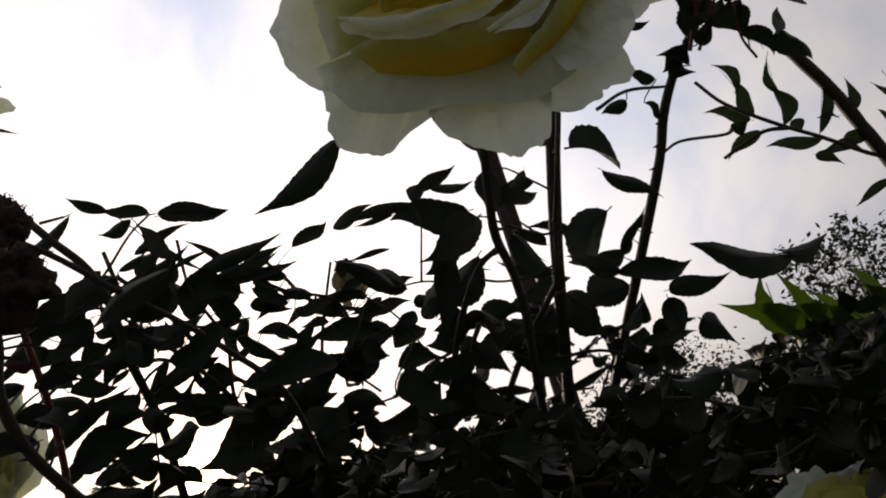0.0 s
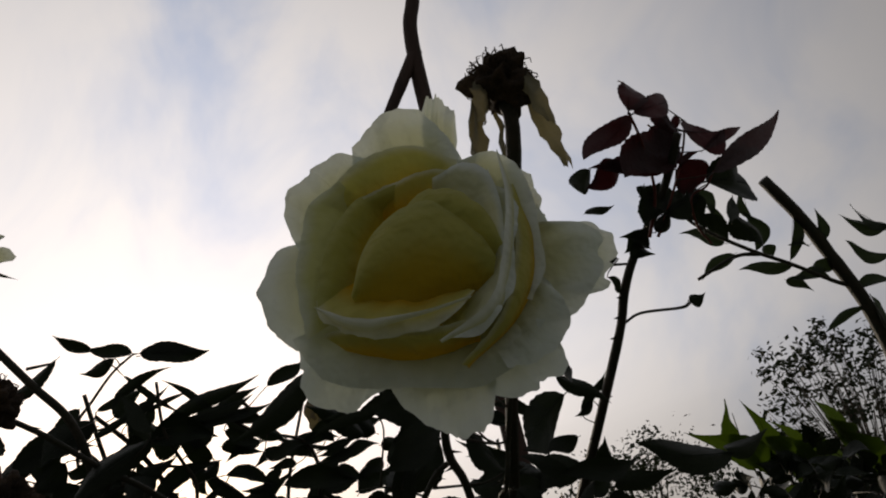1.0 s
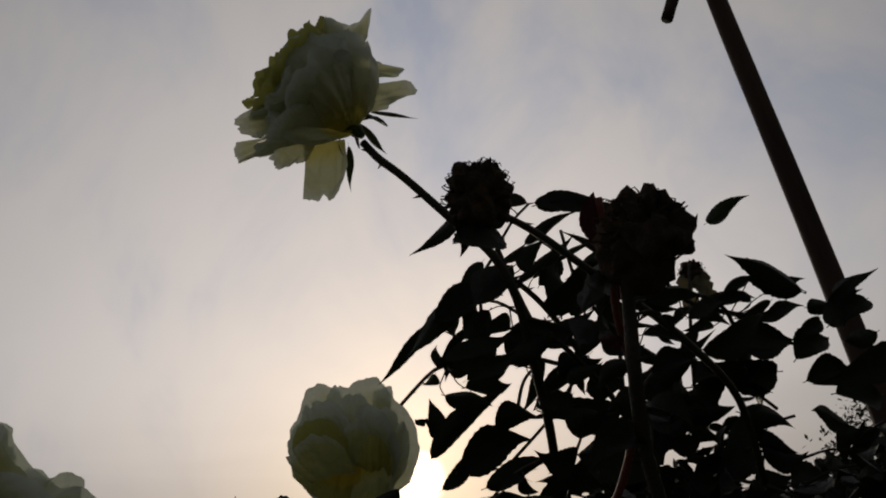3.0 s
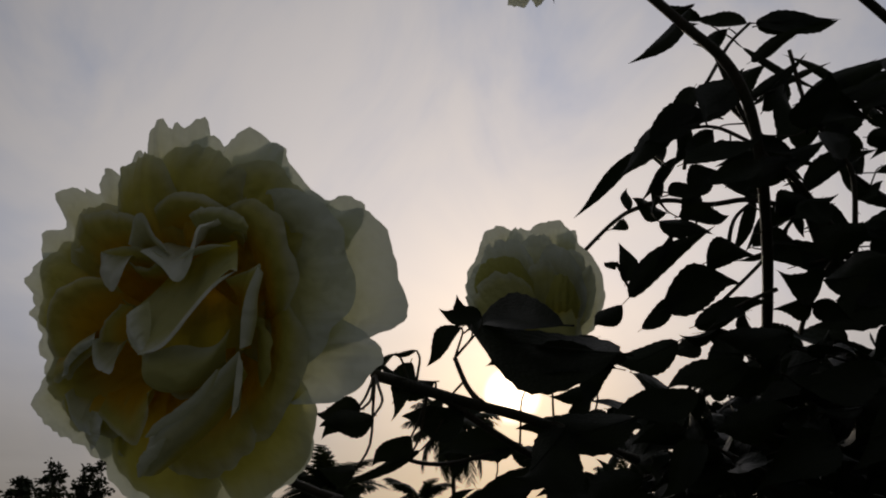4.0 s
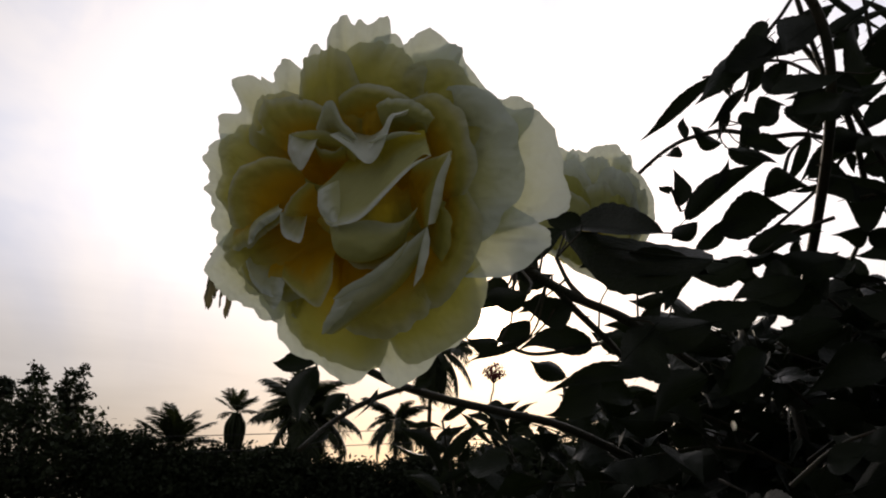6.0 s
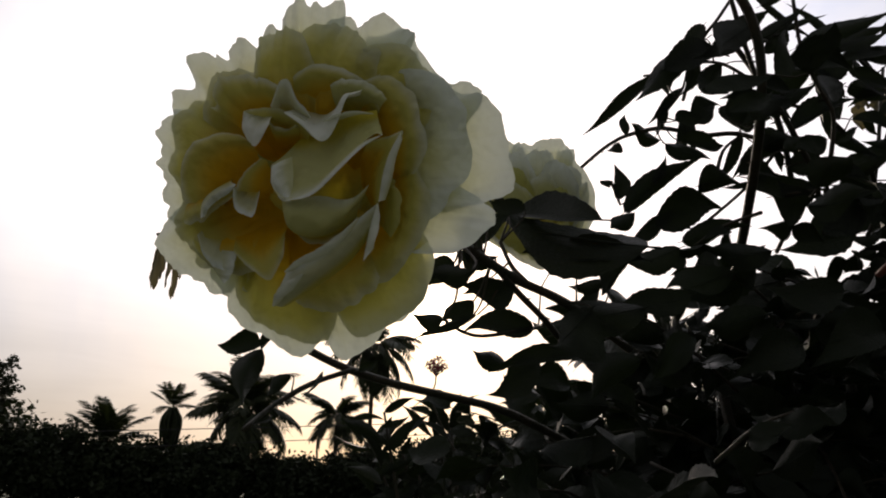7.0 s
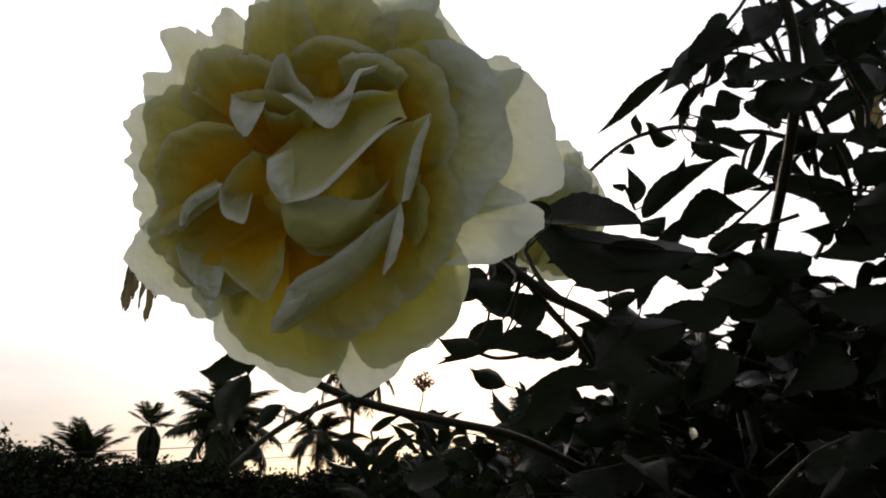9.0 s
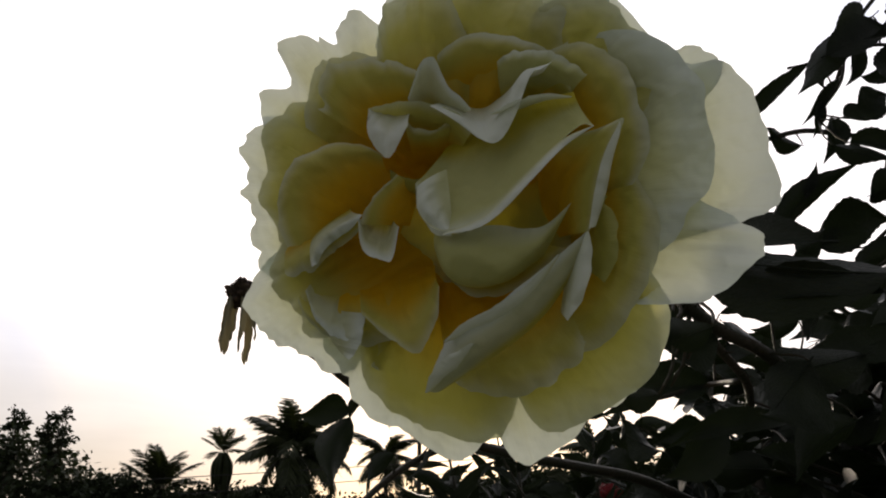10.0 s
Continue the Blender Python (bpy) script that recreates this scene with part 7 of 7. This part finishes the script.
def tree(at, height, crown, seed, label, clumps=60, leaf=0.16, per=26, spread=0.55, trunk=0.16, mat=None, name="tree", low=0.35, limbs=3):
    """A trunk with limbs and a crown of many small leaves in uneven clumps."""
    rnd = random.Random(seed)
    ob = thing(name, (at[0], at[1], 0), label, name.replace("_", " "), name.replace("_", " ") + "s in the distance")
    bm = bmesh.new()
    fork = height * 0.45
    tube(bm, smooth_line([(at[0], at[1], -0.2), (at[0] + 0.1, at[1], fork * 0.6), (at[0], at[1], fork)], 5), trunk, trunk * 0.7, 8, 0.1)
    ends = []
    for i in range(clumps):
        a, q = rnd.uniform(0, 6.28), rnd.uniform(0, 1) ** 0.5
        z = rnd.uniform(low, 1.0)
        k = math.sin(math.pi * min(0.97, 0.12 + 0.8 * (1 - (z - low) / (1 - low)) ** 0.8)) ** 0.7
        end = Vector((at[0] + math.cos(a) * q * crown * k, at[1] + math.sin(a) * q * crown * k, height * z + rnd.uniform(-0.1, 0.1) * crown))
        ends.append(end)
        if i % limbs == 0:
            root = Vector((at[0], at[1], fork * rnd.uniform(0.6, 1.0)))
            tube(bm, smooth_line([root, root.lerp(end, 0.5) + Vector((0, 0, crown * 0.08)), end], 3), trunk * (0.3 if limbs > 1 else 0.2), trunk * 0.06, 5)
    part("trunk", bm, BARK, ob)
    verts, faces = [], []
    for end in ends:
        size = crown * spread * rnd.uniform(0.3, 0.6)
        for _ in range(per):
            p = end + Vector((rnd.gauss(0, 0.5), rnd.gauss(0, 0.5), rnd.gauss(0, 0.42))) * size
            d = Vector((rnd.gauss(0, 1), rnd.gauss(0, 1), rnd.gauss(-0.2, 0.7))).normalized()
            s = d.orthogonal().normalized()
            s = Matrix.Rotation(rnd.uniform(0, 6.28), 3, d) @ s
            l = leaf * rnd.uniform(0.6, 1.3)
            k = len(verts)
            verts += [p, p + d * l * 0.5 + s * l * 0.26, p + d * l, p + d * l * 0.5 - s * l * 0.26]
            faces.append((k, k + 1, k + 2, k + 3))
    mesh = bpy.data.meshes.new("crown")
    mesh.from_pydata([tuple(v) for v in verts], [], faces)
    mesh.materials.append(mat or LEAF_FAR)
    tagged(link_mesh("crown", mesh, ob, Matrix()), kind="stuff")
    return ob


palm((-16.2, 57.7), 3.7, 3.6, 17, 1, "young coconut palm with fronds fanned upward", (0.1, 1.45), 0.2, 0, FRONDS_STIFF)
palm((-12.2, 58.4), 6.5, 2.3, 13, 2, "slim areca palm with a small crown and a dark skirt", (0.0, 1.2), 0.14, 0, FRONDS_STIFF, 2.6)
palm((-7.0, 58.0), 6.5, 4.5, 36, 3, "coconut palm with a full dark crown", (-1.0, 1.4), 0.2)
palm((2.0, 58.0), 11.5, 4.1, 26, 4, "tall coconut palm with hanging fronds", (-1.1, 1.0), 0.16, 0.0)
palm((-0.4, 60.0), 6.3, 3.2, 24, 5, "low coconut palm between the trees", (-0.7, 1.2), 0.18)
palm((15.5, 60.0), 7.0, 3.2, 22, 6, "coconut palm behind the rose bush", (-0.7, 1.1), 0.18)
tree((-25.0, 56.0), 6.3, 5.4, 11, "broad dark tree of the treeline", 170, 0.5, 44, low=0.1)
for x, top, wide in ((-27.6, 8.2, 0.8), (-25.5, 8.9, 0.8), (-22.7, 9.1, 1.15)):
    tree((x, 55.0), top, wide, 12 + int(x), "dark tree with a narrow feathery top", 46, 0.34, 26, 0.5, low=0.6, limbs=1)
tree((-34.0, 57.0), 6.3, 4.8, 13, "broad dark tree of the treeline", 150, 0.5, 40, low=0.1)
for i, (x, h, c) in enumerate(((-20.5, 4.9, 3.2), (-16.5, 3.9, 3.0), (-13.5, 4.0, 3.4), (-9.5, 3.9, 3.0), (-4.0, 3.3, 3.0), (1.8, 3.8, 3.2), (7.0, 4.5, 3.4),
                               (12.0, 5.6, 4.0), (18.0, 6.4, 4.4), (26.0, 7.2, 5.0), (36.0, 8.0, 6.0), (48.0, 8.5, 7.0), (-44.0, 7.0, 6.0))):
    tree((x * 0.93, 55.5 + 1.5 * (i % 3)), h * 0.9, c, 40 + i, "low dark tree of the treeline", 190, 0.42, 60, low=0.06)
# trees seen past the thorny cane
tree((11.75, 8.2), 5.5, 1.35, 71, "airy small-leaved tree behind the garden", 170, 0.12, 22, 0.30, 0.07, low=0.40, limbs=1)
tree((22.5, 26.0), 8.6, 4.2, 72, "rounded tree behind the garden", 120, 0.22, 60, 0.45, 0.2, low=0.2)
tree((38.0, 27.0), 9.0, 5.4, 73, "rounded tree behind the garden", 120, 0.22, 60, 0.45, 0.2, low=0.2)


def wires():
    for za, zb in ((3.61, 7.45), (2.29, 7.00)):
        ob = thing("overhead_wire", (-30.0, 55.0, za), "thin dark overhead wire in front of the trees", "wire", "overhead wires")
        bm = bmesh.new()
        a, b = Vector((-60.0, 55.0, za - (zb - za) * 0.5)), Vector((60.0, 55.0, zb + (zb - za) * 0.5))
        tube(bm, [a.lerp(b, v) + Vector((0, 0, 0.5 - 2.0 * v * (1 - v))) for v in (i / 30 for i in range(31))], 0.03, 0.03, 5)
        part("strand", bm, WIRE, ob)


wires()
